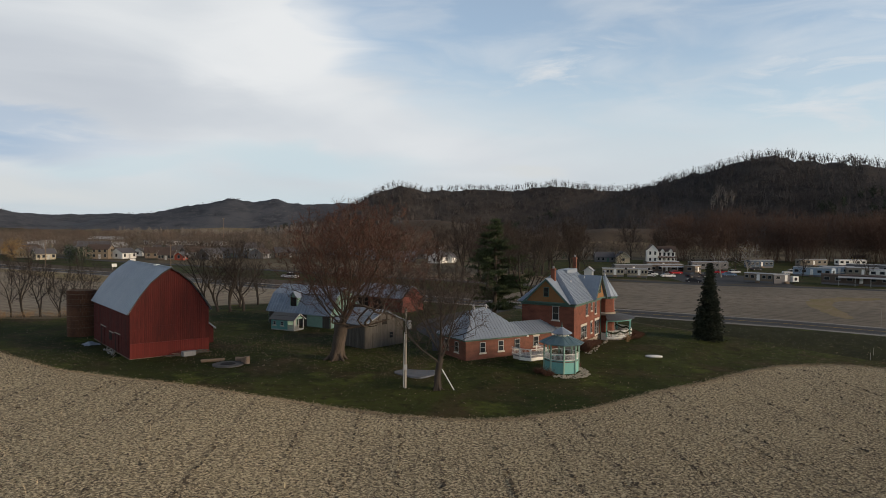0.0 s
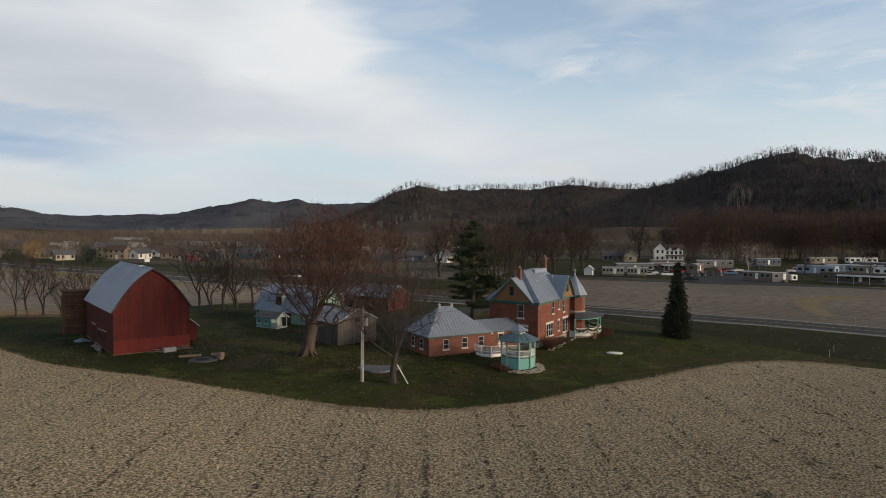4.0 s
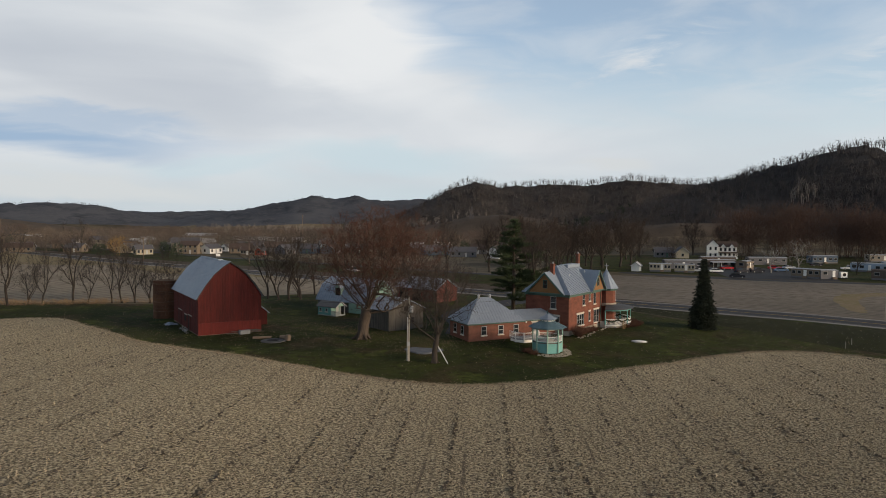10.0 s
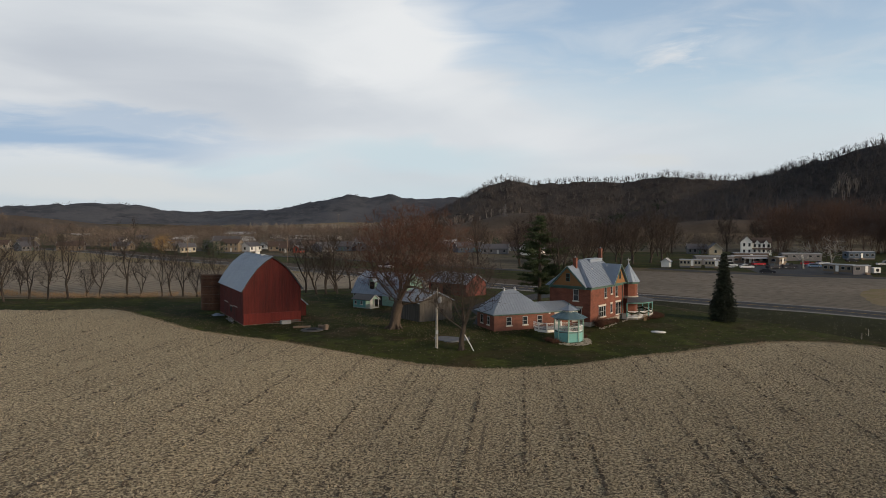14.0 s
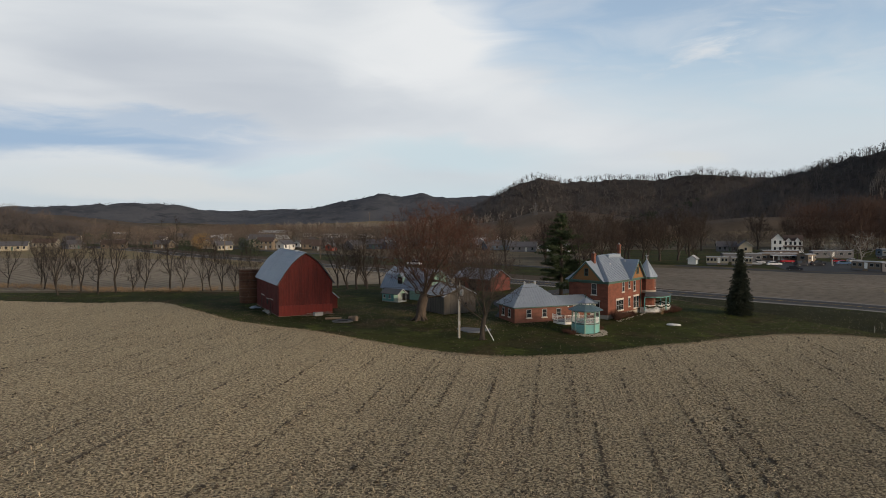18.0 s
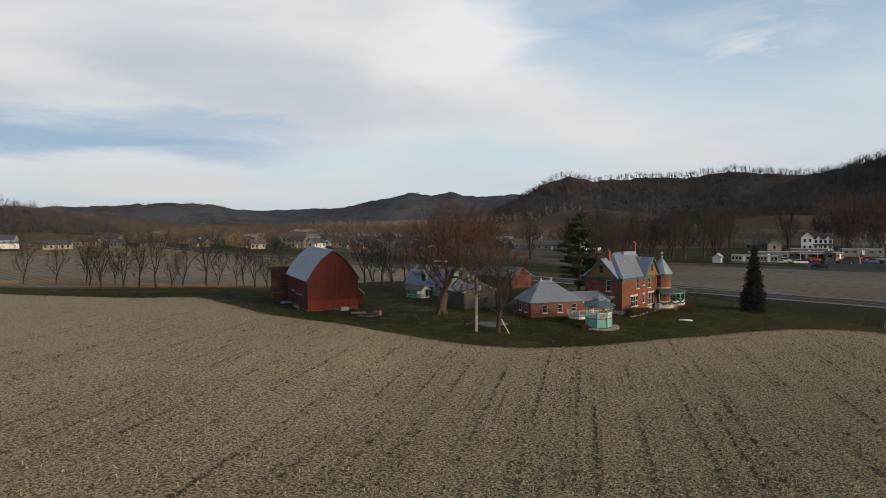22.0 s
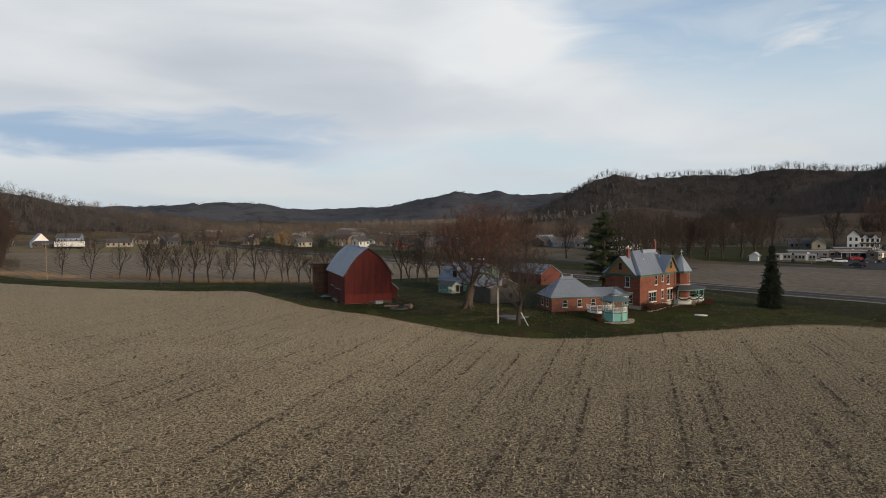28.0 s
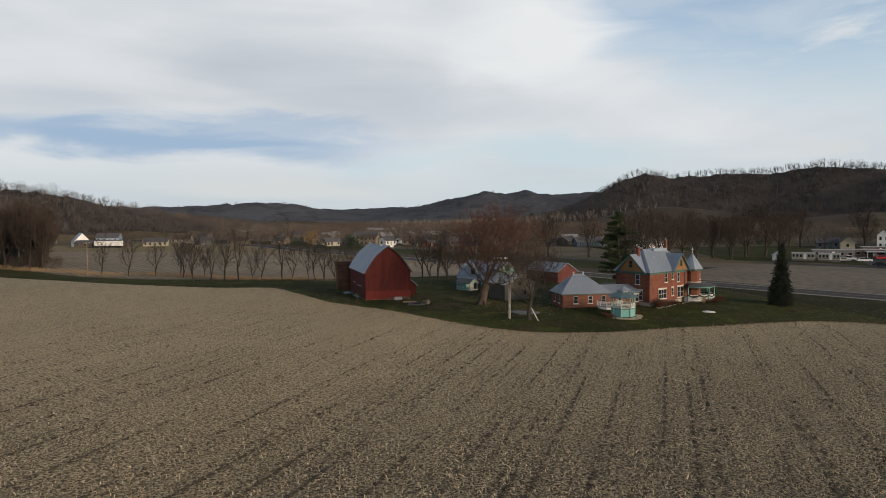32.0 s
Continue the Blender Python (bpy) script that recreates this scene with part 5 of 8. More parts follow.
def playhouse():
    ob = thing("playhouse", "small teal playhouse with white trim and a porch", "playhouse", place_on(-15.3, 115.1, -35))
    # ridge along x from the back to the porch end
    L, W, E, R = 4.4, 2.4, 1.75, 2.6
    part("wall", Shape().box(-3.2, 0, 0.15, 0, W, E), M_TEAL, ob)
    part("floor", Shape().box(-3.2, -0.05, 0, 1.3, W + 0.05, 0.15), M_SASH, ob)
    part("front_gable", Shape().slab([(1.25, 0, E), (1.25, W, E), (1.25, W / 2, R - 0.1)], 0.06), M_GREEN, ob)
    part("front_wall", Shape().box(0.005, 0.05, 0.15, 0.04, W - 0.05, E), M_GREEN, ob)
    for f in (0, 1):
        q = [(-3.5, -0.25, E - 0.12), (1.5, -0.25, E - 0.12), (1.5, W / 2, R), (-3.5, W / 2, R)]
        if f:
            q = [(x, W - y, z) for x, y, z in (q[1], q[0], q[3], q[2])]
        roof_plane(ob, q, mat("playhouse_shingles", (0.07, 0.075, 0.08), (0.12, 0.125, 0.13), bump=0.4), rib=0)
        v = [(q[1][0] + 0.01, q[1][1], q[1][2] - 0.1), (q[2][0] + 0.01, q[2][1], q[2][2] - 0.1), (q[2][0] + 0.01, q[2][1], q[2][2] + 0.04), (q[1][0] + 0.01, q[1][1], q[1][2] + 0.04)]
        if f:
            v = [(1.51, W + 0.25, E - 0.22), (1.51, W / 2, R - 0.1), (1.51, W / 2, R + 0.04), (1.51, W + 0.25, E - 0.08)]
        part("barge_board", Shape().slab(v, 0.06), M_SASH, ob, "white barge board")
    for y in (0.05, W / 2, W - 0.05):
        part("porch_post", Shape().box(1.17, y - 0.05, 0.15, 1.27, y + 0.05, E), M_SASH, ob)
    rail = part("porch_railing", Shape().box(1.18, 0, 0.82, 1.26, W / 2, 0.9), M_SASH, ob)
    side_rail = part("porch_railing", Shape().box(0, 0, 0.82, 1.175, 0.08, 0.9), M_SASH, ob)
    for k in range(9):
        part("baluster", Shape().box(1.2, 0.1 + k * 0.125, 0.15, 1.24, 0.15 + k * 0.125, 0.82), M_SASH, rail)
        part("baluster", Shape().box(0.05 + k * 0.125, 0.02, 0.15, 0.1 + k * 0.125, 0.06, 0.82), M_SASH, side_rail)
    for x in (-2.5, -1.0):
        window(ob, pose(x, 0, 0.75), 0.5, 0.6, lintel=False)
    part("door", Shape().box(0.045, 1.3, 0.15, 0.07, 2.0, 1.6), M_SASH, ob)


playhouse()


M_OLD_RED = mat("old_red_boards", (0.085, 0.030, 0.026), (0.15, 0.045, 0.036), 0.6, 6, rnd=0.15, bump=0.3)


def red_shed():
    ob = thing("red_shed", "long red shed with a grey metal roof", "shed", place_on(-4.4, 143.0, -44))
    W, L, E, R = 6.5, 12.0, 2.9, 4.9
    part("wall", Shape().box(0, 0, 0, L, W, E), M_OLD_RED, ob)
    for x in (0, L - 0.08):
        part("gable", Shape().slab([(x, 0, E), (x, W, E), (x, W / 2, R - 0.05)], 0.08), M_OLD_RED, ob)
    roof_plane(ob, [(-0.3, -0.4, E - 0.2), (L + 0.3, -0.4, E - 0.2), (L + 0.3, W / 2, R), (-0.3, W / 2, R)], M_ROOF_OLD, rib=0.5)
    roof_plane(ob, [(L + 0.3, W + 0.4, E - 0.2), (-0.3, W + 0.4, E - 0.2), (-0.3, W / 2, R), (L + 0.3, W / 2, R)], M_ROOF_OLD, rib=0.5)
    for x in (2.2, 6.0, 9.8):
        part("bay_door", Shape().box(x - 1.3, -0.05, 0.05, x + 1.3, -0.01, 2.5), M_DARK if x < 9 else M_OLD_RED, ob)


red_shed()


# ---- trees ----
class Twigs:
    """Fast store of thin ribbons: one quad each."""

    def __init__(self):
        self.a, self.b, self.w = [], [], []

    def add(self, p, q, w):
        self.a.append(p)
        self.b.append(q)
        self.w.append(w)

    def mesh(self, name, material, seed=1):
        a, b, w = np.array(self.a), np.array(self.b), np.array(self.w)[:, None]
        rs = np.random.RandomState(seed)
        side = np.cross(b - a, rs.normal(size=a.shape))
        side /= np.linalg.norm(side, axis=1, keepdims=True) + 1e-9
        v = np.stack([a - side * w, a + side * w, b + side * w * 0.35, b - side * w * 0.35], 1).reshape(-1, 3)
        n = len(a)
        me = bpy.data.meshes.new(name)
        me.vertices.add(4 * n)
        me.vertices.foreach_set("co", v.ravel())
        me.loops.add(4 * n)
        me.loops.foreach_set("vertex_index", np.arange(4 * n))
        me.polygons.add(n)
        me.polygons.foreach_set("loop_start", np.arange(0, 4 * n, 4))
        me.materials.append(material)
        me.update()
        return me


def grow(seed, height, clear, radius, trunk_r, points=260, step=0.7, tip_r=0.012, twigs=5, twig_len=0.8, twig_w=0.008, flare=1.35, lean=(0, 0), leader=0.55, squash=0.62, hollow=0.15, stems=1, wild=0.16, roots=7, fork=0.15, limbs=0, spread=(35, 62), droop=0.0, limb_at=(0.55, 1.0)):
    """A bare deciduous tree. Points are strewn through the crown's outline and each is reached by a bough
    that leaves the nearest wood; boughs thicken with all that they carry. Returns the wood and the twigs."""
    rs = np.random.RandomState(seed)
    cap = 30000
    pos, par, way = np.zeros((cap, 3)), np.full(cap, -1), np.zeros((cap, 3))
    n = 0

    def put(p, parent, d):
        nonlocal n
        pos[n], par[n], way[n] = p, parent, d
        n += 1
        return n - 1

    top = height * leader
    for k in range(stems):
        a = 2 * math.pi * k / stems + rs.uniform(0, 1)
        out = 0.0 if stems == 1 else 0.22
        d = np.array([lean[0] + math.cos(a) * out, lean[1] + math.sin(a) * out, 1.0])
        d /= np.linalg.norm(d)
        if k == 0:
            d = np.array([lean[0], lean[1], 1.0]) / math.hypot(1.0, *lean)
            last = split = put(np.array([0, 0, -0.15]), -1, d)
        else:
            last = split
        p = pos[last].copy()
        goal = top * (1.0 if k == 0 else rs.uniform(0.7, 0.95))
        while p[2] < goal:
            d = d + np.array([rs.normal() * 0.09, rs.normal() * 0.09, 0.02])
            d /= np.linalg.norm(d)
            p = p + d * step
            last = put(p, last, d)
            if k == 0 and p[2] < height * fork:
                split = last
    # great limbs: they leave the trunk low down, arch outwards and turn up, and fork on the way
    def limb(j, d, length, depth):
        p, gone, side = pos[j].copy(), 0.0, 1 if rs.uniform() < 0.5 else -1
        forks = sorted(rs.uniform(0.25, 0.85, 3 - depth)) if depth < 3 else []
        while gone < length:
            d = d + rs.normal(size=3) * 0.07 + np.array([0, 0, (0.055 if gone < 0.75 * length else -droop)])
            d /= np.linalg.norm(d)
            p = p + d * step
            j = put(p, j, d)
            gone += step
            if forks and gone > forks[0] * length:
                forks = forks[1:]
                side = -side
                a, up_ = np.cross(d, [0, 0, 1.0]), np.array([0, 0, 1.0])
                e = d + a * side * rs.uniform(0.45, 0.8) + up_ * rs.uniform(-0.15, 0.4)
                limb(j, e / np.linalg.norm(e), (length - gone) * rs.uniform(0.7, 1.0) + step, depth + 1)

    if limbs:
        bole = [i for i in range(n) if clear * limb_at[0] <= pos[i, 2] <= max(top, clear) * limb_at[1]] or [n - 1]
        for k in range(limbs):
            a, tilt = 2 * math.pi * (k + rs.uniform(-0.25, 0.25)) / limbs, radians(rs.uniform(*spread))
            j = bole[int(len(bole) * (k * 0.618 % 1.0))]
            d = np.array([math.cos(a) * math.sin(tilt), math.sin(a) * math.sin(tilt), math.cos(tilt)])
            reach = min(radius / max(0.35, math.sin(tilt)), (height - pos[j, 2]) / max(0.35, math.cos(tilt)))
            limb(j, d, reach * rs.uniform(0.62, 0.78), 0)
    mid = np.array([lean[0] * height * 0.7, lean[1] * height * 0.7, (height + clear) / 2])
    half = (height - clear) / 2
    v = rs.normal(size=(points * 2, 3))
    v /= np.linalg.norm(v, axis=1, keepdims=True)
    v *= (hollow + (1 - hollow) * rs.uniform(0, 1, (len(v), 1))) * rs.uniform(0.82, 1.06, (len(v), 1))
    v[:, 2] = np.where(v[:, 2] < 0, v[:, 2] * 1.0, v[:, 2])
    spots = mid + v * np.array([radius, radius, half])
    # a crown is widest above its middle's foot
    spots = spots[(spots[:, 2] > clear * 0.95)][:points]
    order = np.argsort(np.linalg.norm(spots - np.array([mid[0], mid[1], clear]), axis=1) + rs.normal(size=len(spots)) * 0.8)
    for p in spots[order]:
        d = pos[:n] - p
        cost = np.linalg.norm(d, axis=1) + squash * np.maximum(0, d[:, 2] + 0.4 * np.hypot(d[:, 0], d[:, 1])) + np.where(pos[:n, 2] < clear * 0.8, 50, 0)
        j = int(np.argmin(cost))
        q, w = pos[j].copy(), way[j].copy()
        for _ in range(26):
            to = p - q
            dist = np.linalg.norm(to)
            if dist < step * 0.75 or n >= cap - 2:
                break
            pull = 0.56 + 0.3 * min(1.0, 2.5 * step / dist)
            w = (1 - pull) * w + pull * to / dist + rs.normal(size=3) * wild
            w /= np.linalg.norm(w)
            q = q + w * min(step, dist)
            j = put(q, j, w)
    # thickness from the load
    load = np.zeros(n)
    kids = np.zeros(n, int)
    for i in range(n - 1, 0, -1):
        if kids[i] == 0:
            load[i] = 1.0
        load[par[i]] += load[i]
        kids[par[i]] += 1
    load = np.maximum(load, 1.0)
    rad = tip_r * load ** 0.46
    # an old trunk is stouter than its boughs ask for
    rad *= 1 + (trunk_r / rad[0] - 1) * np.clip(load / load[0] * 1.08, 0, 1) ** 1.2
    wood, fine = Shape(), Twigs()
    for i in range(1, n):
        a, b = pos[par[i]], pos[i]
        r0 = min(rad[par[i]], rad[i] * 1.7) if par[i] else rad[i] * flare
        wood.rod(a, b, r0, rad[i], n=8 if rad[i] > 0.2 else 6 if rad[i] > 0.08 else 4 if rad[i] > 0.035 else 3, cap=False)
    for k in range(roots):
        a = k * 2 * math.pi / roots + rs.uniform(-0.25, 0.25)
        c = np.array([math.cos(a), math.sin(a), 0])
        foot, knee, hip = pos[0] + c * trunk_r * flare * rs.uniform(1.2, 1.7) - [0, 0, 0.1], pos[1] * 0.75 + pos[0] * 0.25 + c * trunk_r * 0.95, pos[4] + c * trunk_r * 0.3
        wood.rod(foot, knee, trunk_r * 0.16, trunk_r * 0.34, n=6, cap=False)
        wood.rod(knee, hip, trunk_r * 0.34, trunk_r * 0.12, n=6, cap=False)
    thin = [i for i in range(1, n) if load[i] < 5]
    for i in thin:
        for _ in range(twigs if kids[i] == 0 else max(1, twigs // 3)):
            d = way[i] * 0.9 + rs.normal(size=3) * 0.55 + np.array([0, 0, 0.3])
            d /= np.linalg.norm(d)
            a = pos[i] - way[i] * step * rs.uniform(0, 0.9)
            b = a + d * twig_len * rs.uniform(0.6, 1.35)
            fine.add(tuple(a), tuple(b), twig_w)
            for _ in range(2):
                m = a + (b - a) * rs.uniform(0.3, 0.85)
                f = d + rs.normal(size=3) * 0.6
                fine.add(tuple(m), tuple(m + f / np.linalg.norm(f) * twig_len * rs.uniform(0.3, 0.65)), twig_w * 0.8)
    return wood, fine


def bare_tree(name, label, m, args, bark, twig, category="tree", group=""):
    wood, fine = grow(**args)
    ob = thing(name, label, category, m, group)
    part("trunk", wood, bark, ob, smooth=True)
    part("crown", fine.mesh("crown", twig, args["seed"]), twig, ob, "fine bare twigs")
    return ob


bare_tree("maple_tree", "huge old bare maple with a flared pale trunk", place_on(-7.6, 92.8), dict(seed=11, height=19.9, clear=3.8, radius=10.8, trunk_r=0.80, points=2500, step=0.7, tip_r=0.017, twigs=8, twig_len=1.05, twig_w=0.016, wild=0.07, lean=(0.20, 0.0), leader=0.27, stems=1, fork=0.2, flare=1.3, hollow=0.25, limbs=9, spread=(24, 64), limb_at=(0.95, 1.0)), M_BARK_PALE, M_TWIG_RED)
bare_tree("yard_tree", "slender bare grey-brown yard tree", on_yard(2.9, 78.6), dict(seed=27, height=14.6, clear=3.4, radius=6.4, trunk_r=0.36, points=1100, step=0.55, tip_r=0.012, wild=0.07, twigs=6, twig_len=0.8, twig_w=0.012, leader=0.34, flare=1.3, roots=5, limbs=8, spread=(20, 52), limb_at=(0.75, 1.0)), M_BARK_DARK, M_TWIG)
bare_tree("gnarled_tree", "dark twisted bare tree behind the brick house", place_on(23.4, 117.2), dict(seed=33, height=19.0, clear=5.0, radius=5.2, trunk_r=0.45, points=420, step=0.8, tip_r=0.022, twigs=4, twig_len=0.9, twig_w=0.012, leader=0.4, stems=2, wild=0.2, roots=0, limbs=6, spread=(12, 48)), M_BARK_DARK, M_TWIG_DARK)

# tree rows: a few grown trees, repeated at other turns and sizes
PROTO = []
for i, (hgt, rr, st) in enumerate(((15.6, 4.0, 2), (17.0, 4.4, 1), (13.6, 3.3, 2), (17.2, 3.8, 1), (10.0, 2.9, 3))):
    PROTO.append(dict(seed=40 + i, height=hgt, clear=2.2, radius=rr, trunk_r=0.22, points=330, step=0.65, tip_r=0.018, twigs=3, twig_len=0.8, twig_w=0.015, leader=0.70, stems=st, fork=0.06, wild=0.07, squash=0.8, roots=0, flare=1.25, limbs=6, spread=(14, 58), limb_at=(1.2, 0.95)))
rnd = random.Random(8)
row_spots = [(-92, 124), (-90, 129), (-84.6, 127), (-81.2, 128.4), (-78.6, 131), (-75.2, 130), (-69.9, 131.5), (-68.2, 134), (-63.5, 134.5), (-61.6, 134.8), (-58.8, 134.6), (-55.5, 134), (-52.8, 133), (-98, 138), (-107, 139.5), (-115, 138.5), (-123.5, 137.5), (-97, 131), (-103, 135), (-49, 131), (-30, 139.6), (-27.8, 139.4), (-27.0, 146), (-33, 142), (-24, 150), (-25.5, 140.5), (-133, 137.5)]
first = {}
for i, (x, y) in enumerate(row_spots):
    k = (i * 7 + i // 4) % 5
    s = rnd.uniform(0.85, 1.1)
    m = pose(x, y, 0, 0, 0, rnd.uniform(0, 360))
    if k not in first:
        first[k] = bare_tree("row_tree", "bare grey tree in the row along the field edge", m, PROTO[k], M_BARK_DARK, M_TWIG_DARK, group="trees along the field edge")
    else:
        c = copy_thing(first[k], m)
        wide = 1.3 if x > -36 else 1.0
        s *= 0.76 if x < -62 else 0.9
        c.scale = (s * wide, s * wide, s)

row_first = dict(first)
BIG = [dict(seed=60 + i, height=h, clear=4.0, radius=r, trunk_r=0.42, points=520, step=0.9, tip_r=0.028, twigs=4, wild=0.07, twig_len=1.3, twig_w=0.026, leader=0.42, stems=st, roots=0, limbs=7, spread=(15, 45)) for i, (h, r, st) in enumerate(((19.5, 7.0, 2), (18.0, 6.4, 1), (20.5, 6.6, 3)))]
first = {}
big_spots = [(33, 190), (37, 205), (30, 214), (44, 222), (50, 232), (57, 240), (63, 236), (70, 246), (78, 250), (40, 236), (86, 262), (24, 222), (10, 240), (-6, 236), (96, 300), (104, 318), (60, 262), (112, 330), (47, 214), (66, 256), (52, 250), (74, 262), (146, 345), (158, 338)]
for i, (x, y) in enumerate(big_spots):
    k = i % 3
    s = rnd.uniform(0.85, 1.1)
    m = pose(x, y, 0, 0, 0, rnd.uniform(0, 360))
    if k not in first:
        first[k] = bare_tree("roadside_tree", "tall bare roadside tree with a rounded crown", m, BIG[k], M_BARK_DARK, M_TWIG_BIG, group="tall trees beyond the house")
    else:
        c = copy_thing(first[k], m)
        c.scale = (s, s, s)
left_wood = []
while len(left_wood) < 80:
    x, y = rnd.uniform(-262, -139), rnd.uniform(132, 250)
    if 134 - 0.43 * (x + 141) < y < -14 - x:
        left_wood.append((x, y))
for i, (x, y) in enumerate(left_wood):
    s = rnd.uniform(0.85, 1.25)
    c = copy_thing(first[i % 3], pose(x, y, 0, 0, 0, rnd.uniform(0, 360)))
    c.scale = (s * 0.8, s * 0.8, s)
    tagged(c, "bare tree at the edge of a dark wood", group="trees of the wood edge")

birch_args = [dict(seed=80 + i, height=h, clear=2.0, radius=h * 0.42, trunk_r=0.26, points=200, step=0.8, tip_r=0.026, wild=0.12, twigs=2, twig_len=0.9, twig_w=0.014, leader=0.5, stems=2, roots=0) for i, h in enumerate((10.0, 13.0))]
for (x, y), a in zip(((122.9, 222), (131, 219)), birch_args):
    bare_tree("birch_tree", "bare white-barked birch among the trailers", place_on(x, y), a, M_BIRCH, M_BIRCH, group="white birches")


def needle_mesh(name, tufts, material, seed):
    """Small drooping needle sprays: three narrow leaves each."""
    rs = np.random.RandomState(seed)
    t = Twigs()
    for p, d, ln, w in tufts:
        for _ in range(3):
            e = np.array(p) + np.array(d) * ln + rs.normal(size=3) * ln * 0.45
            t.add(tuple(p), tuple(e), w)
    return t.mesh(name, material, seed)


def spruce(x, y, h, r, seed):
    rnd = random.Random(seed)
    ob = thing("spruce_tree", "dark dense conical spruce on the lawn", "tree", on_yard(x, y))
    part("trunk", Shape().rod((0, 0, -0.1), (0, 0, h * 0.96), 0.28, 0.03, n=8), M_BARK, ob)
    tufts = []
    z = 0.35
    while z < h - 0.15:
        rr = r * (1 - z / h) ** 0.80 * rnd.uniform(0.80, 1.12) + 0.12
        n = max(5, int(19 * rr / r + 5))
        for j in range(n):
            a = rnd.uniform(0, 2 * math.pi)
            ln = rr * rnd.uniform(0.75, 1.12)
            d = Vector((math.cos(a), math.sin(a), 0))
            steps = max(3, int(ln / 0.2))
            for k in range(steps):
                s = (k + 0.6) / steps
                p = d * ln * s + Vector((rnd.gauss(0, 0.1), rnd.gauss(0, 0.1), z - 0.45 * ln * s * s + 0.12 * s + rnd.gauss(0, 0.05)))
                q = d.cross(Vector((0, 0, 1))) * rnd.choice((-1, 1)) * 0.8 + d * 0.7 + Vector((0, 0, -0.25))
                tufts.append((tuple(p), tuple(q.normalized()), 0.32 * (0.6 + 0.5 * (1 - s)), 0.08))
        z += 0.2
    part("crown", needle_mesh("crown", tufts, M_NEEDLE, seed), M_NEEDLE, ob, "dark green needles")


spruce(47.9, 103.3, 11.5, 2.45, 5)


def pine(x, y, h, r, seed):
    rnd = random.Random(seed)
    ob = thing("pine_tree", "tall open white pine with layered boughs", "tree", place_on(x, y))
    wood = Shape().rod((0, 0, -0.1), (0.1, 0, h * 0.5), 0.42, 0.28, n=8).rod((0.1, 0, h * 0.5), (0, 0.1, h * 0.97), 0.28, 0.04, n=8)
    tufts = []
    z = 2.6
    while z < h - 0.3:
        s0 = (z - 1.6) / (h - 1.6)
        rr = r * (0.62 + 0.75 * s0 * (1 - s0) * 2) * (1 - s0 ** 3) * rnd.uniform(0.6, 1.2)
        for j in range(rnd.choice((4, 5, 6))):
            a = rnd.uniform(0, 2 * math.pi)
            d = Vector((math.cos(a), math.sin(a), 0))
            ln = max(0.7, rr * rnd.uniform(0.7, 1.1))
            tip = d * ln + Vector((0, 0, z + ln * rnd.uniform(0.0, 0.22)))
            wood.rod((0, 0, z), tip, 0.07, 0.02, n=4, cap=False)
            for k in range(int(ln * 11)):
                s = rnd.uniform(0.25, 1.05)
                p = Vector((0, 0, z)).lerp(tip, s) + Vector((rnd.gauss(0, 0.28), rnd.gauss(0, 0.28), rnd.gauss(0.08, 0.1)))
                for _ in range(5):
                    q = Vector((rnd.gauss(0, 1), rnd.gauss(0, 1), rnd.gauss(0.35, 0.5))).normalized()
                    tufts.append((tuple(p), tuple(q), 0.34, 0.035))
        z += rnd.uniform(0.55, 0.95)
    part("trunk", wood, M_BARK, ob, smooth=True)
    part("crown", needle_mesh("crown", tufts, M_NEEDLE_P, seed), M_NEEDLE_P, ob, "tufted dark green needles")


pine(18.4, 119.2, 18.4, 5.6, 9)


# ---- woods, too many trees to count ----
def wood_stuff(name, label, spots, material, hgt, blades, width, seed, squat=0.42, length=0.28, trunk=True, rise=0.5, low=0.3, stems=3):
    """Far bare trees: each a few stems and a rounded crown of many short twigs."""
    rs = np.random.RandomState(seed)
    spots = np.array(spots, float).reshape(-1, 3)
    n = len(spots)
    h = hgt * rs.uniform(0.7, 1.12, n)
    w = h * squat * rs.uniform(0.8, 1.2, n)
    t = Twigs()
    if trunk:
        for _ in range(stems):
            foot = spots + np.stack([rs.normal(size=n) * 0.3, rs.normal(size=n) * 0.3, -np.ones(n)], 1)
            head = spots + np.stack([rs.normal(size=n) * w * 0.4, rs.normal(size=n) * w * 0.4, h * rs.uniform(0.55, 0.9, n)], 1)
            t.a += foot.tolist()
            t.b += head.tolist()
            t.w += (width * rs.uniform(1.2, 2.4, n)).tolist()
    v = rs.normal(size=(n, blades, 3))
    v /= np.linalg.norm(v, axis=2, keepdims=True)
    v *= rs.uniform(0.25, 1.0, (n, blades, 1)) ** 0.5
    half = (h * (1 - low) / 2)[:, None]
    c = np.stack([spots[:, 0, None] + v[..., 0] * w[:, None], spots[:, 1, None] + v[..., 1] * w[:, None], spots[:, 2, None] + h[:, None] * low + half * (1 + v[..., 2])], -1)
    d = v + rs.normal(size=v.shape) * 0.6 + np.array([0, 0, rise])
    d /= np.linalg.norm(d, axis=2, keepdims=True)
    e = d * (h[:, None, None] * length * rs.uniform(0.5, 1.2, (n, blades, 1))) * 0.5
    t.a += (c - e).reshape(-1, 3).tolist()
    t.b += (c + e).reshape(-1, 3).tolist()
    t.w += (width * rs.uniform(0.6, 1.2, n * blades)).tolist()
    ob = new(name, t.mesh(name, material, seed))
    return tagged(ob, label, "trees", kind="stuff")


rs = np.random.RandomState(17)


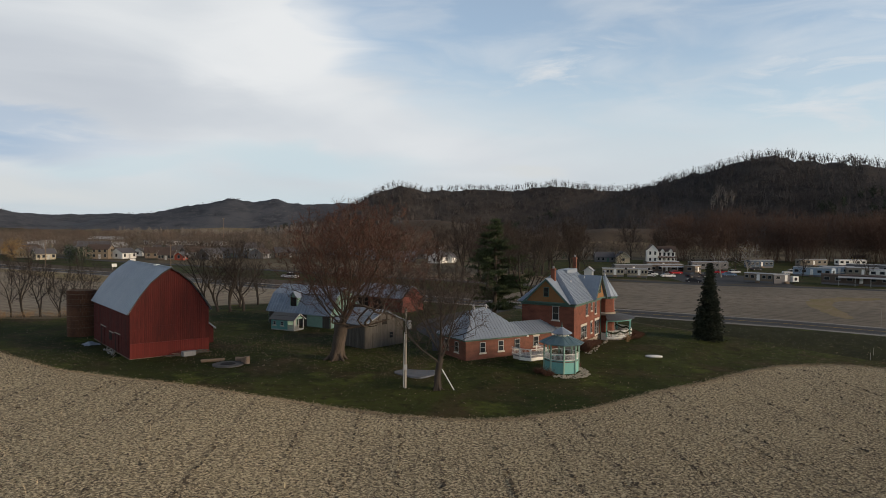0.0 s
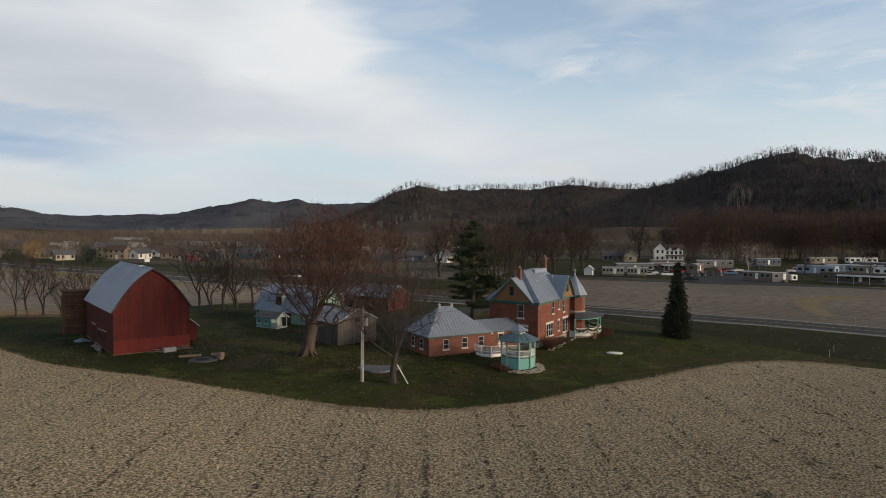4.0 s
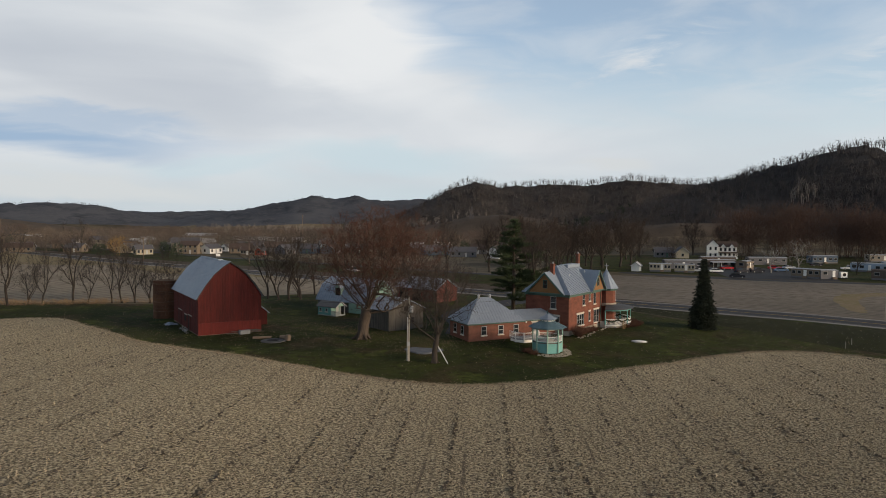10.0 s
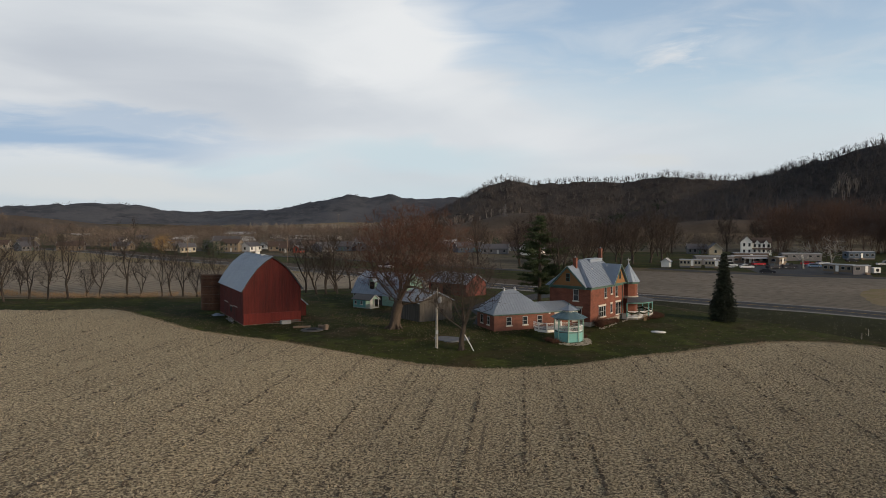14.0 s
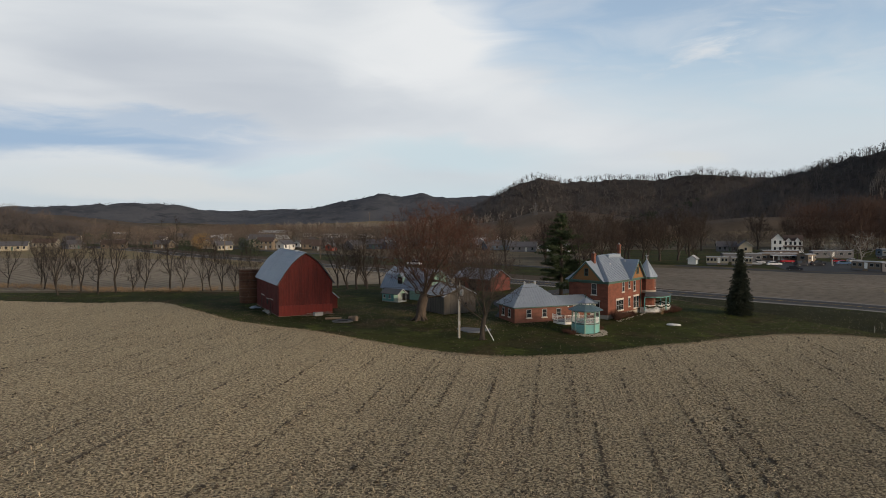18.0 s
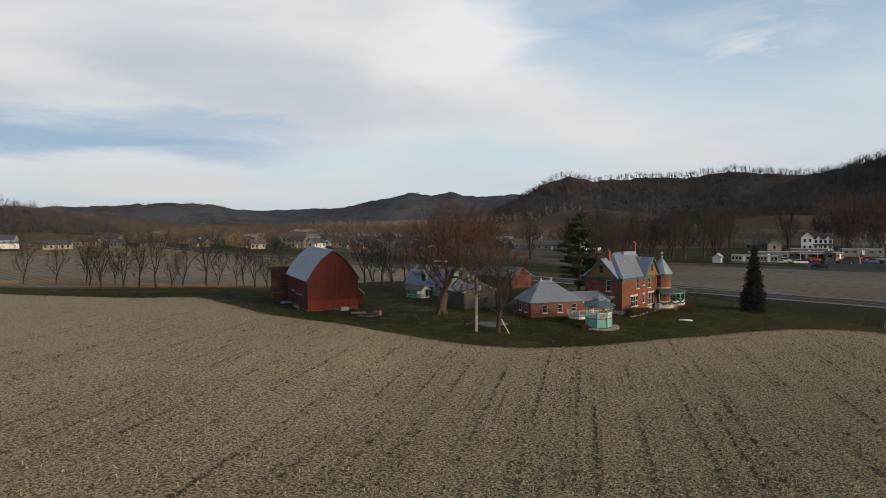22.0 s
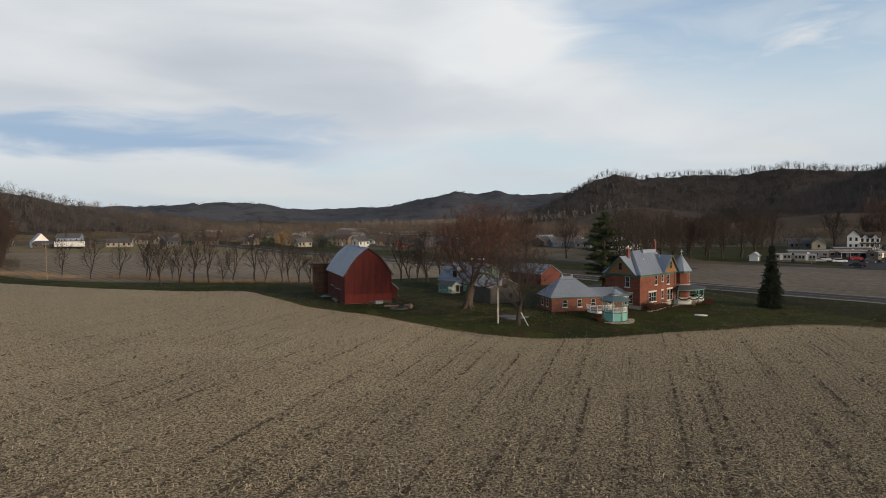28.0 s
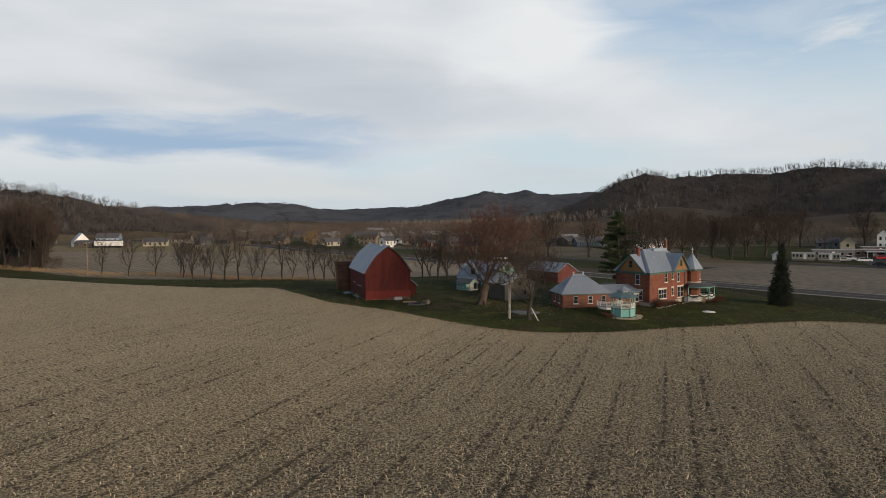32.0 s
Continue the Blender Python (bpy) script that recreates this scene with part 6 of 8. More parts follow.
def wooded_spots(n, az, dist, wooded=True, least=5.0):
    """Random spots in a fan from the middle of the farm field, on wooded hill ground only."""
    a = np.radians(rs.uniform(az[0], az[1], n))
    d = np.exp(rs.uniform(np.log(dist[0]), np.log(dist[1]), n))
    x, y = CENTRE[0] + d * np.sin(a), CENTRE[1] + d * np.cos(a)
    h, w = land_height(x, y)
    keep = (h > least) & (w > 0.5) if wooded else np.ones(n, bool)
    return list(zip(x[keep], y[keep], h[keep] - np.where(d[keep] > 1150, 4.0, 0.5)))


M_WOOD_HILL = mat("hill_woods", (0.048, 0.044, 0.044), (0.124, 0.110, 0.105), 0.006, 0.05, rnd=0.35, bump=0, world_space=True)
# twigs on the far ridges, blued and greyed to stand in for haze
M_WOOD_HAZED = mat("hazed_grey_woods", (0.056, 0.061, 0.076), (0.135, 0.134, 0.142), 0.004, 0.03, rnd=0.35, bump=0, world_space=True)
M_WOOD_BROWN = mat("brown_woods", (0.056, 0.047, 0.041), (0.13, 0.106, 0.088), 0.01, 0.06, rnd=0.5, bump=0, world_space=True)
M_WOOD_RED = mat("reddish_willow_twigs", (0.075, 0.044, 0.033), (0.135, 0.078, 0.055), 0.02, 0.2, rnd=0.35, bump=0, world_space=True)
M_WOOD_EVER = mat("far_evergreens", (0.02, 0.03, 0.02), (0.045, 0.06, 0.035), 0.02, 0.2, rnd=0.35, bump=0, world_space=True)
wood_stuff("hill_woods", "dark leafless woods covering the hills", wooded_spots(36000, (-5, 66), (480, 1300)), M_WOOD_HILL, 8.0, 16, 0.2, 3, squat=0.5, length=0.22, rise=0.6, stems=2, low=0.0)
wood_stuff("far_hill_woods", "leafless woods on the distant ridges", wooded_spots(22000, (-52, 20), (1150, 2700)), M_WOOD_HAZED, 5.2, 9, 0.35, 4, squat=0.8, trunk=False, rise=0.9, length=0.35, low=0.0)
wood_stuff("west_hill_woods", "leafless woods on the western hill", wooded_spots(7000, (-62, -30), (420, 860)), M_WOOD_HILL, 8.0, 30, 0.13, 5, squat=0.5, length=0.24, stems=2, rise=0.9, low=0.08)
ev = [s for s in wooded_spots(5000, (-58, 60), (450, 1120)) if math.sin(s[0] * 0.011) * math.sin(s[1] * 0.009 + 1) > 0.55]
wood_stuff("hill_evergreens", "dark patches of evergreens on the hills", ev, M_WOOD_EVER, 11, 40, 0.35, 6, squat=0.25, low=0.02, rise=0.2)
M_WOOD_PALE = mat("pale_aspens", (0.13, 0.116, 0.102), (0.235, 0.21, 0.185), 0.02, 0.2, rnd=0.35, bump=0, world_space=True)
pale = [(-330 + 420 * u + rs.normal() * 12, 1015 - 130 * u + rs.normal() * 14) for u in rs.uniform(0, 1, 330)] + [(rs.uniform(330, 350), rs.uniform(560, 590)) for _ in range(14)]
pale = [(x, y, float(land_height(np.array([x]), np.array([y]))[0][0]) - 0.5) for x, y in pale]
wood_stuff("pale_aspens", "pale leafless aspens at the foot of the hills", pale, M_WOOD_PALE, 13, 12, 0.16, 21, squat=0.2, length=0.3, low=0.35, rise=1.6, stems=4)
wil = []
for _ in range(120):
    s = rs.uniform(0, 1)
    wil.append((165 + 150 * s + rs.normal() * 6, 345 - 55 * s + rs.normal() * 9, 0))
wood_stuff("willow_row", "dense row of reddish leafless willows", wil, M_WOOD_RED, 27, 760, 0.045, 7, squat=0.36, length=0.10, low=0.2, rise=0.7, stems=6)
M_WOOD_TAN = mat("tan_valley_twigs", (0.10, 0.078, 0.058), (0.19, 0.150, 0.115), 0.02, 0.2, rnd=0.4, bump=0, world_space=True)
M_WOOD_GOLD = mat("golden_willow_twigs", (0.17, 0.105, 0.035), (0.27, 0.17, 0.06), 0.02, 0.2, rnd=0.3, bump=0, world_space=True)
vill = [(rs.uniform(-560, 300), rs.uniform(345, 900)) for _ in range(1150)] + [(rs.uniform(-245, 110), 340 + 170 * rs.uniform(0, 1) ** 1.4) for _ in range(330)] + [(rs.uniform(85, 330), rs.uniform(350, 560)) for _ in range(170)]
vill = [v for v in vill if not (v[0] < -235 and v[1] < 395) and not (-20 < v[0] < 150 and 690 < v[1] < 800)]
vill_h, vill_w = land_height(np.array([v[0] for v in vill]), np.array([v[1] for v in vill]))
vill = [v for v, h, w in zip(vill, vill_h, vill_w) if w > 0.5 or h < 2.0]
vill_h = land_height(np.array([v[0] for v in vill]), np.array([v[1] for v in vill]))[0]
vill = [(x, y, max(0, float(h) - 0.5)) for (x, y), h in zip(vill, vill_h)]
clump = [math.sin(x * 0.023 + 1.1 * math.sin(y * 0.019)) + math.sin(y * 0.017 + x * 0.006) for x, y, _ in vill]
for nm, lb, mt, lo_, hi_, hh, bl, sq in (
        ("valley_trees", "leafless grey-brown trees among the houses of the valley", M_WOOD_BROWN, -3, 0.2, 11, 170, 0.48),
        ("valley_trees_tan", "pale tan leafless trees in the valley", M_WOOD_TAN, 0.2, 0.85, 12, 150, 0.44),
        ("valley_trees_brown", "brownish leafless trees in the valley", mat("dull_red_twigs", (0.075, 0.056, 0.046), (0.135, 0.100, 0.080), 0.02, 0.2, rnd=0.4, bump=0, world_space=True), 0.85, 3, 13, 170, 0.46)):
    wood_stuff(nm, lb, [v for v, c in zip(vill, clump) if lo_ <= c < hi_], mt, hh, bl, 0.06, 8 + bl, squat=sq, length=0.17, low=0.06, stems=3, rise=0.7)
wood_stuff("valley_evergreens", "dark evergreens among the houses", [(x, y, 0) for x, y in [(-116, 303), (-119, 304), (-113, 305), (-158, 320), (-156, 322), (-22, 470), (-10, 476), (-30, 480), (4, 478), (-60, 505), (-80, 512), (-270, 415), (-262, 421), (-98, 366), (62, 356), (22, 330), (12, 520), (20, 528), (30, 524), (98, 352), (104, 356), (110, 350)]], M_WOOD_EVER, 7.5, 420, 0.12, 23, squat=0.36, length=0.12, low=0.02, rise=0.1, stems=1)
wood_stuff("golden_willows", "golden-twigged willows beside the houses", [(-148, 322, 0), (-151, 325, 0)], M_WOOD_GOLD, 9, 900, 0.035, 24, squat=0.5, length=0.12, low=0.1, rise=0.2, stems=4)
belt = [(x, y, 0) for x, y in zip(rs.uniform(-900, 380, 3000), rs.uniform(560, 1100, 3000))]
belt = [b for b in belt if math.sin(b[0] * 0.017 + 2) + math.sin(b[1] * 0.021 + b[0] * 0.008) > -0.3 and not (-10 < b[0] < 170 and 700 < b[1] < 830)]
belt_h, belt_w = land_height(np.array([b[0] for b in belt]), np.array([b[1] for b in belt]))
belt = [(x, y, float(h) - 0.5) for (x, y, _), h, w in zip(belt, belt_h, belt_w) if h < 2 or w > 0.5]
wood_stuff("valley_wood_belt", "brown leafless woods across the valley floor", belt, M_WOOD_BROWN, 10, 50, 0.12, 9, squat=0.55, length=0.2, low=0.05, stems=2)
scrub = [(-20 - 110 * s + rs.normal() * 1.5, 134 + 4 * math.sin(s * 9) + rs.normal(), 0) for s in rs.uniform(0.25, 1, 260)] + [(-130 - 70 * s, 136 + 22 * s + rs.normal() * 2, 0) for s in rs.uniform(0, 1, 160)]
M_SCRUB = mat("dry_brush", (0.20, 0.13, 0.07), (0.34, 0.235, 0.13), 0.3, 2, rnd=0.4, bump=0, world_space=True)
wood_stuff("hedgerow_brush", "dry tan brush along the field edge", scrub, M_SCRUB, 1.3, 40, 0.02, 10, squat=0.9, trunk=False, length=0.5, low=0.0)
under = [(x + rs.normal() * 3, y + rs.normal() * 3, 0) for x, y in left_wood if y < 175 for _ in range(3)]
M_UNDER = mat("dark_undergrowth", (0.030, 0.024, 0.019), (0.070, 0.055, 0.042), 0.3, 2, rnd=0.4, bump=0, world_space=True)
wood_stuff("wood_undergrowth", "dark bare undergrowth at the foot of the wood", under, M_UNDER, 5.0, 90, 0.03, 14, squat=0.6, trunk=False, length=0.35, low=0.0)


# ---- houses, trailers and cars round about ----
def paint(name, c, f=0.82):
    return mat(name, tuple(v * f for v in c), c, 0.5, 5, rnd=0.06, bump=0.1)


P_BEIGE, P_TAN, P_CREAM = paint("beige_siding", (0.235, 0.212, 0.172)), paint("tan_siding", (0.185, 0.15, 0.112)), paint("cream_siding", (0.37, 0.335, 0.255))
P_GREYS, P_BLUE, P_DKBLUE = paint("grey_siding", (0.15, 0.15, 0.16)), paint("light_blue_siding", (0.29, 0.37, 0.46)), paint("dark_blue_siding", (0.07, 0.10, 0.14))
P_BROWN, P_REDS, P_YELLOW = paint("brown_siding", (0.11, 0.085, 0.07)), paint("red_siding", (0.34, 0.07, 0.05)), paint("yellow_siding", (0.60, 0.42, 0.12))
R_BROWN, R_GREY, R_PALE = paint("brown_shingles", (0.085, 0.06, 0.05)), paint("grey_shingles", (0.095, 0.095, 0.105)), paint("pale_roof_coating", (0.36, 0.38, 0.40))


M_DULL_TRIM = paint("dull_trim", (0.26, 0.26, 0.25))


def plain_window(parent, m, w, h, material=None):
    f = Shape()
    for x0, z0, x1, z1 in ((-w / 2 - 0.1, -0.1, -w / 2, h + 0.1), (w / 2, -0.1, w / 2 + 0.1, h + 0.1), (-w / 2, h, w / 2, h + 0.1), (-w / 2, -0.1, w / 2, 0)):
        f.box(x0, -0.06, z0, x1, 0.0, z1)
    ob = part("window", f, material or M_DULL_TRIM, parent, m=m)
    part("pane", Shape().box(-w / 2, -0.03, 0, w / 2, -0.01, h), M_GLASS, ob)


def gabled_house(name, label, x, y, turn, L, W, E, R, wall, roof, storeys=1, bays=4, porch=False, category="house", group="", end_windows=1):
    """Ridge along its length; windows on the front and on both gable ends."""
    ob = thing(name, label, category, place_on(x, y, turn), group)
    part("wall", Shape().box(-L / 2, -W / 2, 0, L / 2, W / 2, E), wall, ob)
    for s in (-1, 1):
        q = [(s * L / 2, -W / 2, E), (s * L / 2, W / 2, E), (s * L / 2, 0, R - 0.05)]
        part("gable", Shape().slab(q if s > 0 else q[::-1], 0.1), wall, ob)
        r = [(-s * -L / 2 - s * -0.4, -s * (W / 2 + 0.4), E - 0.2)]
    o = 0.45
    part("roof", Shape().slab([(-L / 2 - o, -W / 2 - o, E - 0.22), (L / 2 + o, -W / 2 - o, E - 0.22), (L / 2 + o, 0, R), (-L / 2 - o, 0, R)], 0.15), roof, ob)
    part("roof", Shape().slab([(L / 2 + o, W / 2 + o, E - 0.22), (-L / 2 - o, W / 2 + o, E - 0.22), (-L / 2 - o, 0, R), (L / 2 + o, 0, R)], 0.15), roof, ob)
    for s in (-1, 1):
        for f in (-1, 1):
            xx = s * (L / 2 + o)
            part("barge_board", Shape().slab([(xx, f * (W / 2 + o), E - 0.4), (xx, 0, R - 0.2), (xx, 0, R + 0.02), (xx, f * (W / 2 + o), E - 0.18)], 0.06), M_SASH, ob)
    sh = E / storeys
    for k in range(storeys):
        for i in range(bays):
            xx = -L / 2 + L * (i + 0.5) / bays
            if k == 0 and i == bays // 2 and not porch:
                part("door", Shape().box(xx - 0.5, -W / 2 - 0.05, 0.1, xx + 0.5, -W / 2, 2.15), (M_SASH, P_BROWN, M_TRIM)[int(abs(x)) % 3], ob)
                continue
            plain_window(ob, pose(xx, -W / 2, k * sh + 0.95), 1.0, 1.3)
        for i in range(end_windows):
            yy = -W / 2 + W * (i + 0.5) / end_windows
            for s in (-1, 1):
                plain_window(ob, pose(s * L / 2, yy, k * sh + 0.95, 0, 0, 90 * s), 0.95, 1.3)
    if porch:
        part("porch_roof", Shape().slab([(-L / 2, -W / 2 - 2.2, 2.6), (L / 2, -W / 2 - 2.2, 2.6), (L / 2, -W / 2, 3.1), (-L / 2, -W / 2, 3.1)], 0.12), roof, ob)
        part("porch_deck", Shape().box(-L / 2, -W / 2 - 2.2, 0, L / 2, -W / 2, 0.5), M_WHITE, ob)
        for i in range(6):
            xx = -L / 2 + 0.1 + (L - 0.2) * i / 5
            part("porch_post", Shape().box(xx - 0.08, -W / 2 - 2.2, 0.5, xx + 0.08, -W / 2 - 2.04, 2.6), M_WHITE, ob)
        part("porch_railing", Shape().box(-L / 2, -W / 2 - 2.18, 1.25, L / 2, -W / 2 - 2.1, 1.4).box(-L / 2, -W / 2 - 2.16, 0.6, L / 2, -W / 2 - 2.12, 1.25), M_WHITE, ob)
    return ob


# white farmhouse beyond the trailers: main block and wing with a porch
def white_house():
    ob = thing("white_house", "two-storey white house with a brown roof and porch", "house", place_on(140.4, 314.0, -20) @ Matrix.Diagonal((0.80, 0.8, 1.1, 1)))
    part("wall", Shape().box(0, 0, 0, 6.2, 9.0, 6.0), M_WHITE, ob)
    part("gable", Shape().slab([(0, 0, 6.0), (6.2, 0, 6.0), (3.1, 0, 8.3)], 0.1), M_WHITE, ob)
    part("roof", Shape().slab([(-0.4, 9.4, 5.8), (-0.4, -0.4, 5.8), (3.1, -0.4, 8.4), (3.1, 9.4, 8.4)], 0.15), R_BROWN, ob)
    part("roof", Shape().slab([(6.6, -0.4, 5.8), (6.6, 9.4, 5.8), (3.1, 9.4, 8.4), (3.1, -0.4, 8.4)], 0.15), R_BROWN, ob)
    for x in (1.7, 4.6):
        for z in (0.9, 3.8):
            plain_window(ob, pose(x, 0, z), 1.0, 1.35)
    w = part("wing", Shape().box(6.2, 1.5, 0, 16.5, 8.5, 5.4), M_WHITE, ob)
    part("wing_roof", Shape().slab([(6.2, 1.0, 5.3), (17.0, 1.0, 5.3), (17.0, 5.0, 7.6), (6.2, 5.0, 7.6)], 0.15), R_BROWN, w)
    part("wing_roof", Shape().slab([(17.0, 9.0, 5.3), (6.2, 9.0, 5.3), (6.2, 5.0, 7.6), (17.0, 5.0, 7.6)], 0.15), R_BROWN, w)
    for x in (9.0, 13.8):
        part("dormer", Shape().slab([(x - 1.6, 0.95, 5.0), (x + 1.6, 0.95, 5.0), (x, 0.95, 6.6)], 0.1), M_WHITE, w)
        for s in (-1, 1):
            q = [(x + s * 1.8, 0.7, 4.95), (x + s * 1.8, 4.0, 4.95), (x, 4.0, 6.75), (x, 0.7, 6.75)]
            part("dormer_roof", Shape().slab(q if s > 0 else q[::-1], 0.1), R_BROWN, w)
    for x in (7.6, 10.2, 12.6, 15.2):
        plain_window(w, pose(x, 1.5, 3.4), 1.1, 1.3)
        plain_window(w, pose(x, 1.5, 0.9), 1.1, 1.4)
    part("porch_roof", Shape().slab([(6.2, -0.9, 2.6), (17.0, -0.9, 2.6), (17.0, 1.5, 3.1), (6.2, 1.5, 3.1)], 0.12), R_BROWN, ob)
    part("porch_deck", Shape().box(6.2, -0.8, 0, 17.0, 1.5, 0.5), M_WHITE, ob)
    for i in range(7):
        x = 6.4 + 10.4 * i / 6
        part("porch_post", Shape().box(x - 0.08, -0.85, 0.5, x + 0.08, -0.7, 2.6), M_WHITE, ob)
    rail = part("porch_railing", Shape().box(6.4, -0.82, 1.3, 16.8, -0.74, 1.4), M_WHITE, ob)
    for i in range(52):
        part("baluster", Shape().box(6.5 + 0.2 * i, -0.8, 0.5, 6.57 + 0.2 * i, -0.76, 1.3), M_WHITE, rail)


white_house()
gabled_house("garage_house", "cream-sided house end with a dark roof", 129.5, 319.0, 75, 10, 6.0, 3.0, 5.6, P_CREAM, R_GREY, bays=3, end_windows=1)
gabled_house("small_grey_house", "low grey house with a dark roof", 122.8, 325.0, -12, 9, 7, 2.6, 5.0, P_GREYS, R_GREY, bays=4)
gabled_house("grey_house", "low grey house with a dark roof behind the farm", 21.0, 322.0, -8, 13, 8, 2.8, 5.0, P_GREYS, R_GREY, bays=4)
gabled_house("white_shed_house", "white gabled house among bare trees", 36.5, 311.0, 60, 9, 6, 3.0, 6.0, M_WHITE, R_GREY, bays=3)
gabled_house("white_garage", "white gabled garage among bare trees", 42.5, 316.0, 60, 6, 5, 2.6, 5.0, M_WHITE, R_GREY, bays=2)
gabled_house("tin_shed", "small white shed at the field edge", 77.6, 229.0, 62, 3.6, 2.9, 2.1, 3.3, M_WHITE, R_PALE, bays=0, end_windows=0, category="shed")
for nm, lb, x, y, tn, L, W, E, R, wl_, rf, st, by in (
    ("beige_house", "beige house with a dark roof beside the highway", -257, 327, 28, 14, 8, 2.8, 5.0, P_CREAM, R_GREY, 1, 5),
    ("ranch_house", "low pale ranch house with a shallow roof", -226, 373, 5, 12, 8, 2.6, 4.6, P_GREYS, R_PALE, 1, 4),
    ("tan_house", "low tan house under bare trees", -186, 355, 0, 9, 8, 2.7, 4.9, P_TAN, R_GREY, 1, 4),
    ("cream_house", "small cream house with a white end wall", -141, 333, 40, 8, 6, 2.9, 4.9, P_CREAM, R_GREY, 1, 4),
    ("duplex_house", "two-storey tan house with white windows", -120, 342, -4, 10, 8, 4.7, 6.7, P_TAN, R_BROWN, 2, 4),
    ("white_gable_house", "small white gabled house", -111, 346, 65, 9, 7, 2.9, 5.0, M_WHITE, R_GREY, 1, 3),
    ("brown_house", "long low brown house", -87, 331, -3, 7, 6, 2.8, 4.4, P_BROWN, R_BROWN, 1, 5),
    ("red_house", "red gabled house with white trim", -81, 331, 75, 5, 4, 2.4, 3.9, P_REDS, R_GREY, 1, 3),
    ("grey_ranch_house", "grey ranch house among bare trees", -140, 372, 10, 12, 8, 2.7, 5.0, P_GREYS, R_GREY, 1, 4),
    ("back_gable_house", "small white gabled house behind others", -110, 372, 70, 7, 5.5, 2.5, 4.2, M_WHITE, R_GREY, 1, 2),
    ("hip_house", "dark-roofed house behind the white barn", -352, 398, 20, 16, 9, 3.2, 6.4, P_BLUE, R_GREY, 1, 4),
    ("pale_house", "pale two-storey house among bare trees", -205, 420, 15, 10, 8, 5.0, 7.2, P_BEIGE, R_GREY, 2, 3),
    ("barn_house", "pale blue house with a dark roof", -60, 420, 20, 11, 8, 3.0, 5.6, P_BLUE, R_GREY, 1, 4),
    ("low_house", "low beige house with a brown roof", -20, 430, -10, 13, 8, 2.8, 5.0, P_BEIGE, R_BROWN, 1, 4),
    ("far_house", "white house among distant trees", 15, 470, 25, 11, 8, 3.0, 5.6, M_WHITE, R_GREY, 1, 4),
    ("far_brown_house", "brown house among distant trees", -250, 470, 5, 12, 8, 3.0, 5.4, P_BROWN, R_BROWN, 1, 4),
    ("hill_house", "white house at the foot of the slope", -330, 560, 12, 14, 8, 3.0, 5.4, M_WHITE, R_PALE, 1, 5),
    ("lane_house", "beige house at the end of a lane", -290, 430, -15, 12, 8, 3.0, 5.4, P_BEIGE, R_GREY, 1, 4),
):
    gabled_house(nm, lb, x, y, tn, L, W, E, R, wl_, rf, st, by, group="houses of the village")
rnd = random.Random(19)
for x, y, tn, L, wl_, rf, st in ((-166, 372, 12, 13, P_BEIGE, R_BROWN, 1), (-156, 352, 75, 9, P_CREAM, R_GREY, 1), (-97, 352, 20, 12, P_TAN, R_BROWN, 1), (-128, 358, 10, 14, P_BEIGE, R_GREY, 2), (-70, 340, 55, 9, P_GREYS, R_GREY, 1), (-62, 352, -10, 13, P_DKBLUE, R_GREY, 1), (-48, 350, 70, 9, P_GREYS, R_BROWN, 1), (-36, 364, 10, 12, P_BROWN, R_GREY, 1), (-83, 366, 35, 11, P_GREYS, R_BROWN, 1), (-102, 392, 0, 15, P_BEIGE, R_GREY, 1), (-214, 352, 20, 13, P_TAN, R_BROWN, 1), (-236, 347, 60, 9, P_GREYS, R_GREY, 1), (-270, 372, 15, 13, P_BEIGE, R_BROWN, 1), (-180, 398, 0, 16, P_CREAM, R_GREY, 1), (8, 338, 20, 15, P_DKBLUE, R_GREY, 1), (30, 352, -15, 12, P_GREYS, R_BROWN, 1), (-4, 352, 60, 10, P_BROWN, R_GREY, 1)):
    gabled_house("village_house", "low house with a dark roof among bare trees", x, y, tn, L, 8, 2.8 * st, 2.8 * st + 2.4, wl_, rf, st, 4, group="houses of the village")
for i in range(16):
    x, y = rnd.uniform(-240, 95), rnd.uniform(378, 540)
    gabled_house("village_house", "small house half hidden by bare trees", x, y, rnd.uniform(-35, 80), rnd.uniform(8, 12), rnd.uniform(6, 8), 3.0, rnd.uniform(4.8, 6.0), (P_BEIGE, M_WHITE, P_GREYS, P_TAN)[i % 4], (R_GREY, R_PALE, R_BROWN)[i % 3], 1, 3, group="houses of the village")
gabled_house("warehouse", "long pale industrial building in the valley", -194, 578, -4, 28, 12, 4.5, 6.5, P_BEIGE, R_PALE, 1, 8, category="building")
for i in range(7):
    gabled_house("storage_building", "long low white storage building in the valley", -166 + 10.5 * i, 590 - 6 * i, -32, 8.5, 5, 2.8, 3.6, M_WHITE, R_PALE, 1, 3, category="building", group="row of storage buildings")
for i, (x, y) in enumerate(((182, 592), (192, 600), (200, 588), (212, 596), (221, 590), (232, 602))):
    gabled_house("far_trailer", "white trailer at the foot of the hill", x, y, 10 + 13 * (i % 3), 9, 4, 2.6, 3.4, M_WHITE, R_PALE, 1, 3, category="trailer", group="trailers below the hill")

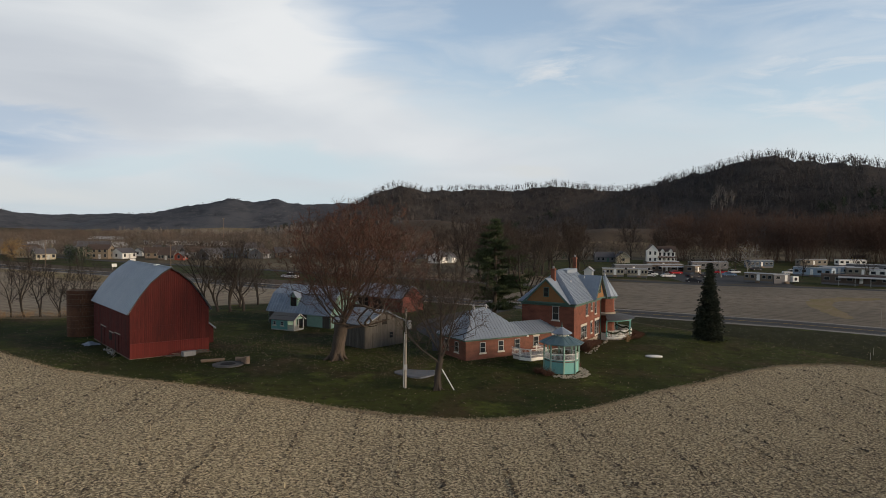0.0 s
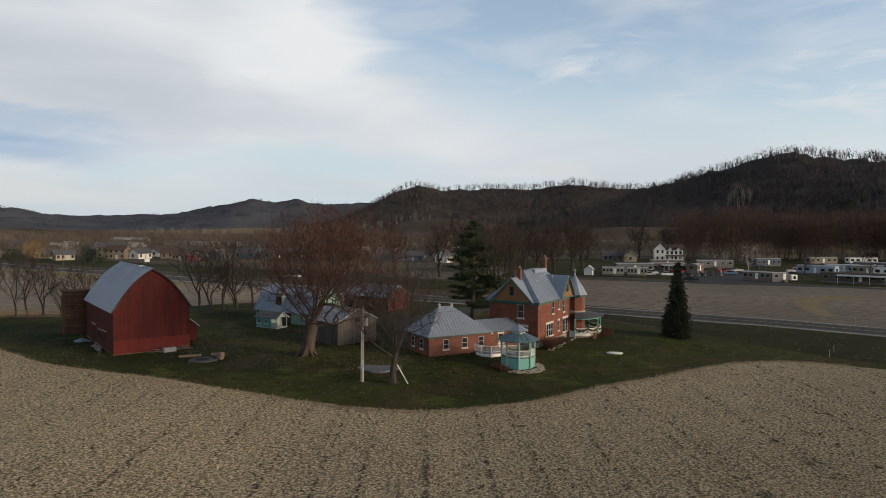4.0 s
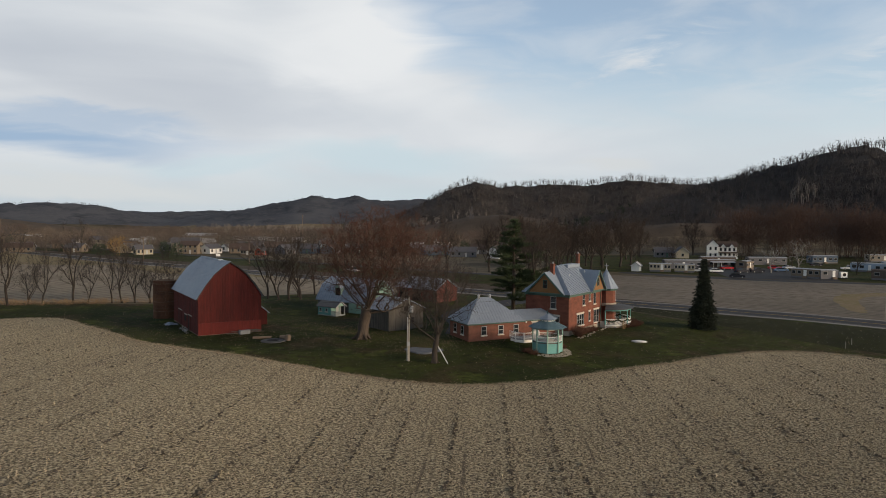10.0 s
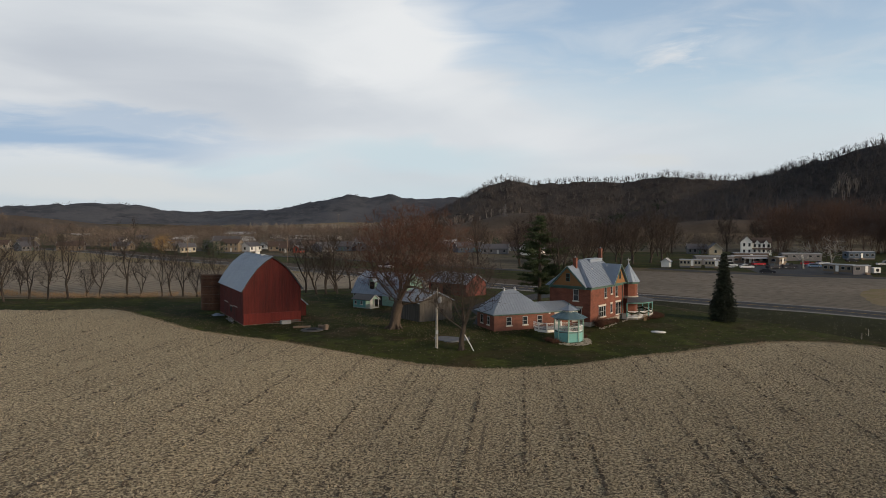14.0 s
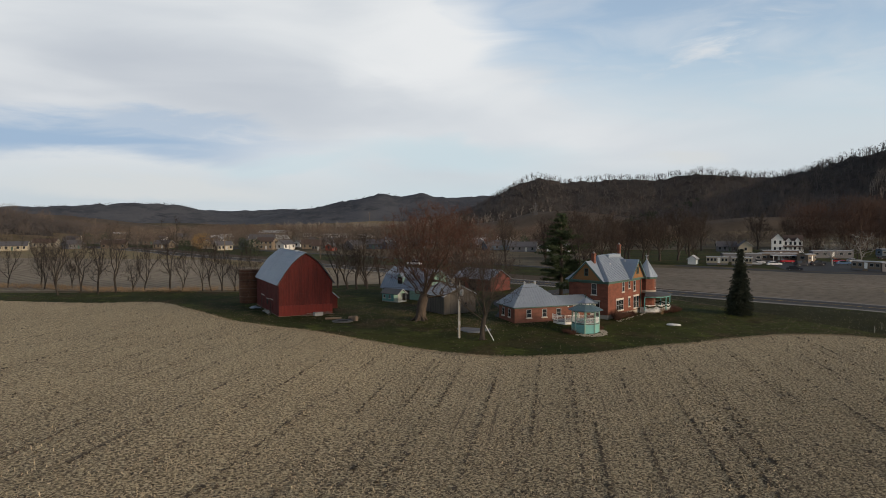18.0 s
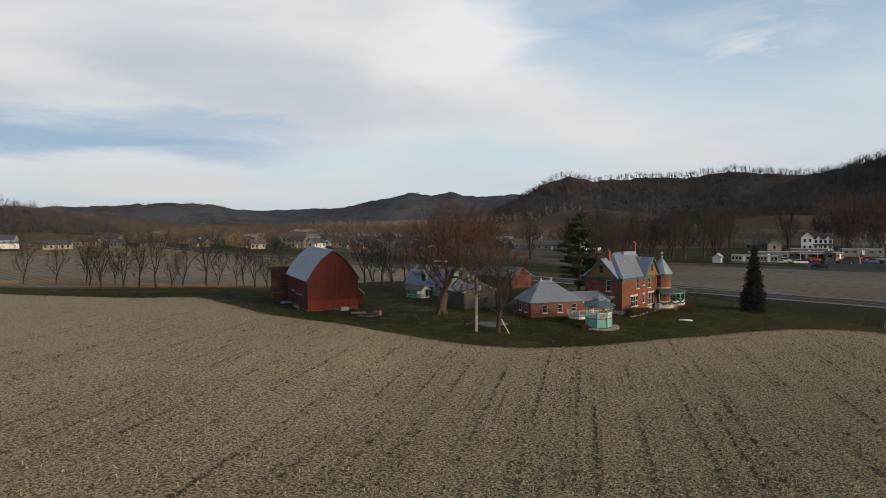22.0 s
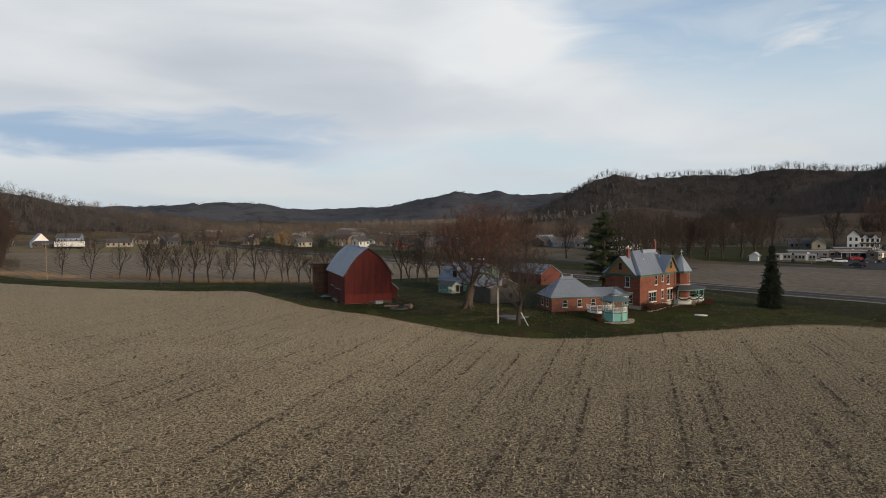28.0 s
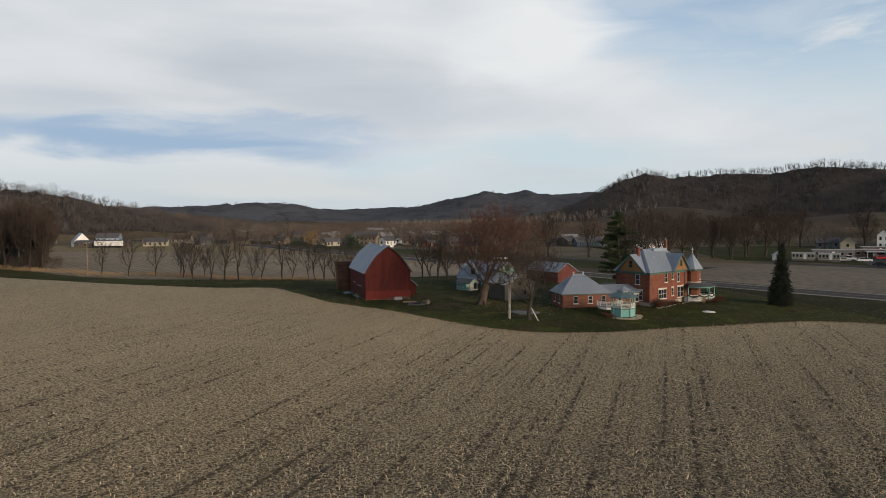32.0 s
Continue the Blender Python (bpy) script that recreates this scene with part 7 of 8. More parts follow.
# old white barn, silver silo roof and steel windmill to the west
wb = thing("white_barn", "old white gabled barn with grey roof", "barn", place_on(-303, 316, 140) @ Matrix.Scale(0.66, 4))
part("wall", Shape().box(-9, -7, 0, 9, 7, 5), M_WHITE, wb)
for s in (-1, 1):
    part("gable", Shape().slab([(s * 9, -7, 5), (s * 9, 7, 5), (s * 9, 0, 13)][::s], 0.15), M_WHITE, wb)
    q = [(-9.5, -7.6, 4.5), (9.5, -7.6, 4.5), (9.5, 0, 13.1), (-9.5, 0, 13.1)]
    part("roof", Shape().slab(q if s < 0 else [(-x, -y, z) for x, y, z in q], 0.15), M_ROOF, wb)
part("shed_row", Shape().box(-10, -16, 0, 12, -9, 2.6), P_BROWN, wb)
gabled_house("long_grey_shed", "long low grey shed beside the white barn", -281, 309.5, 13, 32, 7, 2.8, 4.4, P_BROWN, R_GREY, 1, 7, category="shed")
wm = thing("windmill", "steel farm windmill on a lattice tower", "windmill", place_on(-335, 328, 20))
tw = Shape()
for sx in (-1, 1):
    for sy in (-1, 1):
        tw.rod((1.3 * sx, 1.3 * sy, 0), (0.15 * sx, 0.15 * sy, 15), 0.08, n=4)
for z in range(2, 15, 2):
    w = 1.3 - 1.15 * z / 15
    for a, b in (((-w, -w), (w, -w)), ((w, -w), (w, w)), ((w, w), (-w, w)), ((-w, w), (-w, -w))):
        tw.rod((*a, z), (*b, z + 1.0), 0.05, n=4)
part("tower", tw, M_STEEL, wm)
for i in range(14):
    a = i * 2 * math.pi / 14
    part("blade", Shape().slab([(0.4 * math.cos(a - .1), -0.5, 15.2 + 0.4 * math.sin(a - .1)), (0.4 * math.cos(a + .1), -0.5, 15.2 + 0.4 * math.sin(a + .1)), (1.8 * math.cos(a + .13), -0.6, 15.2 + 1.8 * math.sin(a + .13)), (1.8 * math.cos(a - .13), -0.4, 15.2 + 1.8 * math.sin(a - .13))], 0.03), M_STEEL, wm)


def semi_trailer(x, y, turn):
    ob = thing("semi_trailer", "long white box trailer parked beside a farm", "trailer", place_on(x, y, turn))
    part("box", Shape().box(-8, -1.3, 1.25, 8, 1.3, 4.1), M_WHITE, ob)
    part("rub_rail", Shape().box(-8.03, -1.34, 1.15, 8.03, 1.34, 1.28), M_STEEL, ob)
    for xx in (5.2, 6.5):
        for yy in (-1.1, 1.1):
            part("wheel", Shape().rod((xx, yy - 0.25, 0.52), (xx, yy + 0.25, 0.52), 0.52, n=14), M_RUBBER, ob)
    for yy in (-0.9, 0.9):
        part("landing_leg", Shape().box(-5.2, yy - 0.08, 0, -5.0, yy + 0.08, 1.2), M_STEEL, ob)
    part("marking", Shape().box(4.2, -1.325, 3.2, 7.0, -1.305, 3.45), M_STEEL, ob, "illegible grey marking")


semi_trailer(-271, 302.5, 12)


def trailer(label, x, y, turn, L, W=3.6, H=3.1, wall=None, roof=None, awning=False, round_roof=False, stripe=None, name="mobile_home", bays=5):
    """A mobile home: its near left corner at x, y, its long side along its own x."""
    ob = thing(name, label, "mobile home", place_on(x, y, turn), "homes of the trailer park")
    part("skirt", Shape().box(0.1, 0.1, 0, L - 0.1, W - 0.1, 0.6), P_GREYS, ob)
    s = Shape()
    prof = [(0, 0.6), (W, 0.6), (W, H - 0.25), (W * 0.75, H), (W * 0.25, H), (0, H - 0.25)] if round_roof else [(0, 0.6), (W, 0.6), (W, H - 0.25), (W / 2, H), (0, H - 0.25)]
    k = len(prof)
    s.v = [(0, yy, z) for yy, z in prof] + [(L, yy, z) for yy, z in prof]
    s.f = [tuple(range(k - 1, -1, -1)), tuple(range(k, 2 * k))] + [(i, (i + 1) % k, k + (i + 1) % k, k + i) for i in range(k)]
    part("body", s, wall or M_WHITE, ob)
    r = Shape()
    top = prof[2:]
    for (ya, za), (yb, zb) in zip(top, top[1:]):
        r.slab([(-0.15, ya, za + 0.06), (-0.15, yb, zb + 0.06), (L + 0.15, yb, zb + 0.06), (L + 0.15, ya, za + 0.06)][::-1], 0.05)
    part("roof", r, roof or R_PALE, ob)
    for i in range(bays):
        xx = L * (i + 0.5) / bays
        if i == bays // 2:
            part("door", Shape().box(xx - 0.45, -0.05, 0.7, xx + 0.45, -0.005, 2.6), M_WHITE, ob)
            part("steps", Shape().box(xx - 0.6, -1.0, 0, xx + 0.6, -0.06, 0.35).box(xx - 0.6, -0.5, 0.35, xx + 0.6, -0.06, 0.65), M_LOG, ob)
        else:
            plain_window(ob, pose(xx, 0, 1.45), min(1.3, L / bays * 0.55), 0.85)
    plain_window(ob, pose(L, W / 2, 1.45, 0, 0, 90), 1.5, 0.9)
    plain_window(ob, pose(0, W / 2, 1.45, 0, 0, -90), 1.5, 0.9)
    if stripe:
        part("stripe", Shape().box(0.02, -0.02, 1.05, L - 0.02, -0.004, 1.3), stripe, ob)
    if awning:
        aw = part("awning", Shape().slab([(L * 0.25, -3.0, 2.45), (L * 0.95, -3.0, 2.45), (L * 0.95, 0, 2.75), (L * 0.25, 0, 2.75)], 0.12), R_PALE, ob, "white metal awning")
        for xx in (L * 0.27, L * 0.5, L * 0.72, L * 0.93):
            part("post", Shape().box(xx - 0.05, -2.95, 0, xx + 0.05, -2.85, 2.4), M_WHITE, aw)


trailer("old cream mobile home with a row of windows", 81.5, 226.5, -22, 7.2, 3, 2.9, P_CREAM, R_PALE, round_roof=True, bays=6)
trailer("old cream camper trailer with a rounded roof", 89.3, 223.6, -22, 6.6, 2.6, 2.9, P_CREAM, R_PALE, round_roof=True, stripe=P_TAN, bays=6)
trailer("long grey mobile home with a pale roof", 92, 240, -4, 14, 4, 3.4, P_GREYS, R_PALE)
trailer("dark mobile home under a long pale carport roof", 107.5, 244, -4, 13, 4, 3.3, P_BROWN, R_PALE, awning=True)
trailer("tan mobile home end-on beside the lot", 121.5, 236.5, 40, 6, 4.2, 3.2, P_TAN, R_PALE)
trailer("grey mobile home at the back of the park", 137, 266, -2, 16, 4, 3.2, P_GREYS, R_PALE)
trailer("brown mobile home under bare trees", 118, 268, -4, 14, 4, 3.2, P_BROWN, R_PALE)
trailer("dark blue mobile home with a white roof edge", 170, 276, 5, 12, 4, 3.4, P_DKBLUE, R_PALE)
trailer("grey-brown single trailer beside the lane", 119.4, 203.4, -52, 8.5, 3.4, 3.0, P_TAN, R_PALE)
trailer("pale grey box trailer beside the lane", 124.9, 196.4, 2, 5.6, 3.2, 2.9, P_GREYS, R_PALE, bays=2)
trailer("light blue mobile home with a pale roof", 157, 231, -58, 13, 4, 3.3, P_BLUE, R_PALE)
trailer("light blue and white mobile home", 171, 233, -20, 11, 4, 3.3, P_BLUE, R_PALE, stripe=M_WHITE)
trailer("beige mobile home with small windows", 176, 227, -30, 10, 4, 3.3, P_BEIGE, R_PALE)
trailer("dark brown mobile home with a long white awning", 139.5, 194.5, -42, 18, 4.2, 3.2, P_BROWN, R_BROWN, awning=True, bays=6)
trailer("grey mobile home with a white roof", 194, 249, -48, 15, 4.2, 3.4, P_GREYS, R_PALE)
trailer("white mobile home with a metal roof", 177, 218, -42, 13, 4, 3.1, M_WHITE, R_PALE)
trailer("tan mobile home at the back of the park", 205, 290, 0, 14, 4, 3.2, P_BEIGE, R_PALE)
trailer("pale mobile home at the back of the park", 226, 291, -8, 13, 4, 3.2, M_WHITE, R_PALE)
trailer("brown mobile home at the far end", 160, 180, -45, 15, 4, 3.2, P_BROWN, R_GREY, awning=True)
trailer("grey mobile home beside the far lane", 190, 200, -42, 14, 4, 3.2, P_GREYS, R_PALE)
gabled_house("yellow_shed", "small bright yellow shed", 259.5, 318, -20, 5, 4, 2.8, 4.4, P_YELLOW, R_BROWN, 1, 2, category="shed")


def car(label, x, y, turn, colour, kind_="sedan"):
    ob = thing("car", label, "car", place_on(x, y, turn), "parked cars")
    L, W = (4.6, 1.8) if kind_ == "sedan" else (5.4, 1.95)
    roof = 1.42 if kind_ == "sedan" else 1.78
    pro = [(0, 0.35), (L, 0.35), (L, 0.8), (L * 0.97, 0.95), (L * 0.74, 1.0), (L * 0.04, 1.0), (0, 0.85)]
    cab = [(L * 0.10, 1.0), (L * 0.74, 1.0), (L * 0.60, roof), (L * 0.2, roof)] if kind_ == "sedan" else [(L * 0.38, 1.05), (L * 0.74, 1.05), (L * 0.66, roof), (L * 0.42, roof)]

    def side(p, w, y0):
        s, k = Shape(), len(p)
        s.v = [(a, y0, z) for a, z in p] + [(a, y0 + w, z) for a, z in p]
        s.f = [tuple(range(k)), tuple(range(2 * k - 1, k - 1, -1))] + [((i + 1) % k, i, k + i, k + (i + 1) % k) for i in range(k)]
        return s

    part("body", side(pro, W, 0), colour, ob)
    part("window_band", side([(a, z - 0.02) for a, z in cab], W - 0.2, 0.1), M_GLASS, ob)
    part("roof", side([(cab[3][0] + 0.05, roof - 0.05), (cab[2][0] - 0.05, roof - 0.05), (cab[2][0] - 0.1, roof + 0.02), (cab[3][0] + 0.1, roof + 0.02)], W - 0.22, 0.11), colour, ob)
    for xx in (L * 0.19, L * 0.81):
        for yy in (0.02, W - 0.22):
            w = part("wheel", Shape().rod((xx, yy - 0.02, 0.32), (xx, yy + 0.22, 0.32), 0.32, n=12), M_RUBBER, ob)
            part("hub", Shape().rod((xx, yy - 0.03, 0.32), (xx, yy + 0.23, 0.32), 0.17, n=8), M_STEEL, w)
    for yy in (0.15, W - 0.45):
        part("headlight", Shape().box(L - 0.06, yy, 0.66, L + 0.01, yy + 0.3, 0.8), M_WHITE, ob)
        part("tail_light", Shape().box(-0.01, yy, 0.68, 0.04, yy + 0.3, 0.82), P_REDS, ob)


C_SILVER, C_WHITE, C_RED, C_DARK, C_BLUE = (paint(n, c) for n, c in (("silver_car", (0.45, 0.47, 0.5)), ("white_car", (0.7, 0.7, 0.7)), ("red_car", (0.35, 0.02, 0.03)), ("dark_car", (0.02, 0.022, 0.03)), ("blue_car", (0.12, 0.2, 0.32))))
for lb, x, y, tn, c, kd in (
    ("silver sedan parked beside the lot", 95, 224, -14, C_SILVER, "sedan"), ("white sedan parked on the lot", 101, 221.5, -6, C_WHITE, "sedan"), ("white pickup beside a trailer", 98, 230, -10, C_WHITE, "truck"),
    ("red sedan parked under a carport", 112, 236, 5, C_RED, "sedan"), ("dark pickup on the lot", 110, 219.5, 20, C_DARK, "truck"), ("dark car with a load on the lot", 116, 222, 10, C_DARK, "truck"),
    ("red car beside the birches", 131, 239, -15, C_RED, "sedan"), ("dark blue sedan parked by the lane", 98, 200.5, -22, C_DARK, "sedan"), ("white pickup on the grass", 158, 237, -10, C_WHITE, "truck"),
    ("dark sedan at the back of the park", 159, 258, 0, C_DARK, "sedan"), ("blue car behind the birches", 127, 227, -12, C_BLUE, "sedan"), ("silver car at the back of the park", 138, 240, 10, C_SILVER, "sedan"),
    ("white motorhome van beside the road", -26, 221, -30, C_WHITE, "truck"), ("silver car among the trailers", 186, 232, -30, C_SILVER, "sedan"), ("white van among the trailers", 168, 246, 15, C_WHITE, "truck")):
    car(lb, x, y, tn, c, kd)

tk = thing("utility_trailer", "small white box trailer with a spare wheel", "trailer", place_on(131.2, 196.2, 8))
part("box", Shape().box(0, 0, 0.5, 2.2, 1.8, 2.2), M_WHITE, tk)
part("spare_wheel", Shape().rod((1.1, -0.12, 1.4), (1.1, -0.005, 1.4), 0.5, n=16), M_RUBBER, tk)
for xx in (0.5, 1.7):
    part("wheel", Shape().rod((xx, -0.1, 0.3), (xx, 0.1, 0.3), 0.3, n=12), M_RUBBER, tk)


def utility_pole(x, y, h, arm=True, label="weathered wooden utility pole"):
    ob = thing("utility_pole", label, "utility pole", place_on(x, y))
    part("pole", Shape().rod((0, 0, -0.2), (0, 0, h), 0.16, 0.11, n=8), M_LOG, ob)
    if arm:
        part("crossarm", Shape().box(-1.1, -0.06, h - 0.7, 1.1, 0.06, h - 0.55), M_LOG, ob)
        for xx in (-1, -0.5, 0.5, 1):
            part("insulator", Shape().lathe([(0.05, h - 0.55), (0.06, h - 0.4), (0.03, h - 0.35)], 6, (xx, 0)), M_STEEL, ob)
    return ob


for x, y, h in ((-134.5, 133.7, 10.5), (-68, 259, 9.5), (-200, 352, 10), (-120, 284, 10), (-95, 520, 22), (-330, 520, 18)):
    utility_pole(x, y, h)


M_SLATE_STEEL = mat("weathered_steel", (0.10, 0.10, 0.105), (0.16, 0.16, 0.165), rough=0.6, metal=0.3, rnd=0.1, bump=0.05)


def lattice_tower(x, y, z, h):
    ob = thing("power_tower", "steel lattice tower of a power line on the slope", "power tower", pose(x, y, z, 0, 0, 20))
    for sx in (-1, 1):
        for sy in (-1, 1):
            part("leg", Shape().rod((2.2 * sx, 2.2 * sy, -1), (0.3 * sx, 0.3 * sy, h), 0.09, n=4), M_SLATE_STEEL, ob)
    n = 7
    for k in range(n):
        z0, z1 = h * k / n, h * (k + 1) / n
        w0, w1 = 2.2 - 1.9 * k / n, 2.2 - 1.9 * (k + 1) / n
        brace = Shape()
        for a, b in (((-1, -1), (1, -1)), ((1, -1), (1, 1)), ((1, 1), (-1, 1)), ((-1, 1), (-1, -1))):
            brace.rod((a[0] * w0, a[1] * w0, z0), (b[0] * w1, b[1] * w1, z1), 0.05, n=4).rod((b[0] * w0, b[1] * w0, z0), (a[0] * w1, a[1] * w1, z1), 0.05, n=4)
        part("bracing", brace, M_SLATE_STEEL, ob)
    for zz, w in ((h - 1.0, 3.5), (h - 4.0, 4.5)):
        part("crossarm", Shape().rod((-w, 0, zz), (w, 0, zz), 0.09, n=4), M_SLATE_STEEL, ob)


for x, y, h in ((58, 778, 15),):
    lattice_tower(x, y, float(land_height(np.array([float(x)]), np.array([float(y)]))[0][0]), h)


# ---- yard details ----
def yard_pole():
    ob = thing("yard_pole", "pale weathered utility pole with a grey transformer", "utility pole", place_on(-0.36, 79.3))
    part("pole", Shape().rod((0, 0, -0.6), (0.05, 0, 7.75), 0.13, 0.09, n=10), M_POLE, ob)
    t = part("transformer", Shape().lathe([(0.2, 5.6), (0.24, 5.65), (0.24, 6.4), (0.18, 6.5)], 12, (0.36, -0.05)), M_STEEL, ob, "grey can transformer")
    part("bracket", Shape().box(0.1, -0.08, 5.9, 0.2, 0.02, 6.1), M_STEEL, t)
    part("insulator", Shape().lathe([(0.05, 6.5), (0.06, 6.7), (0.02, 6.75)], 8, (0.36, -0.05)), M_RUST, t)
    part("conduit", Shape().rod((-0.19, -0.05, -0.5), (-0.14, -0.05, 5.2), 0.045), M_STEEL, ob)
    part("meter_box", Shape().box(-0.16, -0.28, 1.4, 0.16, -0.17, 1.9), M_STEEL, ob)


yard_pole()


def cable(name, label, a, b, sag, r=0.012):
    s, n = Shape(), 12
    pts = [Vector(a).lerp(Vector(b), i / n) - Vector((0, 0, sag * 4 * (i / n) * (1 - i / n))) for i in range(n + 1)]
    for p, q in zip(pts, pts[1:]):
        s.rod(p, q, r, n=4, cap=False)
    return tagged(part(name, s, M_RUBBER), label, "cable")


cable("power_cable", "thin dark cable from the pole to the house", (-0.3, 79.4, 7.5), (19.2, 97.6, 6.0), 0.9)
cable("power_cable", "thin dark cable from the pole towards the barn", (-0.3, 79.4, 7.4), (-24.5, 97.5, 6.2), 1.0)

pr = thing("prop_board", "pale board leaning at the foot of the yard tree", "board", on_yard(3.25, 78.5))
part("board", Shape().rod((0.15, 0, 2.1), (1.35, -0.5, 0.02), 0.05, n=4), M_WHITE, pr)
tagged(part("stone_slab", Shape().prism(curved([(-1.0, 85.3), (0.4, 83.4), (1.6, 82.6), (3.4, 83.6), (4.3, 84.8), (3.2, 86.8), (1.7, 87.8), (0.2, 86.8)], 3, 0.12), -0.45, -0.21), M_SLAB), "low grey concrete slab in the lawn", "slab")
tagged(part("white_float", Shape().lathe([(0.02, 0.0), (0.62, 0.03), (0.75, 0.14), (0.66, 0.27), (0.3, 0.33), (0.02, 0.34)], 18), M_WHITE, m=on_yard(33.4, 91.7, -18) @ Matrix.Diagonal((1.55, 0.62, 1, 1)), smooth=True), "upturned white boat-shaped tub on the lawn", "tub")


M_ASH = mat("sooty_concrete", (0.045, 0.044, 0.042), (0.135, 0.13, 0.126), 1.5, 7, rnd=0.1)


def fire_pit():
    ob = thing("fire_pit", "round concrete fire pit with logs beside it", "fire pit", place_on(-20.0, 90.3))
    part("pad", Shape().lathe([(1.75, -0.05), (1.75, 0.07), (1.65, 0.1)], 22), M_ASH, ob)
    part("ash", Shape().lathe([(0.9, 0.095), (0.7, 0.14), (0.1, 0.16)], 14), M_DARK, ob)


fire_pit()
for i, (x, y, a, ln, r) in enumerate(((-22.0, 91.9, 12, 2.6, 0.2), (-18.6, 91.9, -8, 1.6, 0.28), (-21.6, 92.5, 20, 1.8, 0.16))):
    lg = tagged(part("log", Shape().rod((-ln / 2, 0, r), (ln / 2, 0.1, r), r, r * 0.85, n=9), M_LOG, m=place_on(x, y, a)), "rough old log lying by the fire pit", "log", "logs by the fire pit")
for i, (x, y, h) in enumerate(((-17.9, 90.6, 0.85), (-18.3, 91.2, 0.6))):
    tagged(part("stump", Shape().rod((0, 0, 0), (0, 0, h), 0.34, 0.3, n=10), M_LOG, m=place_on(x, y)), "short upright log stump by the fire pit", "stump", "stumps by the fire pit")

# lumber and scrap along the barn
rnd = random.Random(31)
B = place_on(-31.95, 94.2, 31)
lum = thing("lumber_pile", "untidy heap of grey boards against the barn", "lumber", B)
for i in range(26):
    x, z = rnd.uniform(4.6, 8.9), rnd.uniform(0.02, 0.45)
    m = pose(x, -0.65 - rnd.uniform(0, 0.7), z, rnd.uniform(-6, 6), rnd.uniform(-6, 6), rnd.uniform(-14, 14))
    ln = rnd.uniform(0.5, 1.3)
    part("board", Shape().box(-ln, -0.09, 0, ln, 0.09, 0.05), M_GREY if i % 3 else M_LOG, lum, m=m)
tagged(part("white_tub", Shape().prism([(0, 0), (1.5, 0), (1.6, 0.6), (-0.1, 0.6)], 0, 0.5).box(-0.05, -0.05, 0.5, 1.55, 0.65, 0.58), M_CONC, m=B @ place_on(5.7, -1.9, 4)), "pale metal stock tank beside the lumber", "tank")
jk = thing("scrap_heap", "heap of grey scrap and poles beside the barn wall", "scrap", B)
for i in range(22):
    y = rnd.uniform(3.2, 8.2)
    part("pole", Shape().rod((-0.5 - rnd.uniform(0, 0.8), y, rnd.uniform(0.03, 0.3)), (-0.4 - rnd.uniform(0, 0.9), y + rnd.uniform(-1.6, 1.6), rnd.uniform(0.05, 0.7)), 0.05, n=5), M_POLE if i % 2 else M_STEEL, jk)
tp = Shape()
for i in range(9):
    for j in range(6):
        f = lambda a, b: (-2.4 + a * 0.22, 12.5 + b * 0.35, 0.05 + 0.45 * math.exp(-((a - 4) ** 2 / 9 + (b - 3) ** 2 / 4)) + 0.05 * math.sin(a * 2 + b))
        tp.poly([f(i, j), f(i + 1, j), f(i + 1, j + 1), f(i, j + 1)])
tagged(part("tarpaulin", tp, M_ROOF, m=B, smooth=True), "crumpled pale tarpaulin over scrap by the barn", "tarpaulin")

HM = place_on(23.55, 94.75, 51)


def ac_unit(x, y):
    ob = thing("air_conditioner", "grey outdoor air conditioner beside the house", "air conditioner", HM @ place_on(x, y))
    part("pad", Shape().box(-0.55, -0.55, 0, 0.55, 0.55, 0.1), M_CONC, ob)
    part("case", Shape().box(-0.45, -0.45, 0.1, 0.45, 0.45, 1.0), M_STEEL, ob)
    g = Shape()
    for i in range(9):
        g.box(-0.4, -0.475, 0.2 + i * 0.08, 0.4, -0.455, 0.235 + i * 0.08)
    part("grille", g, M_DARK, ob)
    part("fan_guard", Shape().lathe([(0.38, 1.0), (0.36, 1.05), (0.1, 1.06)], 14), M_DARK, ob)


ac_unit(11.0, -0.9)
ac_unit(12.1, -2.2)


def shrub(label, m, r, h, n, material, seed, name="shrub"):
    rs_ = np.random.RandomState(seed)
    t = Twigs()
    for _ in range(n):
        a, u = rs_.uniform(0, 6.283), rs_.uniform(0, 1) ** 0.5
        b = np.array([np.cos(a) * u * r * 0.5, np.sin(a) * u * r * 0.5, 0])
        e = np.array([np.cos(a) * u * r, np.sin(a) * u * r, h * (1 - 0.5 * u * u) * rs_.uniform(0.5, 1.1)])
        t.add(tuple(b), tuple(e), 0.014)
        for _ in range(3):
            q = b + (e - b) * rs_.uniform(0.35, 0.9)
            t.add(tuple(q), tuple(q + rs_.normal(size=3) * 0.22 + [0, 0, 0.12]), 0.011)
    ob = thing(name, label, "shrub", m, "shrubs round the house")
    part("branchwork", t.mesh("branchwork", material, seed), material, ob)


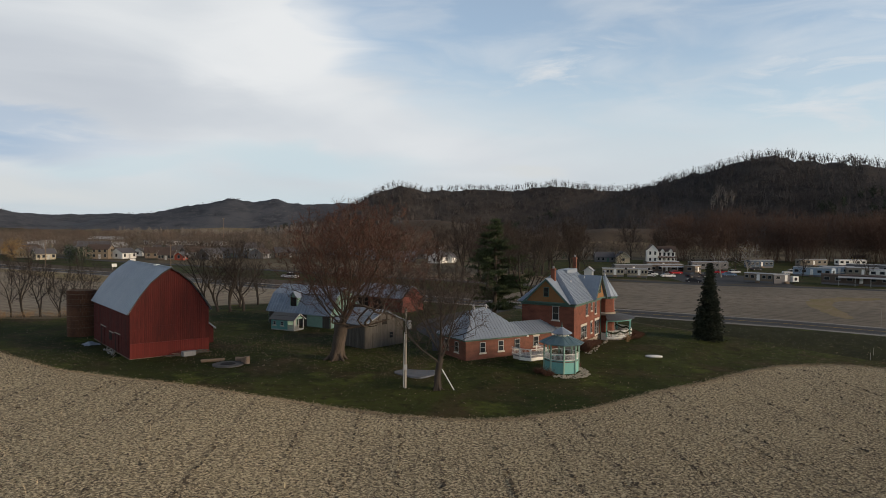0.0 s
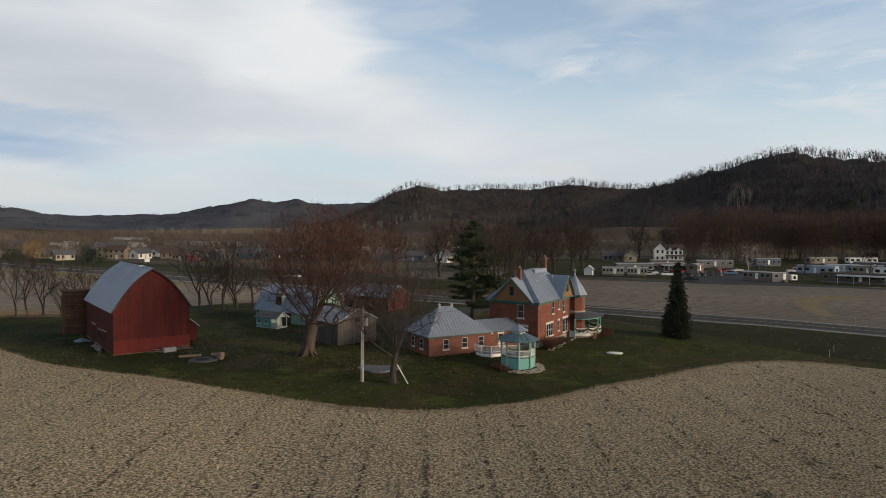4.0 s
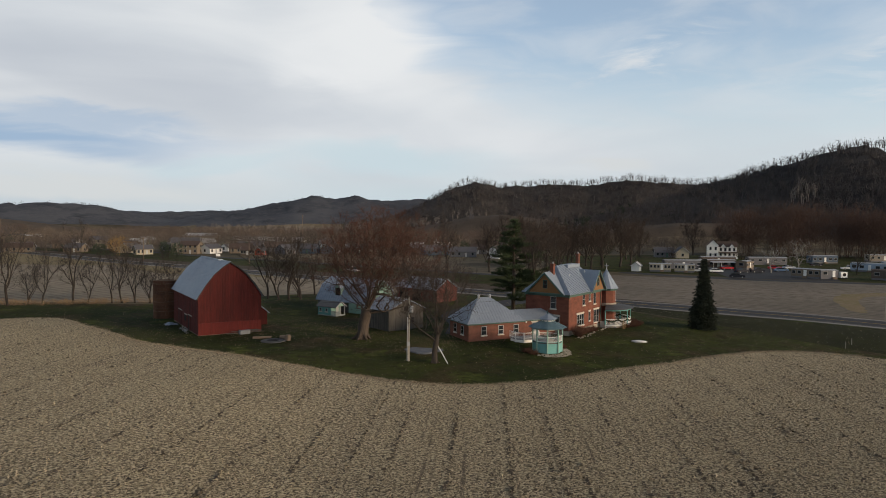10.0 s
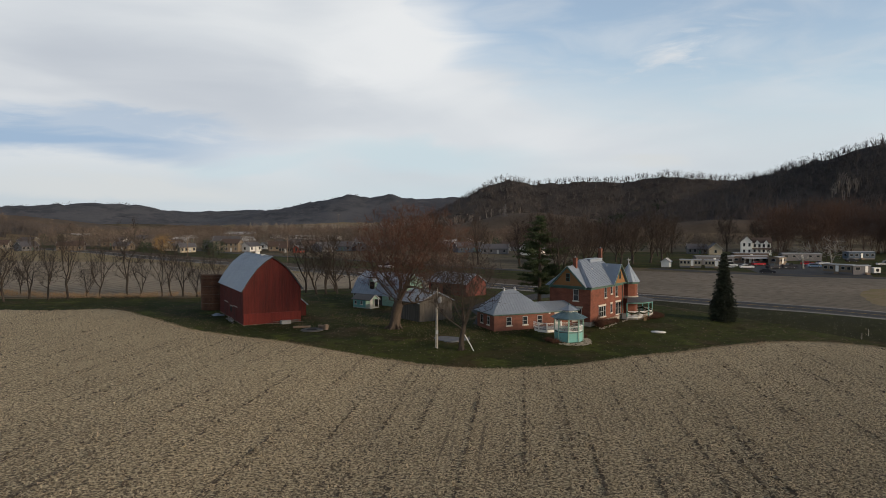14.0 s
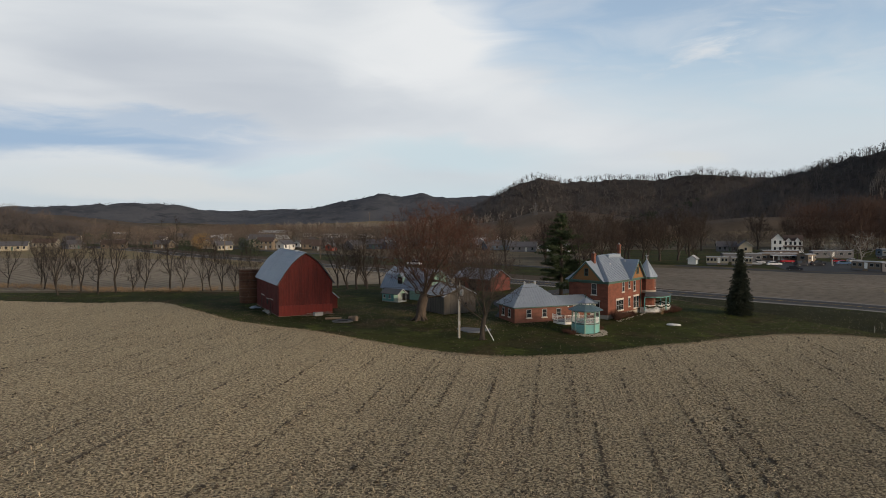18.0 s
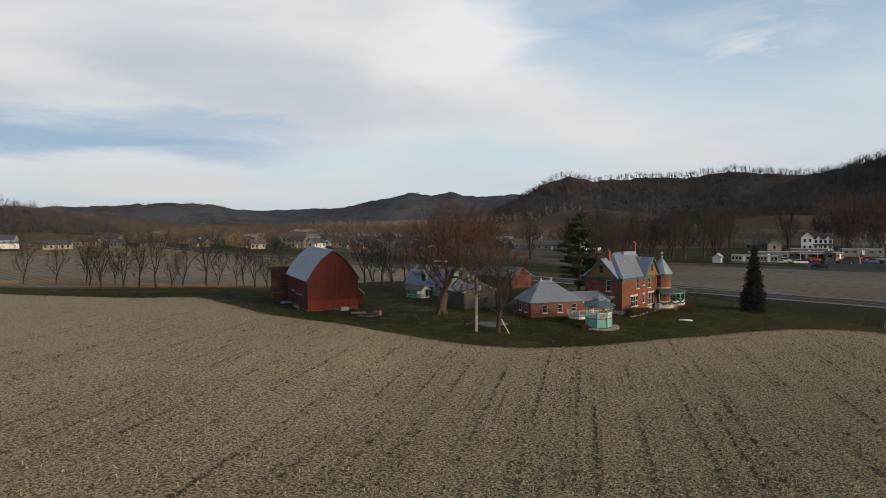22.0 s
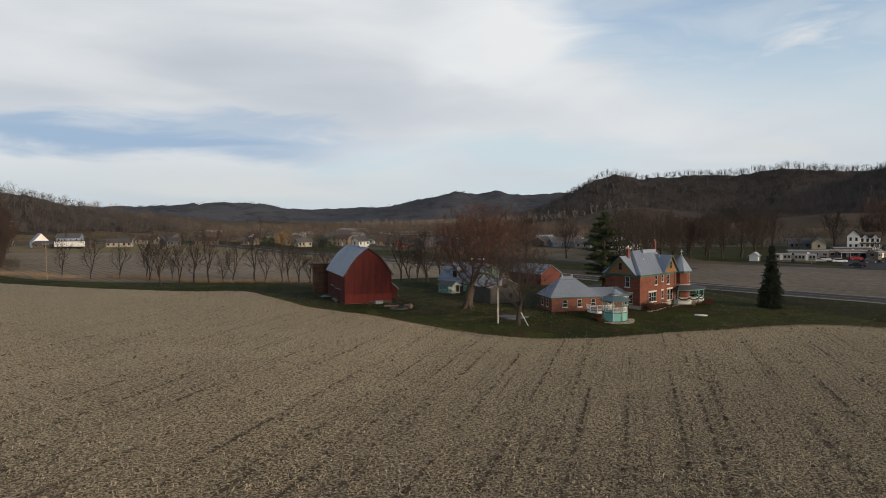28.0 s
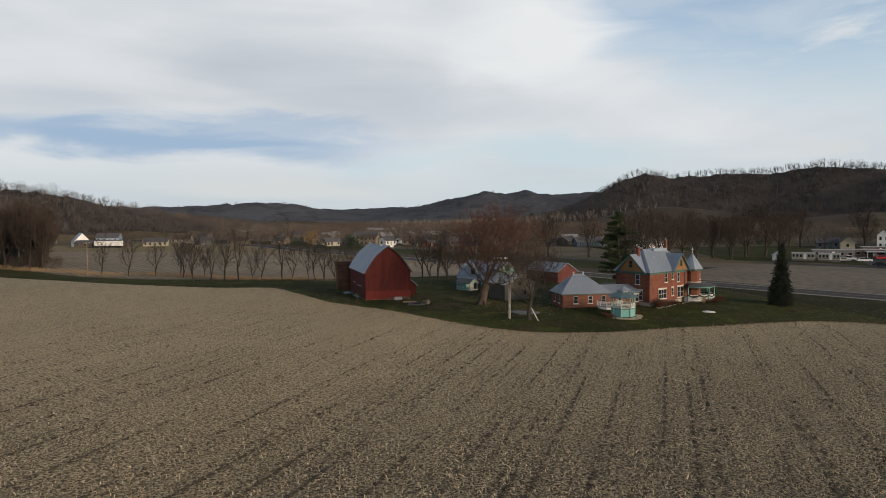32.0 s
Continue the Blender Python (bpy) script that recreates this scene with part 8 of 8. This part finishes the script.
for i, (x, y, r, h) in enumerate(((1.2, -1.0, 1.1, 1.9), (3.2, -0.9, 1.2, 1.1), (4.8, -0.9, 1.0, 0.9), (6.4, -1.0, 1.0, 0.8), (13.2, -3.6, 1.2, 0.8), (15.0, -4.2, 1.3, 0.8), (16.8, -4.2, 1.3, 0.85), (18.2, -3.0, 1.3, 0.85), (18.9, -1.2, 1.2, 0.8), (0.4, -1.6, 0.8, 1.5))):
    shrub("low reddish-brown leafless shrub beside the house", HM @ place_on(x, y), r, h, 260, M_SHRUB, 100 + i)
for i, (x, y) in enumerate(((15.6, 84.0), (16.3, 83.0), (20.8, 86.6))):
    shrub("low brown shrub at the foot of the gazebo", on_yard(x, y), 0.9, 0.6, 160, M_SHRUB, 130 + i)
shrub("thin sapling with tan leaves on the lawn", HM @ place_on(11.2, -4.2), 0.5, 2.0, 40, M_SCRUB, 140, "sapling")

# limestone edging round the gazebo and the house corner
stone_mesh = []
for k in range(5):
    s = Shape().lathe([(0.12, -0.04), (0.2, 0.03), (0.17, 0.12), (0.06, 0.16)], 7)
    rs2 = np.random.RandomState(k)
    s.v = [(x * rs2.uniform(0.8, 1.3), y * rs2.uniform(0.6, 1.2), z) for x, y, z in s.v]
    stone_mesh.append(s.mesh("stone", M_STONE))


def stones(name, label, spots):
    ob = thing(name, label, "stones")
    for x, y in spots:
        part("stone", rnd.choice(stone_mesh), M_STONE, ob, m=pose(x, y, float(yard_z(x, y)), 0, 0, rnd.uniform(0, 360)) @ Matrix.Diagonal((*[rnd.uniform(0.3, 0.75)] * 3, 1)))


stones("stone_bed", "bed of pale limestone rubble round the gazebo", [(18.5 + r * math.cos(a), 85.0 + r * math.sin(a)) for r, a in ((rnd.uniform(2.1, 3.3), rnd.uniform(-2.2, 0.5)) for _ in range(260))])
hx = lambda x, y: tuple((HM @ Vector((x, y, 0)))[:2])
stones("stone_border", "pale limestone border along the house wall", [hx(rnd.uniform(-0.6, 3.4), rnd.uniform(-2.4, -1.6)) for _ in range(26)] + [hx(rnd.uniform(3, 10), rnd.uniform(-1.9, -1.5)) for _ in range(24)])

# marker posts near the road
for x, y, h in ((62.6, 88.8, 1.0), (64.8, 90.8, 1.0), (83.9, 110.5, 3.0), (92, 215, 1.2)):
    tagged(part("marker_post", Shape().rod((0, 0, -0.1), (0, 0, h), 0.04, 0.035, n=6), M_POLE, m=on_yard(x, y)), "thin weathered marker post in the grass", "post", "marker posts")
for x, y, w in ((-93, 300, 1.0), (-88, 262, 0.8), (-84, 330, 1.0)):
    sg = thing("road_sign", "small white sign board beside the road", "sign", place_on(x, y, 20))
    part("board", Shape().box(-w, -0.03, 0.9, w, 0.03, 2.1), M_WHITE, sg)
    for xx in (-0.7 * w, 0.7 * w):
        part("post", Shape().box(xx - 0.05, -0.02, 0, xx + 0.05, 0.02, 0.9), M_POLE, sg)


# ---- litter on the ground ----
def litter(name, label, category, x, y, length, width, material, seed, lift=0.06, base=None):
    """Loose flat pieces strewn at random: one quad each."""
    g = np.random.RandomState(seed)
    n = len(x)
    a = g.uniform(0, np.pi, n)
    ln = length * g.uniform(0.4, 1.3, n)
    d = np.stack([np.cos(a) * ln, np.sin(a) * ln, g.normal(0, lift, n)], -1)
    s = np.stack([-np.sin(a), np.cos(a), g.normal(0, 0.5, n)], -1) * (width * g.uniform(0.6, 1.4, n))[:, None]
    c = np.stack([x, y, np.abs(g.normal(0, lift * 0.5, n)) + 0.012 + np.abs(d[:, 2]) + (-fall(x) if base is None else base(x, y))], -1)
    v = np.stack([c - d - s, c + d - s, c + d + s, c - d + s], 1).reshape(-1, 3)
    me = bpy.data.meshes.new(name)
    me.vertices.add(4 * n)
    me.vertices.foreach_set("co", v.ravel())
    me.loops.add(4 * n)
    me.loops.foreach_set("vertex_index", np.arange(4 * n))
    me.polygons.add(n)
    me.polygons.foreach_set("loop_start", np.arange(0, 4 * n, 4))
    me.materials.append(material)
    me.update()
    return tagged(new(name, me), label, category, kind="stuff")


g = np.random.RandomState(77)
ALONG, ACROSS = np.array([math.cos(ROW), math.sin(ROW)]), np.array([-math.sin(ROW), math.cos(ROW)])
GAP = 0.76
row_n = np.arange(-230, 231)
# wheel tracks and blown-clear strips lie a few rows apart
TRACKS = [-76, -70.2, -64, -58.5, -53.1, -47, -41.5, -37.4, -33.0, -28.1, -21.6, -19.8, -17.3, -12.6, -9.2, -7.4, -3.5, 0.9, 5.0, 8.6, 12.1, 16.5, 21.8, 27.5, 33, 38.2, 44.5, 50, 55.5, 62, 68, 75, 83.8, 92, 101]
clear_row = g.uniform(0, 1, len(row_n)) ** 3.0 * 0.30
for v0 in TRACKS:
    k = int(round(v0 / GAP)) + 230
    clear_row[k] = g.uniform(0.75, 1.0)
    clear_row[k + g.choice([-1, 1])] += g.uniform(0.0, 0.3)
phase = g.uniform(0, 6.28, len(row_n))


def furrow(px, py):
    """How bare the ground is at each spot: long broken streaks along some rows."""
    u, v = px * ALONG[0] + py * ALONG[1], px * ACROSS[0] + py * ACROSS[1]
    v = v + 0.12 * np.sin(u * 0.11 + 0.05 * v) + 0.06 * np.sin(u * 0.9 + 2.0 * v)
    k = np.clip(np.round(v / GAP).astype(int) + 230, 0, 460)
    off = np.abs(v / GAP - np.round(v / GAP))
    wave = 0.56 + 0.5 * np.sin(u * 0.21 + phase[k]) * np.sin(u * 0.083 + 2 * phase[k]) + 0.55 * np.sin(u * 3.1 + phase[k] * 3) * np.sin(u * 0.77 + phase[k])
    return np.clip(clear_row[k] * 1.25, 0, 1) * np.clip(wave * 1.6 - 0.3, 0, 1) * (off < 0.42), off


n = 600000
r, a = np.exp(g.uniform(np.log(26), np.log(200), n)), np.radians(g.uniform(-60, 58, n))
sx, sy = 16 + r * np.sin(a), -58 + r * np.cos(a)
bareness, off = furrow(sx, sy)
ok = ~inside(sx, sy, lawn_line) & (sy < 132) & (g.uniform(0, 1, n) > bareness * 0.95) & (g.uniform(0, 1, n) < 0.62 + 0.76 * off)
litter("corn_stalks", "pale dry corn stalks strewn over the field", "crop residue", sx[ok], sy[ok], 0.08, 0.016, M_STRAW, 5, 0.045)
n = 420000
r, a = np.exp(g.uniform(np.log(26), np.log(205), n)), np.radians(g.uniform(-60, 58, n))
fx, fy = 16 + r * np.sin(a), -58 + r * np.cos(a)
v = fx * ACROSS[0] + fy * ACROSS[1]
shift = (np.round(v / GAP) * GAP - v) * g.uniform(0.3, 1.0, n)
fx, fy = fx + ACROSS[0] * shift, fy + ACROSS[1] * shift
bareness, off = furrow(fx, fy)
ok = ~inside(fx, fy, lawn_line) & (fy < 130) & (g.uniform(0, 1, n) < bareness)
M_SOIL = mat("damp_soil", (0.056, 0.046, 0.034), (0.108, 0.087, 0.063), 0.8, 6, rnd=0.4, bump=0)
litter("bare_furrows", "dark bare soil showing along the crop rows", "soil", fx[ok], fy[ok], 0.11, 0.07, M_SOIL, 9, 0.012)
n = 9000
lx, ly = g.uniform(-70, 75, n), g.uniform(64, 140, n)
for cx, cy, spread_, count in ((-9, 103, 8, 2600), (3, 91, 6, 1400), (-34, 100, 8, 1500), (58, 94, 7, 600)):
    lx, ly = np.append(lx, g.normal(cx, spread_, count)), np.append(ly, g.normal(cy, spread_ * 0.8, count))
ok = inside(lx, ly, lawn_line)
litter("fallen_leaves", "scattered tan leaves on the lawn", "leaves", lx[ok], ly[ok], 0.05, 0.035, M_LEAF, 6, 0.02, yard_z)
n = 26000
k = g.randint(0, len(lawn_line), n)
edge = np.array(lawn_line)[k] + g.normal(0, 0.3, (n, 2)) - [0, 0.35]
edge = edge[((edge[:, 1] < 104) & (edge[:, 0] < 62)) | ((edge[:, 0] < -50) & (edge[:, 1] < 113 + np.maximum(0, -107 - edge[:, 0]) * 0.29))]
litter("edge_stalks", "pale stalks along the lawn edge", "crop residue", edge[:, 0], edge[:, 1], 0.09, 0.012, M_STRAW, 8, 0.04, yard_z)

rnd = random.Random(12)
for i, (x, y) in enumerate(((86, 254), (101, 256), (129, 256), (146, 250), (151, 290), (186, 262), (214, 268), (232, 262), (166, 206), (148, 214), (204, 226), (246, 276))):
    c = copy_thing(row_first[i % 5], pose(x, y, 0, 0, 0, rnd.uniform(0, 360)))
    k = rnd.uniform(0.5, 0.75)
    c.scale = (k * 1.2, k * 1.2, k)
    tagged(c, "small bare tree among the mobile homes", group="trees among the mobile homes")
